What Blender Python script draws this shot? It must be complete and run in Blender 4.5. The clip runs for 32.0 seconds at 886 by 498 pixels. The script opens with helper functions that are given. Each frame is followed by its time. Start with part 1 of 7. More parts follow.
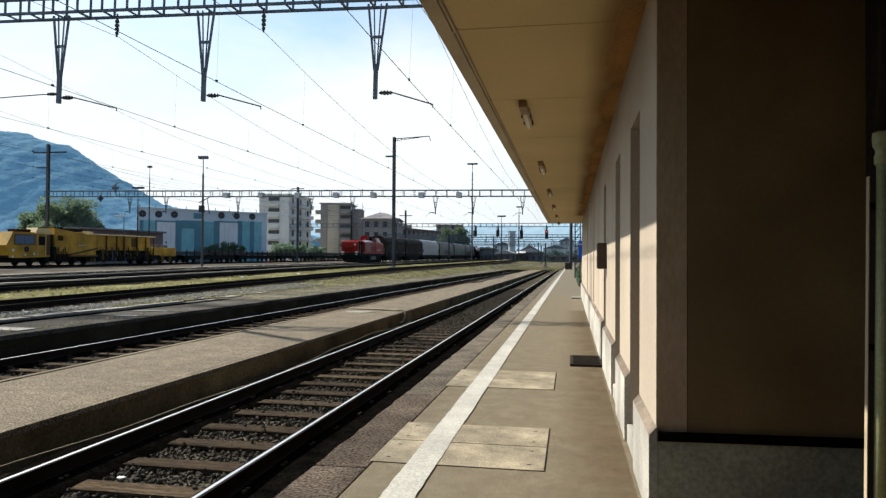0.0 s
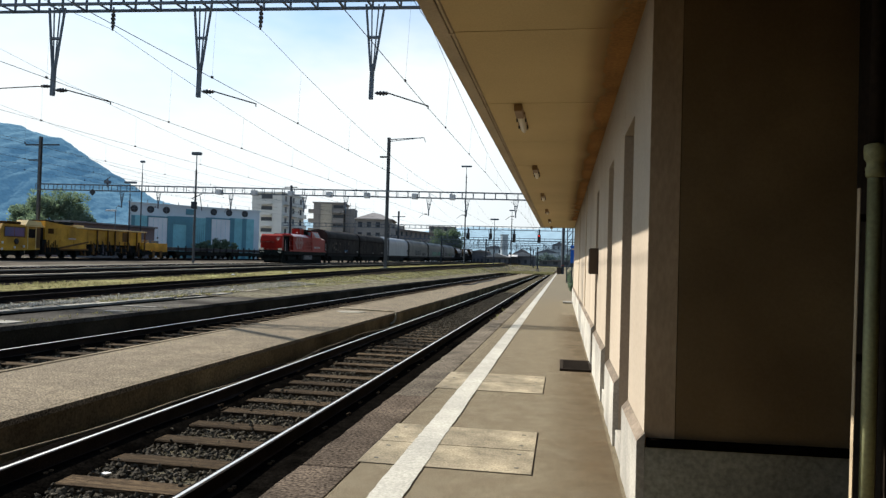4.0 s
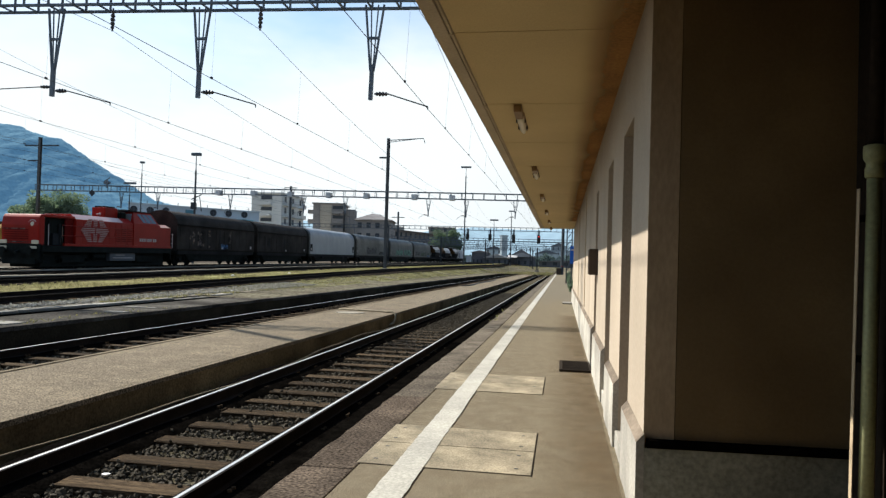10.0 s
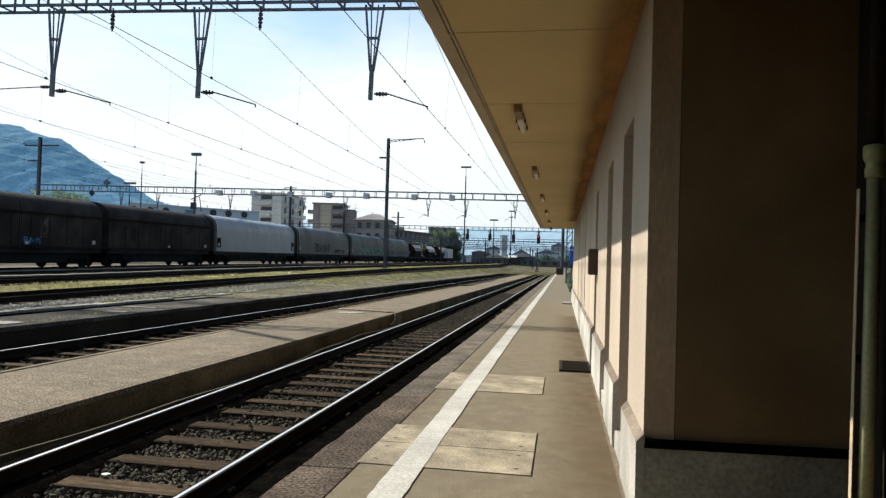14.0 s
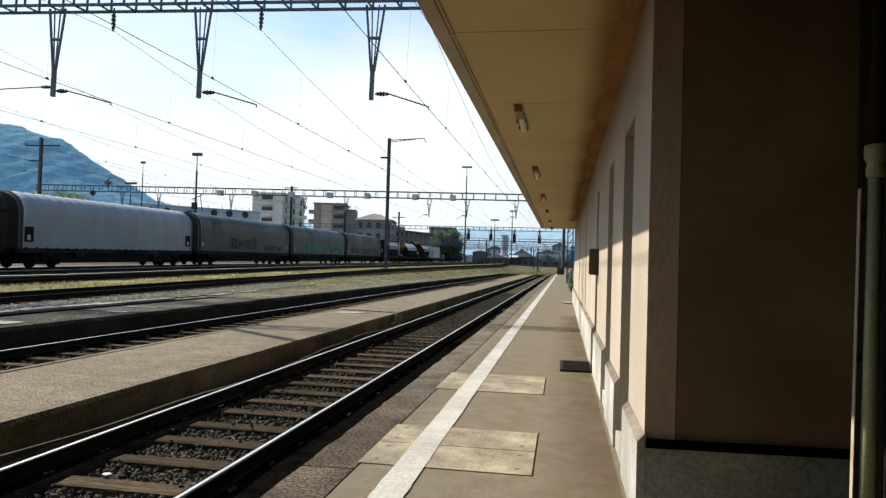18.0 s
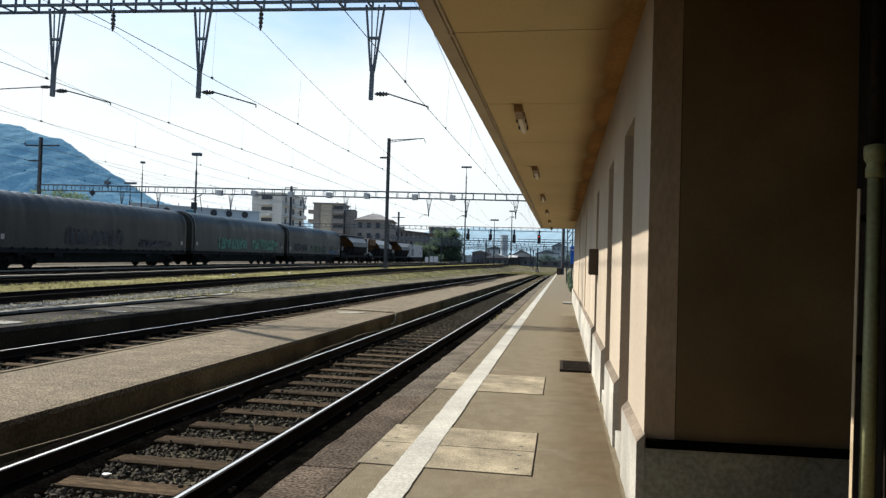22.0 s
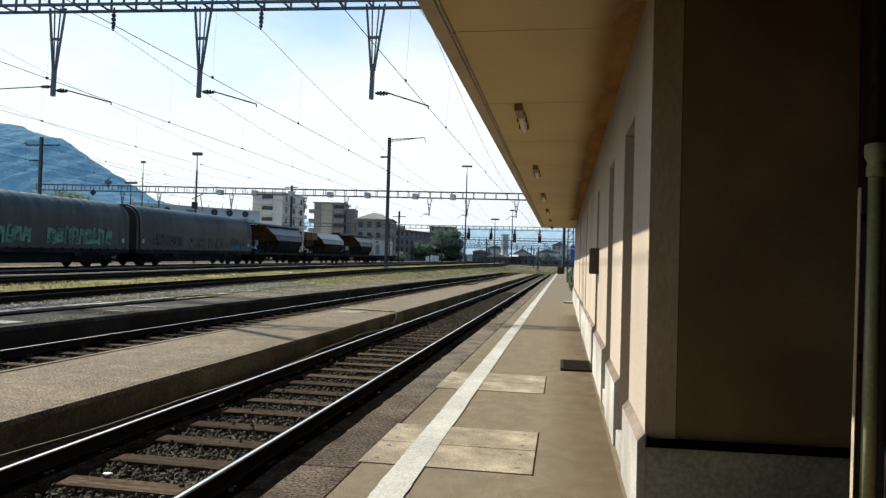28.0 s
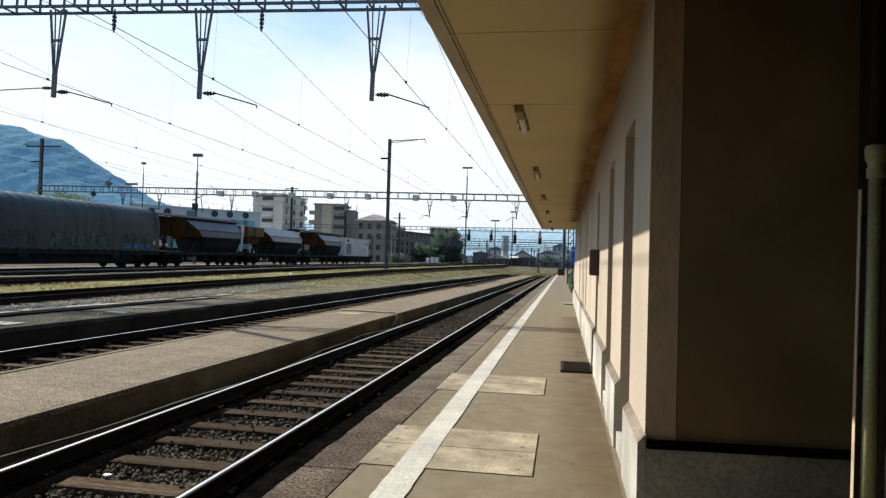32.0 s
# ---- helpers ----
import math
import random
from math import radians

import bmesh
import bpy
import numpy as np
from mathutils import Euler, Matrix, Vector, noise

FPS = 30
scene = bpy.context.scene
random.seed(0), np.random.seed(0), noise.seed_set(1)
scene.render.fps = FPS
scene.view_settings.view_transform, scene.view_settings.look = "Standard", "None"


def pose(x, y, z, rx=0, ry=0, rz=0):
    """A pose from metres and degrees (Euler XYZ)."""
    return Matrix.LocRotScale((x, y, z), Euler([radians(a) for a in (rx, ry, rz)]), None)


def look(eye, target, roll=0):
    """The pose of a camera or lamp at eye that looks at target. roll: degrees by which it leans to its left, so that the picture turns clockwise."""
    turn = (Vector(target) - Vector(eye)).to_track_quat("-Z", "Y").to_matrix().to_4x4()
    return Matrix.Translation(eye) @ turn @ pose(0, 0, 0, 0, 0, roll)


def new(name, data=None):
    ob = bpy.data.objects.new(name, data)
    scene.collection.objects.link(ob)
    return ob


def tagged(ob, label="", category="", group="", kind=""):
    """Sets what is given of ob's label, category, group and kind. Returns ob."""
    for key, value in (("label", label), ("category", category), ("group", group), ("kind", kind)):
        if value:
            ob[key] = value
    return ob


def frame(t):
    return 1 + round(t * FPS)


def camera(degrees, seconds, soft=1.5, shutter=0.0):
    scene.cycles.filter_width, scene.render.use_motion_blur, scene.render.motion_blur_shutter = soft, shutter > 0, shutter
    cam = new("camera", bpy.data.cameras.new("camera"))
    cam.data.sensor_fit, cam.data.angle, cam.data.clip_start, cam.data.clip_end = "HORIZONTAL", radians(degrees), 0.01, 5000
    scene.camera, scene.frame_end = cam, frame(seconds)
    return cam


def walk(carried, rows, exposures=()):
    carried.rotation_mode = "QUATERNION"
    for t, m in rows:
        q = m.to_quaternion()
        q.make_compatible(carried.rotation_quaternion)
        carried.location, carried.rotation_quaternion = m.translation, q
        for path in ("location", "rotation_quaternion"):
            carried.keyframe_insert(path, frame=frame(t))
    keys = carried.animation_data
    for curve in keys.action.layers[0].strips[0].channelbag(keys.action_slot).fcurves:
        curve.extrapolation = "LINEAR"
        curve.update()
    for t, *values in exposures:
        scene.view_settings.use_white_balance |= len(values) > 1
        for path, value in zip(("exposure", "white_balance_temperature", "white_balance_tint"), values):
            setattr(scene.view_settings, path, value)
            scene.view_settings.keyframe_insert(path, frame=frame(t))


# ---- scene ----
cam = camera(64.2, 32.0, soft=1.35)
EYE = (0.0, 0.0, 1.27)
CAMERA_TURNS = (
    (0.0, 90.964, -0.381, 10.229), (0.5, 90.951, -0.534, 10.21), (0.8, 90.985, -0.68, 10.14),
    (0.9, 91.09, -1.40, 9.79), (1.0, 91.112, -1.492, 9.732), (1.5, 91.143, -1.556, 9.698),
    (2.0, 91.117, -1.649, 9.522), (2.5, 91.117, -1.649, 9.522), (3.0, 91.103, -1.61, 9.588),
    (3.5, 91.11, -1.654, 9.588), (5.5, 91.178, -1.665, 9.58), (6.5, 91.186, -1.661, 9.582),
    (9.5, 91.186, -1.661, 9.575), (10.5, 91.19, -1.661, 9.525), (11.5, 91.186, -1.661, 9.582),
    (13.5, 91.186, -1.661, 9.582), (14.3, 91.189, -1.655, 9.525), (16.5, 91.186, -1.661, 9.582),
    (17.7, 91.18, -1.64, 9.62), (18.7, 91.186, -1.661, 9.582), (20.0, 91.183, -1.655, 9.64),
    (22.0, 91.186, -1.661, 9.582), (23.0, 91.21, -1.62, 9.65), (24.0, 91.183, -1.66, 9.645),
    (24.5, 91.214, -1.61, 9.73), (25.0, 91.236, -1.629, 9.714), (25.5, 91.28, -1.62, 9.69),
    (27.5, 91.11, -1.623, 9.60), (28.0, 91.125, -1.60, 9.63), (28.5, 91.193, -1.655, 9.585),
    (29.0, 91.195, -1.60, 9.66), (29.5, 91.186, -1.661, 9.585), (30.0, 91.19, -1.661, 9.582),
    (30.5, 91.255, -1.69, 9.56), (31.0, 91.252, -1.668, 9.64), (31.5, 91.243, -1.67, 9.59),
    (32.0, 91.24, -1.637, 9.651),
)
walk(cam, [(t, pose(*EYE, rx, ry, rz)) for t, rx, ry, rz in CAMERA_TURNS])

# ---- light ----
SUN_TOWARD = Vector((-1.0, 0.39, 1.0)).normalized()
world = bpy.data.worlds.new("sky")
scene.world = world
world.use_nodes = True
wn, wl = world.node_tree.nodes, world.node_tree.links
wn.clear()
w_out = wn.new("ShaderNodeOutputWorld")
w_bg = wn.new("ShaderNodeBackground")
w_bg.inputs["Strength"].default_value = 0.058
w_sky = wn.new("ShaderNodeTexSky")
w_sky.sky_type = "NISHITA"
w_sky.sun_disc = False
w_sky.sun_elevation = math.asin(SUN_TOWARD.z)
w_sky.sun_rotation = math.atan2(SUN_TOWARD.x, SUN_TOWARD.y)
w_sky.air_density, w_sky.dust_density, w_sky.ozone_density = 1.0, 1.2, 1.5
w_geo = wn.new("ShaderNodeTexCoord")
w_map = wn.new("ShaderNodeMapping")
w_map.inputs["Scale"].default_value = (1.0, 1.0, 2.6)
w_noise = wn.new("ShaderNodeTexNoise")
w_noise.inputs["Scale"].default_value = 1.3
w_noise.inputs["Detail"].default_value = 6.0
w_noise.inputs["Roughness"].default_value = 0.55
w_ramp = wn.new("ShaderNodeValToRGB")
w_ramp.color_ramp.elements[0].position, w_ramp.color_ramp.elements[1].position = 0.34, 0.56
w_ramp.color_ramp.elements[0].color = (0.12, 0.12, 0.12, 1)
w_ramp.color_ramp.elements[1].color = (1, 1, 1, 1)
# thin bright cloud, brightest towards the sun
w_dot = wn.new("ShaderNodeVectorMath")
w_dot.operation = "DOT_PRODUCT"
w_dot.inputs[1].default_value = SUN_TOWARD
w_near = wn.new("ShaderNodeMapRange")
w_near.inputs["From Min"].default_value, w_near.inputs["From Max"].default_value = -0.35, 0.45
w_near.inputs["To Min"].default_value, w_near.inputs["To Max"].default_value = 0.22, 1.0
w_cloud = wn.new("ShaderNodeMixRGB")
w_cloud.blend_type = "MULTIPLY"
w_cloud.inputs["Fac"].default_value = 1.0
w_cloud.inputs["Color1"].default_value = (9.2, 9.9, 10.15, 1)
w_mix = wn.new("ShaderNodeMixRGB")
wl.new(w_geo.outputs["Generated"], w_dot.inputs[0])
wl.new(w_dot.outputs["Value"], w_near.inputs["Value"])
wl.new(w_near.outputs["Result"], w_cloud.inputs["Color2"])
wl.new(w_cloud.outputs["Color"], w_mix.inputs["Color2"])
wl.new(w_geo.outputs["Generated"], w_map.inputs["Vector"])
wl.new(w_map.outputs["Vector"], w_noise.inputs["Vector"])
w_sep = wn.new("ShaderNodeSeparateXYZ")
w_low = wn.new("ShaderNodeMapRange")
w_low.inputs["From Min"].default_value, w_low.inputs["From Max"].default_value = 0.10, 0.42
w_low.inputs["To Min"].default_value, w_low.inputs["To Max"].default_value = 0.24, -0.255
w_add = wn.new("ShaderNodeMath")
wl.new(w_geo.outputs["Generated"], w_sep.inputs["Vector"])
wl.new(w_sep.outputs["Z"], w_low.inputs["Value"])
wl.new(w_noise.outputs["Fac"], w_add.inputs[0])
wl.new(w_low.outputs["Result"], w_add.inputs[1])
wl.new(w_add.outputs["Value"], w_ramp.inputs["Fac"])
wl.new(w_ramp.outputs["Color"], w_mix.inputs["Fac"])
w_blue = wn.new("ShaderNodeMixRGB")
w_blue.blend_type = "MULTIPLY"
w_blue.inputs["Fac"].default_value = 1.0
w_blue.inputs["Color2"].default_value = (1.35, 1.65, 1.75, 1)
wl.new(w_sky.outputs["Color"], w_blue.inputs["Color1"])
wl.new(w_blue.outputs["Color"], w_mix.inputs["Color1"])
wl.new(w_mix.outputs["Color"], w_bg.inputs["Color"])
wl.new(w_bg.outputs["Background"], w_out.inputs["Surface"])
sun = new("sun", bpy.data.lights.new("sun", "SUN"))
sun.data.energy, sun.data.angle, sun.data.color = 5.0, radians(0.6), (1.0, 0.94, 0.85)
sun.matrix_world = look((0, 0, 0), tuple(-SUN_TOWARD))
scene.view_settings.exposure = 0.9


# ---- materials ----
def hexa(c):
    return (c[0], c[1], c[2], 1.0)


def material(name, base, rough=0.8, metal=0.0, var=0.25, scale=3.0, fine=60.0, bump=0.2, tint=None, spec=0.22, island=False, obj_var=0.0, stretch=(1, 1, 1), stain=0.0, bump_dist=0.01, grain=None, warm=1.0):
    """A surface with broad stains, fine grain and relief at real size."""
    m = bpy.data.materials.new(name)
    m.use_nodes = True
    n, l = m.node_tree.nodes, m.node_tree.links
    b = n["Principled BSDF"]
    b.inputs["Roughness"].default_value = rough
    b.inputs["Metallic"].default_value = metal
    b.inputs["Specular IOR Level"].default_value = spec
    geo = n.new("ShaderNodeNewGeometry")
    mp = n.new("ShaderNodeMapping")
    mp.inputs["Scale"].default_value = stretch
    tc = n.new("ShaderNodeTexCoord")
    l.new(tc.outputs["Object"], mp.inputs["Vector"])
    n1 = n.new("ShaderNodeTexNoise")
    n1.inputs["Scale"].default_value, n1.inputs["Detail"].default_value = scale, 5.0
    n2 = n.new("ShaderNodeTexNoise")
    n2.inputs["Scale"].default_value, n2.inputs["Detail"].default_value = fine, 3.0
    l.new(mp.outputs["Vector"], n1.inputs["Vector"])
    l.new(mp.outputs["Vector"], n2.inputs["Vector"])
    dark = tuple(c * (1 - var) for c in base)
    lite = tuple(min(1.0, c * (1 + var)) for c in (tint or base))
    r1 = n.new("ShaderNodeValToRGB")
    r1.color_ramp.elements[0].position, r1.color_ramp.elements[1].position = 0.30, 0.70
    r1.color_ramp.elements[0].color, r1.color_ramp.elements[1].color = hexa(dark), hexa(lite)
    l.new(n1.outputs["Fac"], r1.inputs["Fac"])
    mx = n.new("ShaderNodeMixRGB")
    mx.blend_type = "OVERLAY"
    mx.inputs["Fac"].default_value = min(1.0, grain if grain is not None else var * 0.9)
    gr = n.new("ShaderNodeMapRange")
    gr.inputs["From Min"].default_value, gr.inputs["From Max"].default_value = 0.32, 0.68
    l.new(n2.outputs["Fac"], gr.inputs["Value"])
    l.new(r1.outputs["Color"], mx.inputs["Color1"])
    l.new(gr.outputs["Result"], mx.inputs["Color2"])
    col = mx.outputs["Color"]
    if stain:
        n3 = n.new("ShaderNodeTexNoise")
        n3.inputs["Scale"].default_value, n3.inputs["Detail"].default_value = scale * 0.31, 8.0
        l.new(mp.outputs["Vector"], n3.inputs["Vector"])
        r3 = n.new("ShaderNodeValToRGB")
        r3.color_ramp.elements[0].position, r3.color_ramp.elements[1].position = 0.42, 0.60
        r3.color_ramp.elements[0].color = (1 - stain, 1 - stain * warm, 1 - stain * (2 * warm - 1) * 0.97, 1)
        r3.color_ramp.elements[1].color = (1, 1, 1, 1)
        l.new(n3.outputs["Fac"], r3.inputs["Fac"])
        m3 = n.new("ShaderNodeMixRGB")
        m3.blend_type = "MULTIPLY"
        m3.inputs["Fac"].default_value = 1.0
        l.new(col, m3.inputs["Color1"])
        l.new(r3.outputs["Color"], m3.inputs["Color2"])
        col = m3.outputs["Color"]
    if island or obj_var:
        hv = n.new("ShaderNodeHueSaturation")
        mr = n.new("ShaderNodeMapRange")
        k = obj_var or 0.35
        mr.inputs["To Min"].default_value, mr.inputs["To Max"].default_value = 1 - k, 1 + k
        if island:
            l.new(geo.outputs["Random Per Island"], mr.inputs["Value"])
        else:
            oi = n.new("ShaderNodeObjectInfo")
            l.new(oi.outputs["Random"], mr.inputs["Value"])
        l.new(mr.outputs["Result"], hv.inputs["Value"])
        l.new(col, hv.inputs["Color"])
        col = hv.outputs["Color"]
    l.new(col, b.inputs["Base Color"])
    if bump:
        bp = n.new("ShaderNodeBump")
        bp.inputs["Strength"].default_value, bp.inputs["Distance"].default_value = bump, bump_dist
        l.new(n2.outputs["Fac"], bp.inputs["Height"])
        l.new(bp.outputs["Normal"], b.inputs["Normal"])
    return m


def glow(name, base, power):
    m = bpy.data.materials.new(name)
    m.use_nodes = True
    b = m.node_tree.nodes["Principled BSDF"]
    b.inputs["Base Color"].default_value = hexa(base)
    b.inputs["Emission Color"].default_value = hexa(base)
    b.inputs["Emission Strength"].default_value = power
    return m


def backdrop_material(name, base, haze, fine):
    """A far surface with bright summer haze put in as an even glow."""
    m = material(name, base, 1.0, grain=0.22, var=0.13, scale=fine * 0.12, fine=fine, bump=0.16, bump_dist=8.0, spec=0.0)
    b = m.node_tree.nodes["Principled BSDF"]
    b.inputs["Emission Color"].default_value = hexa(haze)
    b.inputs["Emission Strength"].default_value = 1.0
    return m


def leaf_material(name, base, through_colour):
    """Leaves that let some of the sun through."""
    m = material(name, base, 0.6, var=0.2, scale=0.6, fine=6, bump=0.0, island=True, spec=0.0)
    n, l = m.node_tree.nodes, m.node_tree.links
    tr = n.new("ShaderNodeBsdfTranslucent")
    tr.inputs["Color"].default_value = hexa(through_colour)
    mx = n.new("ShaderNodeMixShader")
    mx.inputs["Fac"].default_value = 0.45
    l.new(n["Principled BSDF"].outputs["BSDF"], mx.inputs[1])
    l.new(tr.outputs["BSDF"], mx.inputs[2])
    l.new(mx.outputs["Shader"], n["Material Output"].inputs["Surface"])
    return m


def glassy(name, base, rough=0.08, spec=0.8):
    m = bpy.data.materials.new(name)
    m.use_nodes = True
    b = m.node_tree.nodes["Principled BSDF"]
    b.inputs["Base Color"].default_value = hexa(base)
    b.inputs["Roughness"].default_value = rough
    b.inputs["Specular IOR Level"].default_value = spec
    return m


M_ASPHALT = material("worn_asphalt", (0.135, 0.113, 0.076), 0.92, spec=0.12, var=0.12, scale=16.0, fine=150, bump=0.45, stain=0.12, bump_dist=0.005, grain=0.8, warm=1.18)
M_ISLAND = material("dusty_asphalt", (0.142, 0.115, 0.078), 0.92, spec=0.1, var=0.15, scale=5.0, fine=55, bump=0.55, stain=0.17, bump_dist=0.005, grain=0.85)
M_OLDGREY = material("old_grey_asphalt", (0.085, 0.080, 0.070), 0.95, spec=0.0, var=0.4, scale=1.0, fine=30, bump=0.5, stain=0.45, grain=0.5)
M_EDGE = material("edge_stone", (0.081, 0.064, 0.049), 0.9, spec=0.02, var=0.3, scale=3.0, fine=48, bump=0.9, stain=0.3, bump_dist=0.008, grain=0.75)
M_EDGEGREY = material("dusty_edge_stone", (0.118, 0.101, 0.079), 0.9, spec=0.02, var=0.3, scale=3.0, fine=48, bump=0.8, stain=0.3, bump_dist=0.006, grain=0.7, obj_var=0.12)
M_ISLWALL = material("brown_stained_concrete", (0.165, 0.123, 0.065), 0.95, spec=0.0, var=0.35, scale=1.2, fine=40, bump=0.5, stain=0.45)
M_KERB = material("weathered_pale_concrete", (0.27, 0.26, 0.225), 0.9, var=0.2, scale=1.0, fine=30, bump=0.3, stain=0.35, spec=0.1)
M_KERBTAN = material("tan_kerb_concrete", (0.19, 0.155, 0.105), 0.92, spec=0.05, var=0.2, scale=1.5, fine=40, bump=0.3, stain=0.3)
M_CONCRETE = material("rough_concrete", (0.042, 0.036, 0.025), 0.95, spec=0.0, var=0.3, scale=1.2, fine=40, bump=0.5, stain=0.4)
M_WHITE = material("road_white", (0.355, 0.345, 0.300), 0.85, var=0.10, scale=3.0, fine=60, bump=0.3, stain=0.16, grain=0.2, spec=0.2)
M_PLATE = material("cover_concrete", (0.268, 0.230, 0.160), 0.9, var=0.22, scale=6.0, fine=90, bump=0.35, stain=0.36, grain=0.28, spec=0.1)
M_BALLAST = material("ballast_bed", (0.076, 0.068, 0.047), 0.95, var=0.45, scale=4.0, fine=28, bump=1.0, bump_dist=0.04, stain=0.3, spec=0.0)
# near-black base; in the kerb gap and plinth strip it paints shadow
M_NEARBLACK = material("near_black_fill", (0.0032, 0.0028, 0.0024), 1.0, var=0.5, scale=5.0, fine=34, bump=0.6, bump_dist=0.02, spec=0.0)
M_STONE = material("ballast_stone", (0.054, 0.047, 0.035), 0.9, var=0.3, scale=9.0, fine=50, bump=0.3, island=True, spec=0.05)
M_STONEOBJ = material("ballast_stone_single", (0.056, 0.049, 0.038), 0.9, var=0.3, scale=9.0, fine=50, bump=0.3, obj_var=0.35, spec=0.05)
M_STONEPALE = material("pale_stone", (0.31, 0.295, 0.25), 0.9, var=0.3, scale=9.0, fine=50, bump=0.3, island=True, spec=0.0)
M_SLEEPER = material("weathered_timber", (0.054, 0.038, 0.0228), 0.95, spec=0.05, var=0.6, scale=3.5, fine=36, bump=1.0, stretch=(0.35, 6, 3), obj_var=0.4, grain=0.8)
M_RAILTOP = material("polished_steel", (0.86, 0.79, 0.69), 0.36, metal=1.0, var=0.08, scale=2.0, fine=40, bump=0.05)
M_RAILSIDE = material("rusty_steel", (0.012, 0.009, 0.0075), 0.8, spec=0.05, var=0.35, scale=4.0, fine=60, bump=0.3)
M_GRASS = material("dry_grass_ground", (0.192, 0.158, 0.086), 0.95, var=0.40, scale=0.55, fine=7, bump=0.8, bump_dist=0.04, tint=(0.160, 0.156, 0.072), spec=0.0, stain=0.3, grain=0.7)
M_FARDUST = material("pale_dusty_ground", (0.112, 0.098, 0.076), 0.95, var=0.36, scale=0.6, fine=9, bump=0.5, bump_dist=0.03, stain=0.15, spec=0.0, grain=0.8, tint=(0.112, 0.104, 0.074))
M_YARDBED = material("yard_ballast", (0.027, 0.023, 0.019), 0.95, var=0.45, scale=3.0, fine=20, bump=1.0, bump_dist=0.04, stain=0.3, spec=0.0)
M_YARD = material("yard_gravel", (0.098, 0.086, 0.070), 0.95, var=0.4, scale=0.35, fine=8, bump=0.8, bump_dist=0.05, stain=0.35, spec=0.0)
M_PALE = material("pale_gravel", (0.24, 0.222, 0.18), 0.95, var=0.25, scale=0.7, fine=12, bump=0.6, bump_dist=0.03, stain=0.2, spec=0.0)
M_BANK = material("gravel_bank", (0.27, 0.25, 0.205), 0.95, var=0.55, scale=1.1, fine=13, bump=1.0, bump_dist=0.05, stain=0.35, grain=0.95, spec=0.0)
M_WEEDY = material("weedy_gravel", (0.136, 0.122, 0.082), 0.95, var=0.45, scale=0.8, fine=11, bump=0.9, bump_dist=0.04, stain=0.3, spec=0.0, grain=0.9, tint=(0.140, 0.136, 0.072))
M_DUST = material("dusty_gravel", (0.15, 0.138, 0.115), 0.95, var=0.3, scale=0.5, fine=9, bump=0.6, bump_dist=0.03, stain=0.3, spec=0.0)
# end wall: darker than the plaster, the shade of the recess in its colour
M_ENDWALL = material("shade_dark_render", (0.208, 0.150, 0.081), 0.95, spec=0.05, var=0.16, scale=1.6, fine=60, bump=0.1, stain=0.26, grain=0.05, warm=1.1)
# corner panel: a render paler than the wall beside it
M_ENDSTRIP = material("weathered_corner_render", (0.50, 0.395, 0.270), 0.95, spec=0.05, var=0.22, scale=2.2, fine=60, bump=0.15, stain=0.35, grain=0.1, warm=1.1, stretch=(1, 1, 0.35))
M_PLASTER = material("peach_plaster", (0.385, 0.322, 0.245), 0.9, spec=0.2, var=0.08, scale=1.6, fine=60, bump=0.2, stain=0.14, stretch=(1, 1, 0.6), grain=0.08)
M_ENDPLINTH = material("mossy_dark_plinth", (0.29, 0.29, 0.24), 0.95, var=0.25, scale=1.5, fine=40, bump=0.4, stain=0.4, spec=0.05)
M_PLINTH = material("plinth_render", (0.43, 0.405, 0.345), 0.9, var=0.16, scale=3.0, fine=50, bump=0.4, stain=0.42, grain=0.15)
M_PLINTHCAP = material("grimy_plinth_slope", (0.165, 0.135, 0.105), 0.95, spec=0.05, var=0.25, scale=4.0, fine=50, bump=0.3, stain=0.3)
M_SOFFIT = material("cream_soffit", (0.53, 0.398, 0.190), 0.75, var=0.07, scale=0.8, fine=90, bump=0.1, stain=0.07)
M_FASCIA = material("cream_fascia", (0.42, 0.335, 0.22), 0.75, var=0.10, scale=1.5, fine=60, bump=0.15, stain=0.1)
M_DARK = material("dark_metal", (0.03, 0.03, 0.03), 0.6, metal=0.3, var=0.3, scale=5, fine=60, bump=0.15)
# so dark that the added recess walls throw back hardly any light
M_DARKBROWN = material("plain_dark_brown", (0.022, 0.017, 0.013), 0.9, spec=0.05, var=0.25, scale=1.5, fine=30, bump=0.2)
M_BROWNBOX = material("brown_painted_metal", (0.045, 0.032, 0.022), 0.6, var=0.2, scale=4, fine=60, bump=0.1)
M_DOOR = material("brown_door_wood", (0.091, 0.059, 0.035), 0.7, var=0.25, scale=2, fine=30, bump=0.2, stretch=(1, 1, 0.2))
M_PIPE = material("greenish_painted_pipe", (0.27, 0.275, 0.145), 0.5, var=0.15, scale=4, fine=60, bump=0.1)
M_LAMPTRAY = material("brown_lamp_tray", (0.21, 0.125, 0.052), 0.5, var=0.1, scale=4, fine=60, bump=0.05)
M_LAMPWHITE = material("lamp_diffuser", (0.62, 0.56, 0.42), 0.35, var=0.05, scale=4, fine=40, bump=0.0)
M_STEEL = material("blue_grey_steel", (0.105, 0.132, 0.160), 0.6, metal=0.2, var=0.2, scale=1.5, fine=30, bump=0.1)
M_STEELDARK = material("dark_mast_steel", (0.060, 0.069, 0.078), 0.7, spec=0.05, metal=0.2, var=0.25, scale=1.2, fine=30, bump=0.1)
M_FITTING = material("pale_steel_fitting", (0.60, 0.62, 0.62), 0.6, var=0.1, scale=2, fine=20, bump=0.05)
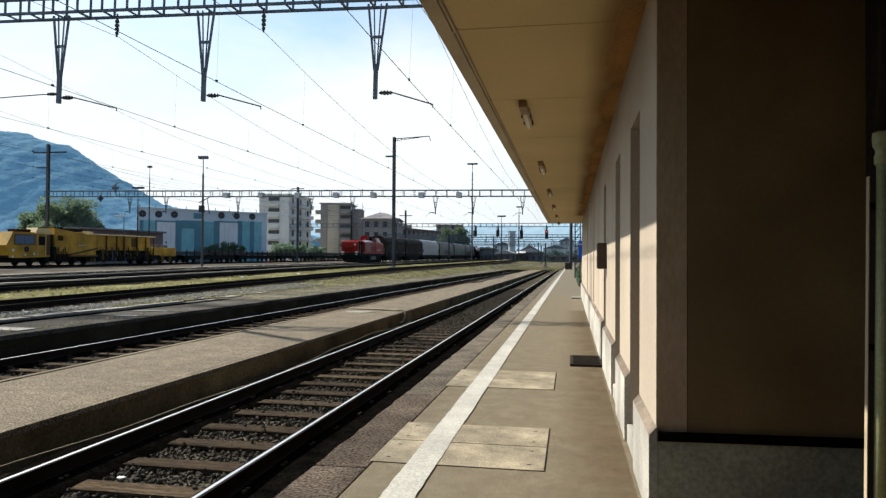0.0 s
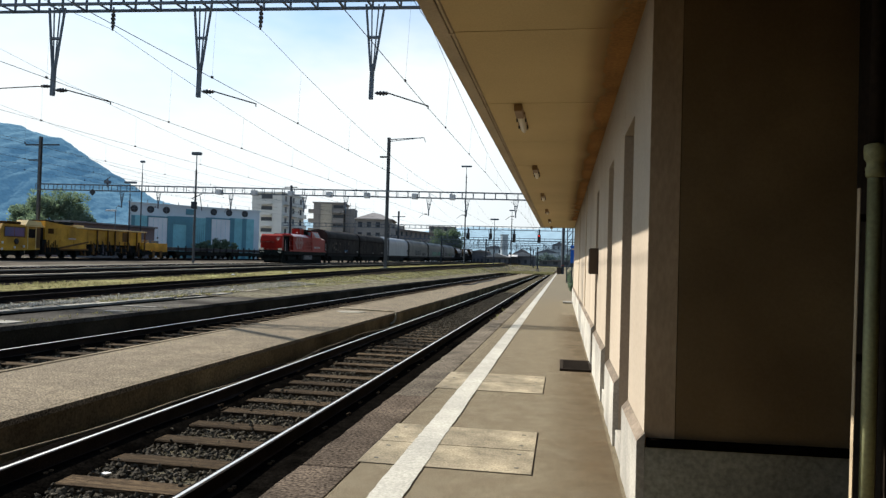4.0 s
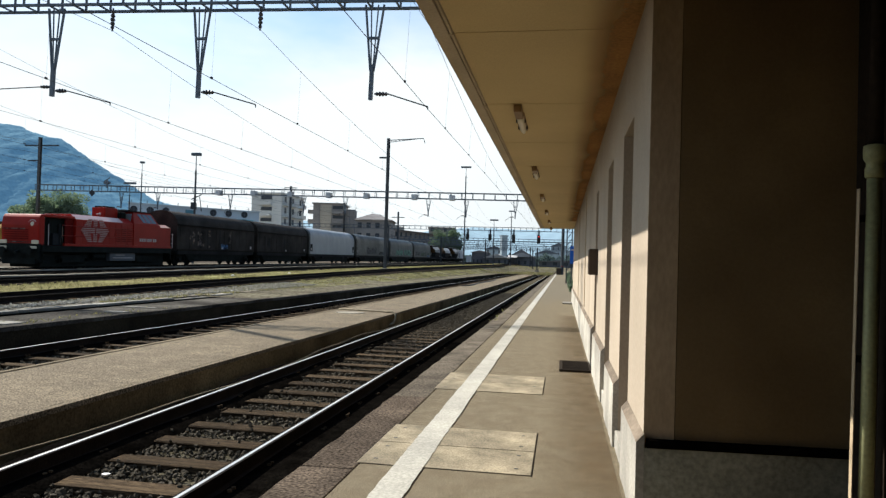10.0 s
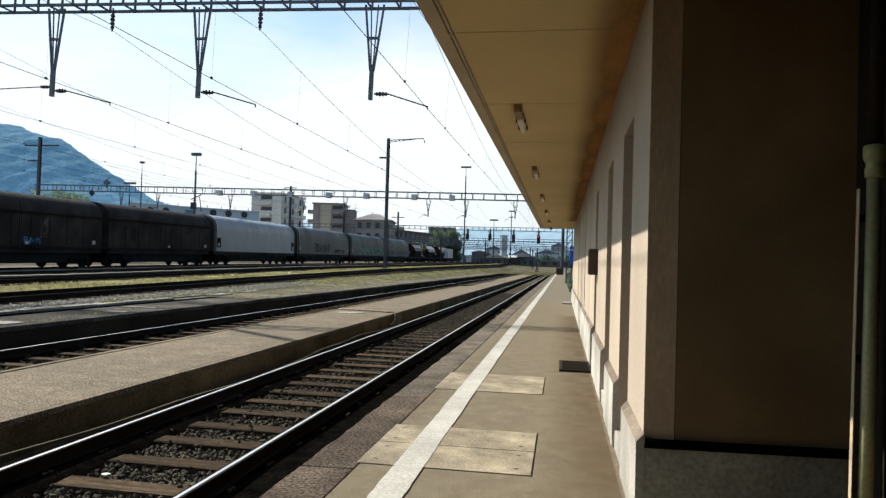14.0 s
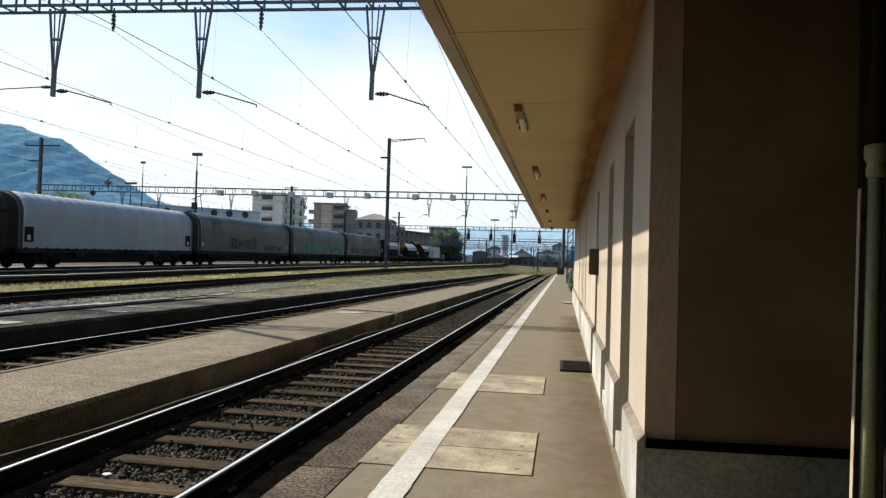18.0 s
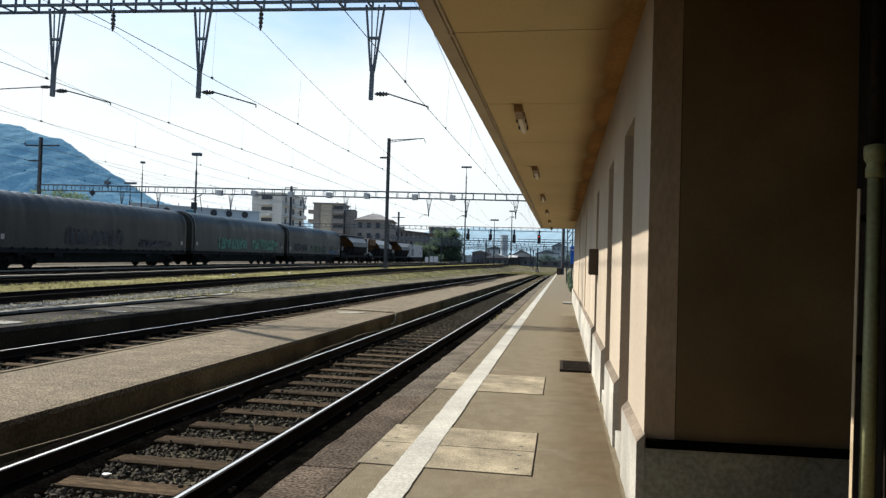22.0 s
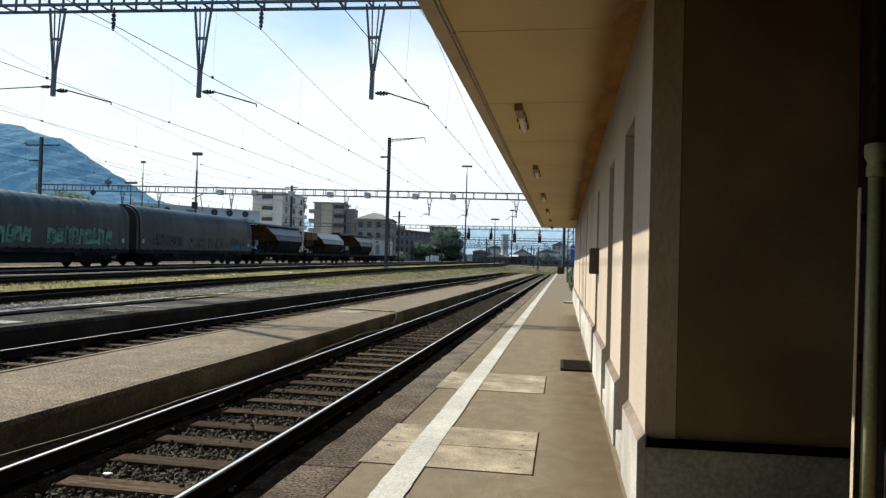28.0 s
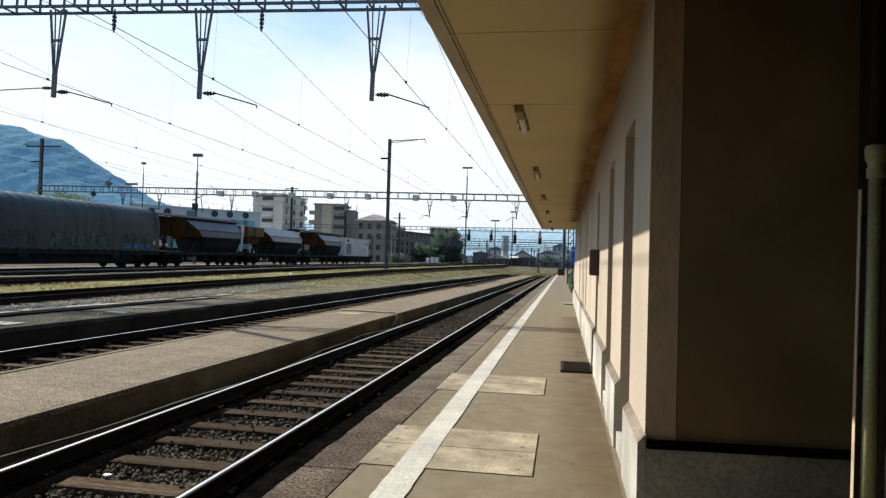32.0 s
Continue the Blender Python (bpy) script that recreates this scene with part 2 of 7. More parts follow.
M_WIRE = material("copper_wire", (0.050, 0.052, 0.055), 0.6, metal=0.4, var=0.1, scale=2, fine=20, bump=0.0)
M_INSUL = material("brown_insulator", (0.060, 0.062, 0.068), 0.3, var=0.2, scale=8, fine=40, bump=0.0)


# ---- mesh helpers ----
def link_mesh(name, bm, mat, smooth=False):
    me = bpy.data.meshes.new(name)
    bm.to_mesh(me)
    bm.free()
    me.materials.append(mat)
    if smooth:
        me.shade_smooth()
    return new(name, me)


def part(name, bm, mat, parent, label="", smooth=False):
    ob = link_mesh(name, bm, mat, smooth)
    ob.parent = parent
    return tagged(ob, label)


def thing(name, label, category, m=None, group="", kind=""):
    ob = new(name)
    ob.empty_display_size = 0.2
    if m is not None:
        ob.matrix_world = m
    return tagged(ob, label, category, group, kind)


def solid(name, bm, mat, label, category="", group="", kind="", m=None, smooth=False):
    ob = link_mesh(name, bm, mat, smooth)
    if m is not None:
        ob.matrix_world = m
    return tagged(ob, label, category, group, kind)


def box(bm, x0, x1, y0, y1, z0, z1, bevel=0.0, m=None):
    """A box, its edges bevelled where bevel is given."""
    made = bmesh.ops.create_cube(bm, size=1.0)["verts"]
    bmesh.ops.scale(bm, vec=(x1 - x0, y1 - y0, z1 - z0), verts=made)
    bmesh.ops.translate(bm, vec=((x0 + x1) / 2, (y0 + y1) / 2, (z0 + z1) / 2), verts=made)
    if m is not None:
        bmesh.ops.transform(bm, matrix=m, verts=made)
    if bevel:
        edges = list({e for v in made for e in v.link_edges})
        bmesh.ops.bevel(bm, geom=edges, offset=bevel, segments=2, affect="EDGES", profile=0.7)
    return bm


def boxes(rows, bevel=0.0):
    bm = bmesh.new()
    for r in rows:
        box(bm, *r, bevel=bevel)
    return bm


def rod(bm, a, b, r, seg=8, r2=None):
    """A round bar from a to b."""
    a, b = Vector(a), Vector(b)
    d = b - a
    m = Matrix.Translation((a + b) / 2) @ d.to_track_quat("Z", "Y").to_matrix().to_4x4()
    bmesh.ops.create_cone(bm, cap_ends=True, segments=seg, radius1=r, radius2=r if r2 is None else r2, depth=d.length, matrix=m)
    return bm


def tube(pts, r, seg=8):
    """One bent tube through a row of points."""
    bm = bmesh.new()
    pts = [Vector(p) for p in pts]
    rings = []
    for k, p in enumerate(pts):
        d = (pts[min(k + 1, len(pts) - 1)] - pts[max(k - 1, 0)]).normalized()
        side = d.cross(Vector((0.3, 0.2, 1.0))).normalized()
        up = side.cross(d)
        rings.append([bm.verts.new(p + (side * math.cos(2 * math.pi * q / seg) + up * math.sin(2 * math.pi * q / seg)) * r) for q in range(seg)])
    for a, b in zip(rings, rings[1:]):
        for q in range(seg):
            bm.faces.new((a[q], a[(q + 1) % seg], b[(q + 1) % seg], b[q]))
    bm.faces.new(list(reversed(rings[0])))
    bm.faces.new(rings[-1])
    bmesh.ops.recalc_face_normals(bm, faces=bm.faces)
    return bm


def bar(bm, a, b, w, h=None):
    """A square bar from a to b."""
    a, b = Vector(a), Vector(b)
    d = b - a
    m = Matrix.Translation((a + b) / 2) @ d.to_track_quat("Z", "Y").to_matrix().to_4x4()
    made = bmesh.ops.create_cube(bm, size=1.0)["verts"]
    bmesh.ops.scale(bm, vec=(w, h or w, d.length), verts=made)
    bmesh.ops.transform(bm, matrix=m, verts=made)
    return bm


def lathe(bm, rows, seg=16, m=None):
    """Turns (radius, z) rows about z."""
    rings = []
    for r, z in rows:
        rings.append([bm.verts.new((r * math.cos(2 * math.pi * k / seg), r * math.sin(2 * math.pi * k / seg), z)) for k in range(seg)])
    for a, b in zip(rings, rings[1:]):
        for k in range(seg):
            bm.faces.new((a[k], a[(k + 1) % seg], b[(k + 1) % seg], b[k]))
    bm.faces.new(list(reversed(rings[0])))
    bm.faces.new(rings[-1])
    if m is not None:
        bmesh.ops.transform(bm, matrix=m, verts=[v for ring in rings for v in ring])
    return bm


def extrude(bm, outline, axis, a, b):
    """A prism: a closed outline in the plane across the axis, drawn from a to b along it."""
    def place(p, k):
        return {"x": (k, p[0], p[1]), "y": (p[0], k, p[1]), "z": (p[0], p[1], k)}[axis]
    lo = [bm.verts.new(place(p, a)) for p in outline]
    hi = [bm.verts.new(place(p, b)) for p in outline]
    bm.faces.new(lo)
    bm.faces.new(list(reversed(hi)))
    n = len(lo)
    for k in range(n):
        bm.faces.new((lo[(k + 1) % n], lo[k], hi[k], hi[(k + 1) % n]))
    bmesh.ops.recalc_face_normals(bm, faces=bm.faces)
    return bm


def from_lists(name, verts, faces, mat, smooth=False):
    me = bpy.data.meshes.new(name)
    me.from_pydata(verts, [], faces)
    me.update()
    me.materials.append(mat)
    if smooth:
        me.shade_smooth()
    return new(name, me)


# ---- plan ----
RAIL_Z = -0.30            # rail tops beside the platform
SLEEPER_Z = -0.46         # tops of the sleepers
EDGE_X = -1.56            # platform edge
ISLAND = (-6.75, -4.75, -0.214)
THIRD = (-11.1, -9.45, -0.05)
TRACK_1, TRACK_2 = -3.185, -7.91
YARD_TRACKS = (-15.4, -22.4, -26.9)
TRAIN_X = -31.45
YELLOW_X = -51.0
FAR_Y = 320.0


def yard_z(y):
    """The yard climbs gently away from the station."""
    y = max(-60.0, min(y, 260.0))
    return -0.36 + 0.0128 * y if y < 60.0 else 0.408 + 0.008 * (y - 60.0)


def grid_sheet(name, xs, ys, zf, mat):
    verts = [(x, y, zf(x, y)) for y in ys for x in xs]
    w = len(xs)
    faces = [(j * w + i, j * w + i + 1, (j + 1) * w + i + 1, (j + 1) * w + i) for j in range(len(ys) - 1) for i in range(w - 1)]
    return from_lists(name, verts, faces, mat, True)


# ---- ground: one sheet to the horizon ----
def ground_z(x, y):
    low = -0.78
    k = max(0.0, min(1.0, (-11.9 - x) / 2.3))
    h = low + (yard_z(y) - 0.02 - low) * k
    return h + 0.03 * noise.noise(Vector((x * 0.15, y * 0.15, 0.0))) * k


gx = [-2500, -1500, -900, -500, -300, -200, -150, -110] + [-90 + 3 * k for k in range(25)] + [-15.4, -14.4, -13.8, -13.2, -12.6, -12.2, -11.9, -9, -5, -1.7, 2, 8, 20, 60, 200, 800, 2500]
gy = [-600, -300, -120, -60, -20] + [5 * k for k in range(1, 60)] + [320, 380, 460, 600, 900, 1400, 2200, 3200]
ground = tagged(grid_sheet("ground", gx, gy, ground_z, M_YARD), "gravelly railway yard ground", kind="structure")

# ---- platforms ----
pl = thing("platform", "worn asphalt railway platform with a stone edge", "platform", kind="structure")
part("surface", boxes([(EDGE_X + 0.34, 30.0, -30, 205, -0.9, 0.0)], 0.004), M_ASPHALT, pl)
for k in range(46):
    y0 = -3.0 + k * 2.4
    bm = bmesh.new()
    box(bm, EDGE_X, EDGE_X + 0.332, y0, y0 + 2.39, -0.26, 0.002 + 0.004 * random.random(), 0.012)
    bmesh.ops.subdivide_edges(bm, edges=[e for e in bm.edges if e.calc_length() > 1.5], cuts=12)
    for v in bm.verts:
        if v.co.x < EDGE_X + 0.03:
            v.co.x += random.uniform(-0.006, 0.014)
            v.co.z += random.uniform(-0.006, 0.0)
    part("edge_stone", bm, M_EDGE if y0 < 5.5 else M_EDGEGREY, pl)
part("edge_wall", boxes([(EDGE_X + 0.06, EDGE_X + 0.33, -30, 205, -0.9, -0.262), (EDGE_X, EDGE_X + 0.332, 107.4, 205, -0.262, 0.003)], 0.004), M_CONCRETE, pl)
isl = thing("platform", "low narrow island platform of pale asphalt", "platform", kind="structure")
part("surface", boxes([(ISLAND[0] + 0.09, ISLAND[1] - 0.09, -30, 160, -0.9, ISLAND[2])], 0.003), M_ISLAND, isl)
for k in range(40):
    y0 = -4.0 + 2.5 * k
    for x0, x1 in ((ISLAND[1] - 0.085, ISLAND[1]), (ISLAND[0], ISLAND[0] + 0.085)):
        bm = bmesh.new()
        box(bm, x0, x1, y0, y0 + 2.49, ISLAND[2] - 0.06, ISLAND[2] + random.uniform(-0.002, 0.006) + (0.012 if x1 < -6 else 0.0), 0.012)
        part("kerb_stone", bm, M_KERBTAN if x1 < -6 else M_ISLAND, isl)
part("edge_wall", boxes([(ISLAND[1] - 0.089, ISLAND[1] - 0.012, -30, 160, -0.9, ISLAND[2] - 0.062), (ISLAND[0] + 0.012, ISLAND[0] + 0.089, -30, 160, -0.9, ISLAND[2] - 0.062), (ISLAND[1] - 0.089, ISLAND[1], 96, 160, ISLAND[2] - 0.061, ISLAND[2]), (ISLAND[0], ISLAND[0] + 0.089, 96, 160, ISLAND[2] - 0.061, ISLAND[2])], 0.004), M_ISLWALL, isl)
thr = thing("platform", "old dark asphalt platform with weeds", "platform", kind="structure")


def third_z(x, y):
    return THIRD[2] + 0.012 * noise.noise(Vector((x * 0.8, y * 0.3, 2.0))) * min(1.0, (-9.6 - x) * 2) - 0.004


near_ys = [-30, -10, 0] + [2.0 * k for k in range(1, 12)]
ob = grid_sheet("surface", [-9.60 - 0.125 * k for k in range(13)], near_ys, third_z, M_OLDGREY)
ob.parent = thr
def throat_z(y):
    """Beyond the platforms the tracks climb to the level of the yard."""
    f = max(0.0, min(1.0, (y - 160.0) / 85.0))
    return -0.46 + 1.45 * f * f * (3 - 2 * f)


def far_third_z(x, y):
    """Level behind the edge, then a low rise to the yard; it runs out at the throat."""
    h = third_z(x, y)
    f = max(0.0, min(1.0, (y - 150.0) / 40.0))
    h += (throat_z(y) - h) * f
    k = max(0.0, min(1.0, (-11.4 - x) / 3.0))
    return h + (yard_z(y) - h) * k


ob = grid_sheet("far_surface", [-9.60 - 0.2 * k for k in range(25)], [22.0, 25.0] + [28.5 + 5 * k for k in range(29)], far_third_z, M_FARDUST)
ob.parent = thr
for sx, sy, w, d in ((-10.6, 11.2, 0.8, 0.5), (-10.3, 14.6, 0.55, 0.22), (-10.9, 16.2, 0.9, 0.16)):
    part("repair_slab", boxes([(sx, sx + w, sy, sy + d, -0.15, -0.036)], 0.004), M_KERB, thr, "pale concrete repair slab")
for k in range(40):
    y0 = -4.0 + 2.5 * k
    bm = bmesh.new()
    box(bm, THIRD[1] - 0.16, THIRD[1], y0, y0 + 2.49, THIRD[2] - 0.08, THIRD[2] + random.uniform(0.002, 0.014), 0.015)
    part("kerb_stone", bm, M_OLDGREY, thr)
part("edge_wall", boxes([(THIRD[1] - 0.20, THIRD[1] - 0.012, -30, 175, -0.9, THIRD[2] - 0.082), (THIRD[1] - 0.2, THIRD[1], 96, 175, THIRD[2] - 0.081, THIRD[2] + 0.004)], 0.004), M_CONCRETE, thr)

# white safety line, worn
wv, wf = [], []
for k in range(1200):
    for x in (-1.0, -0.815):
        wv.append((x + 0.006 * noise.noise(Vector((x, k * 0.06, 2.0))) + random.uniform(-0.004, 0.004), 0.5 + (k * 0.05 if k < 500 else 25 + (k - 500) * 0.25), 0.0085))
wf = [(2 * k, 2 * k + 1, 2 * k + 3, 2 * k + 2) for k in range(1199)]
tagged(from_lists("safety_line", wv, wf, M_WHITE), "worn white safety line painted on the platform", "line marking", kind="structure")


# ---- tracks ----
RAIL_OUTLINE = [(-0.0625, 0.0), (0.0625, 0.0), (0.0625, 0.012), (0.01, 0.035), (0.008, 0.115), (0.033, 0.125), (0.034, 0.150), (-0.034, 0.150), (-0.033, 0.125), (-0.008, 0.115), (-0.01, 0.035), (-0.0625, 0.012)]


def rail_line(parent, x, zf, y0, y1, step, top_mat=M_RAILTOP):
    """A rail that follows zf(y), with a bright running surface."""
    bm = bmesh.new()
    rings = []
    y = y0
    ys = []
    while y < y1:
        ys.append(y)
        y += step
    ys.append(y1)
    for y in ys:
        rings.append([bm.verts.new((x + p[0], y, zf(y) - 0.150 + p[1])) for p in RAIL_OUTLINE])
    n = len(RAIL_OUTLINE)
    for a, b in zip(rings, rings[1:]):
        for k in range(n):
            bm.faces.new((a[(k + 1) % n], a[k], b[k], b[(k + 1) % n]))
    rail = part("rail", bm, M_RAILSIDE, parent)
    bm = bmesh.new()
    rows = [[bm.verts.new((x + dx, y, zf(y) + dz)) for dx, dz in ((-0.0155, 0.001), (-0.0130, 0.003), (0.0115, 0.003), (0.0140, 0.001))] for y in ys]
    for a, b in zip(rows, rows[1:]):
        for k in range(3):
            bm.faces.new((a[k], a[k + 1], b[k + 1], b[k]))
    part("running_surface", bm, top_mat, rail, "bright worn rail head")
    return rail


def sleeper_mesh(name, seed):
    rnd = random.Random(seed)
    bm = bmesh.new()
    box(bm, -1.25, 1.25, -0.115, 0.115, -0.15, 0.0, 0.008)
    for v in bm.verts:
        v.co += Vector((rnd.uniform(-0.01, 0.01), rnd.uniform(-0.012, 0.012), rnd.uniform(-0.006, 0.004)))
    for sx in (-1, 1):
        box(bm, sx * 0.7535 - 0.16, sx * 0.7535 + 0.16, -0.075, 0.075, -0.002, 0.012)
        for dx in (-0.105, 0.105):
            rod(bm, (sx * 0.7535 + dx, 0.03, 0.0), (sx * 0.7535 + dx, 0.03, 0.05), 0.018, 6)
            rod(bm, (sx * 0.7535 + dx, -0.03, 0.0), (sx * 0.7535 + dx, -0.03, 0.05), 0.018, 6)
    me = bpy.data.meshes.new(name)
    bm.to_mesh(me)
    bm.free()
    me.materials.append(M_SLEEPER)
    return me


SLEEPERS = [sleeper_mesh("sleeper", 40 + k) for k in range(4)]


def main_track(x, label):
    tr = thing("track", label, "railway track", kind="structure")
    for sx in (-1, 1):
        rail_line(tr, x + sx * 0.7535, lambda y: RAIL_Z, -25, 240, 60)
    return tr


track_one = main_track(TRACK_1, "railway track on weathered timber sleepers in ballast")
track_two = main_track(TRACK_2, "railway track between two low platforms")
# ballast beds
def bed(name, x0, x1, top):
    ys = [-25 + 1.5 * k for k in range(40)] + [40 + 10 * k for k in range(21)]
    xs = [x0 + (x1 - x0) * k / 12 for k in range(13)]
    return tagged(grid_sheet(name, xs, ys, lambda x, y: top + 0.03 * noise.noise(Vector((x * 1.7, y * 1.7, 3.0))), M_BALLAST), "oil-darkened stone ballast bed", kind="structure")


bed("ballast", TRACK_1 - 0.74, TRACK_1 + 0.74, -0.525)
bed("ballast", TRACK_2 - 0.74, TRACK_2 + 0.74, -0.525)


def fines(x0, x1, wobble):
    """Near-black fines heaped over the sleeper ends outside the rails."""
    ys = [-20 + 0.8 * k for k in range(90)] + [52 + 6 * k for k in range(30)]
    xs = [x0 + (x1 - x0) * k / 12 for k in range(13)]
    return tagged(grid_sheet("fines", xs, ys, lambda x, y: -0.425 - (0.33 * max(0.0, 1.0 - (3.2 + 1.6 * noise.noise(Vector((y * 0.55, 3.0, 8.0)))) * (x - xs[0]) / (xs[-1] - xs[0])) if wobble else 0.0) + 0.022 * noise.noise(Vector((x * 2.1, y * 1.3, 5.0))) - (0.06 if wobble and x == xs[-1] else 0.0), M_NEARBLACK), "near-black fines beside the rails", kind="structure")


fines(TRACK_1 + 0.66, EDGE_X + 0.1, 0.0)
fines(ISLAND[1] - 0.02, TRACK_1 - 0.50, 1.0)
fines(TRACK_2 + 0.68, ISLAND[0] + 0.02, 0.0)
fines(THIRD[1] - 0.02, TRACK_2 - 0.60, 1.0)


def yard_track(x, label, mat=M_RAILTOP):
    tr = thing("track", label, "railway track", kind="structure")
    for sx in (-1, 1):
        rail_line(tr, x + sx * 0.7535, lambda y: yard_z(y) + 0.18, -20, FAR_Y, 20, mat)
    verts, faces = [], []
    for k in range(330):
        y = -15 + k * 1.0
        z = yard_z(y) + 0.03
        b = len(verts)
        for dx in (-1.25, 1.25):
            for dy in (-0.12, 0.12):
                for dz in (-0.1, 0.0):
                    verts.append((x + dx, y + dy, z + dz))
        faces += [(b + 1, b + 3, b + 7, b + 5), (b, b + 1, b + 5, b + 4), (b + 2, b + 6, b + 7, b + 3)]
    ob = from_lists("sleepers", verts, faces, M_SLEEPER)
    ob.parent = tr
    tagged(ob, kind="stuff")
    bedm = grid_sheet("ballast", [x - 1.7, x - 1.4, x + 1.4, x + 1.7], [-20 + 10 * k for k in range(35)], lambda xx, y: yard_z(y) + (0.02 if abs(xx - x) < 1.5 else -0.06), M_YARDBED)
    bedm.parent = tr
    return tr


for yx in YARD_TRACKS:
    yard_track(yx, "yard track in dark ballast among dry grass", M_RAILSIDE)
yard_track(TRAIN_X, "yard track on which the freight train runs")
yard_track(YELLOW_X, "yard siding with parked machines")


# strips between the yard tracks
def strip(name, x0, x1, lift, mat, label):
    xs = [x0 + (x1 - x0) * k / 6 for k in range(7)]
    ob = grid_sheet(name, xs, [-15 + 2.5 * k for k in range(130)], lambda x, y: yard_z(y) + lift * (0.4 + 0.9 * abs(noise.noise(Vector((x * 0.6, y * 0.35, 7.0))))) - (0.06 if x in (xs[0], xs[-1]) else 0.0), mat)
    return tagged(ob, label, kind="structure")


def bank_z(x, y):
    """A loose bank: it rises to the yard, and its foot thins out unevenly along the way."""
    base = -0.018 + yard_z(y) * max(0.0, min(1.0, (-11.95 - x) / 2.2)) if y < 28.5 else far_third_z(x, y)
    f = max(0.0, min(1.0, (y - 24.0) / 8.0))
    spread = 0.035 * noise.noise(Vector((x * 0.7, y * 0.22, 6.0))) + 0.012 * noise.noise(Vector((x * 2.5, y * 0.9, 2.0)))
    return base + (1 - f) * 0.03 * noise.noise(Vector((x * 1.1, y * 0.6, 3.0))) + f * (spread + 0.012 - 0.10 * max(0.0, x + 11.7) - 0.05 * max(0.0, -14.2 - x))


bank = grid_sheet("pale_gravel", [-11.95 - 0.25 * k for k in range(10)], [-15 + 2.5 * k for k in range(16)] + [24 + 1.0 * k for k in range(1, 9)], bank_z, M_BANK)
weedy = grid_sheet("weedy_gravel", [-11.2 - 0.2 * k for k in range(17)], [28.6 + 1.5 * k for k in range(62)], bank_z, M_WEEDY)
tagged(weedy, "weedy dusty gravel behind the old platform", kind="structure")
tagged(bank, "pale gravel bank behind the old platform", kind="structure")
kb = thing("back_kerb", "broken whitish concrete kerb behind the old platform", "kerb", kind="structure")
rnd = random.Random(31)
for k in range(27):
    y0 = -10.0 + 1.25 * k
    a, c = -11.86 + rnd.uniform(-0.04, 0.04), -11.60 + rnd.uniform(-0.01, 0.015)
    bm = bmesh.new()
    box(bm, a, c, y0, y0 + 1.25 - rnd.choice((0.01, 0.02, 0.12)), -0.075, -0.012 + rnd.uniform(-0.006, 0.006) - (rnd.choice((0.0, 0.02, 0.05)) if y0 > 17 else 0.0), 0.018)
    bmesh.ops.rotate(bm, cent=(a, y0, 0), matrix=Matrix.Rotation(rnd.uniform(-0.006, 0.006), 3, "Z"), verts=bm.verts)
    part("kerb_slab", bm, M_KERB, kb)
# near-black boxes put the shadow of the kerb gap into colour
solid("gap_shadow_fill", boxes([(-11.95, -11.60, -20, 23.6, -0.6, -0.078), (-11.60, -11.0, -20, 23.6, -0.6, -0.30)]), M_NEARBLACK, "near-black fill for the shadow in the kerb gap", kind="structure")
strip("grass_strip", -20.5, -17.2, 0.12, M_GRASS, "strip of dry yellow-green grass")
def trough(x0, x1, lift, label):
    """A row of concrete cable-trough lids that follows the yard."""
    t = thing("cable_trough", label, "cable trough", kind="structure")
    for k in range(70):
        y = 4.0 + 2.5 * k
        part("trough_lid", boxes([(x0, x1, y, y + 2.47, yard_z(y) - 0.1, yard_z(y) + lift + 0.02 * noise.noise(Vector((x0, y * 0.7, 1.0))))], 0.0), M_PALE, t)


trough(-24.3, -23.75, 0.21, "pale dusty concrete cable trough between yard tracks")
trough(-29.3, -28.9, 0.20, "pale dusty concrete cable trough beside the train track")
def wide_throat_z(x, y):
    k = max(0.0, min(1.0, (-1.0 - x) / 13.4))
    f = max(0.0, min(1.0, (y - 150.0) / 40.0))
    k = k * k * (3 - 2 * k) * f + (1 - f) * max(0.0, min(1.0, (-11.4 - x) / 3.0))
    return throat_z(y) + (min(1.25, yard_z(y)) - throat_z(y)) * k + 0.03 * noise.noise(Vector((x * 0.3, y * 0.1, 4.0)))


far_ground = grid_sheet("dusty_ground", [-14.4 + 0.6 * k for k in range(44)], [152 + 6 * k for k in range(31)], wide_throat_z, M_FARDUST)
tagged(far_ground, "dusty ground with dry grass at the station throat", kind="structure")
strip("gravel", -37.2, -34.4, 0.14, M_DUST, "dusty gravel ground beyond the train")

# ---- station building ----
WX = 0.42                 # wall plane
WALL_Y0, WALL_Y1 = 3.66, 26.6
SOFFIT = 2.73
OPENINGS = ((4.50, 5.20), (6.25, 6.90), (8.72, 9.25))
DOOR_TOP, SILL = 2.22, 0.12
bld = thing("station_building", "low peach-plastered station building with a wide flat canopy", "building", kind="structure")
ys = [WALL_Y0] + [v for o in OPENINGS for v in o] + [WALL_Y1]
for k in range(0, len(ys), 2):
    bm = bmesh.new()
    extrude(bm, [(WX, ys[k] - 0.018 * (k == 0)), (WX + 0.45, ys[k] + 0.06 * (k == 0)), (WX + 0.45, ys[k + 1]), (WX, ys[k + 1])], "z", 0.0, SOFFIT + 0.5)
    bmesh.ops.recalc_face_normals(bm, faces=bm.faces)
    part("wall_panel", bm, M_PLASTER, bld)
    # plinth with a sloped top, proud of the wall, chipped at its foot
    bm = bmesh.new()
    top = (0.418, 0.445, 0.475, 0.488)[k // 2]
    y0, y1 = (ys[k] - 0.045 if k == 0 else ys[k]), ys[k + 1]
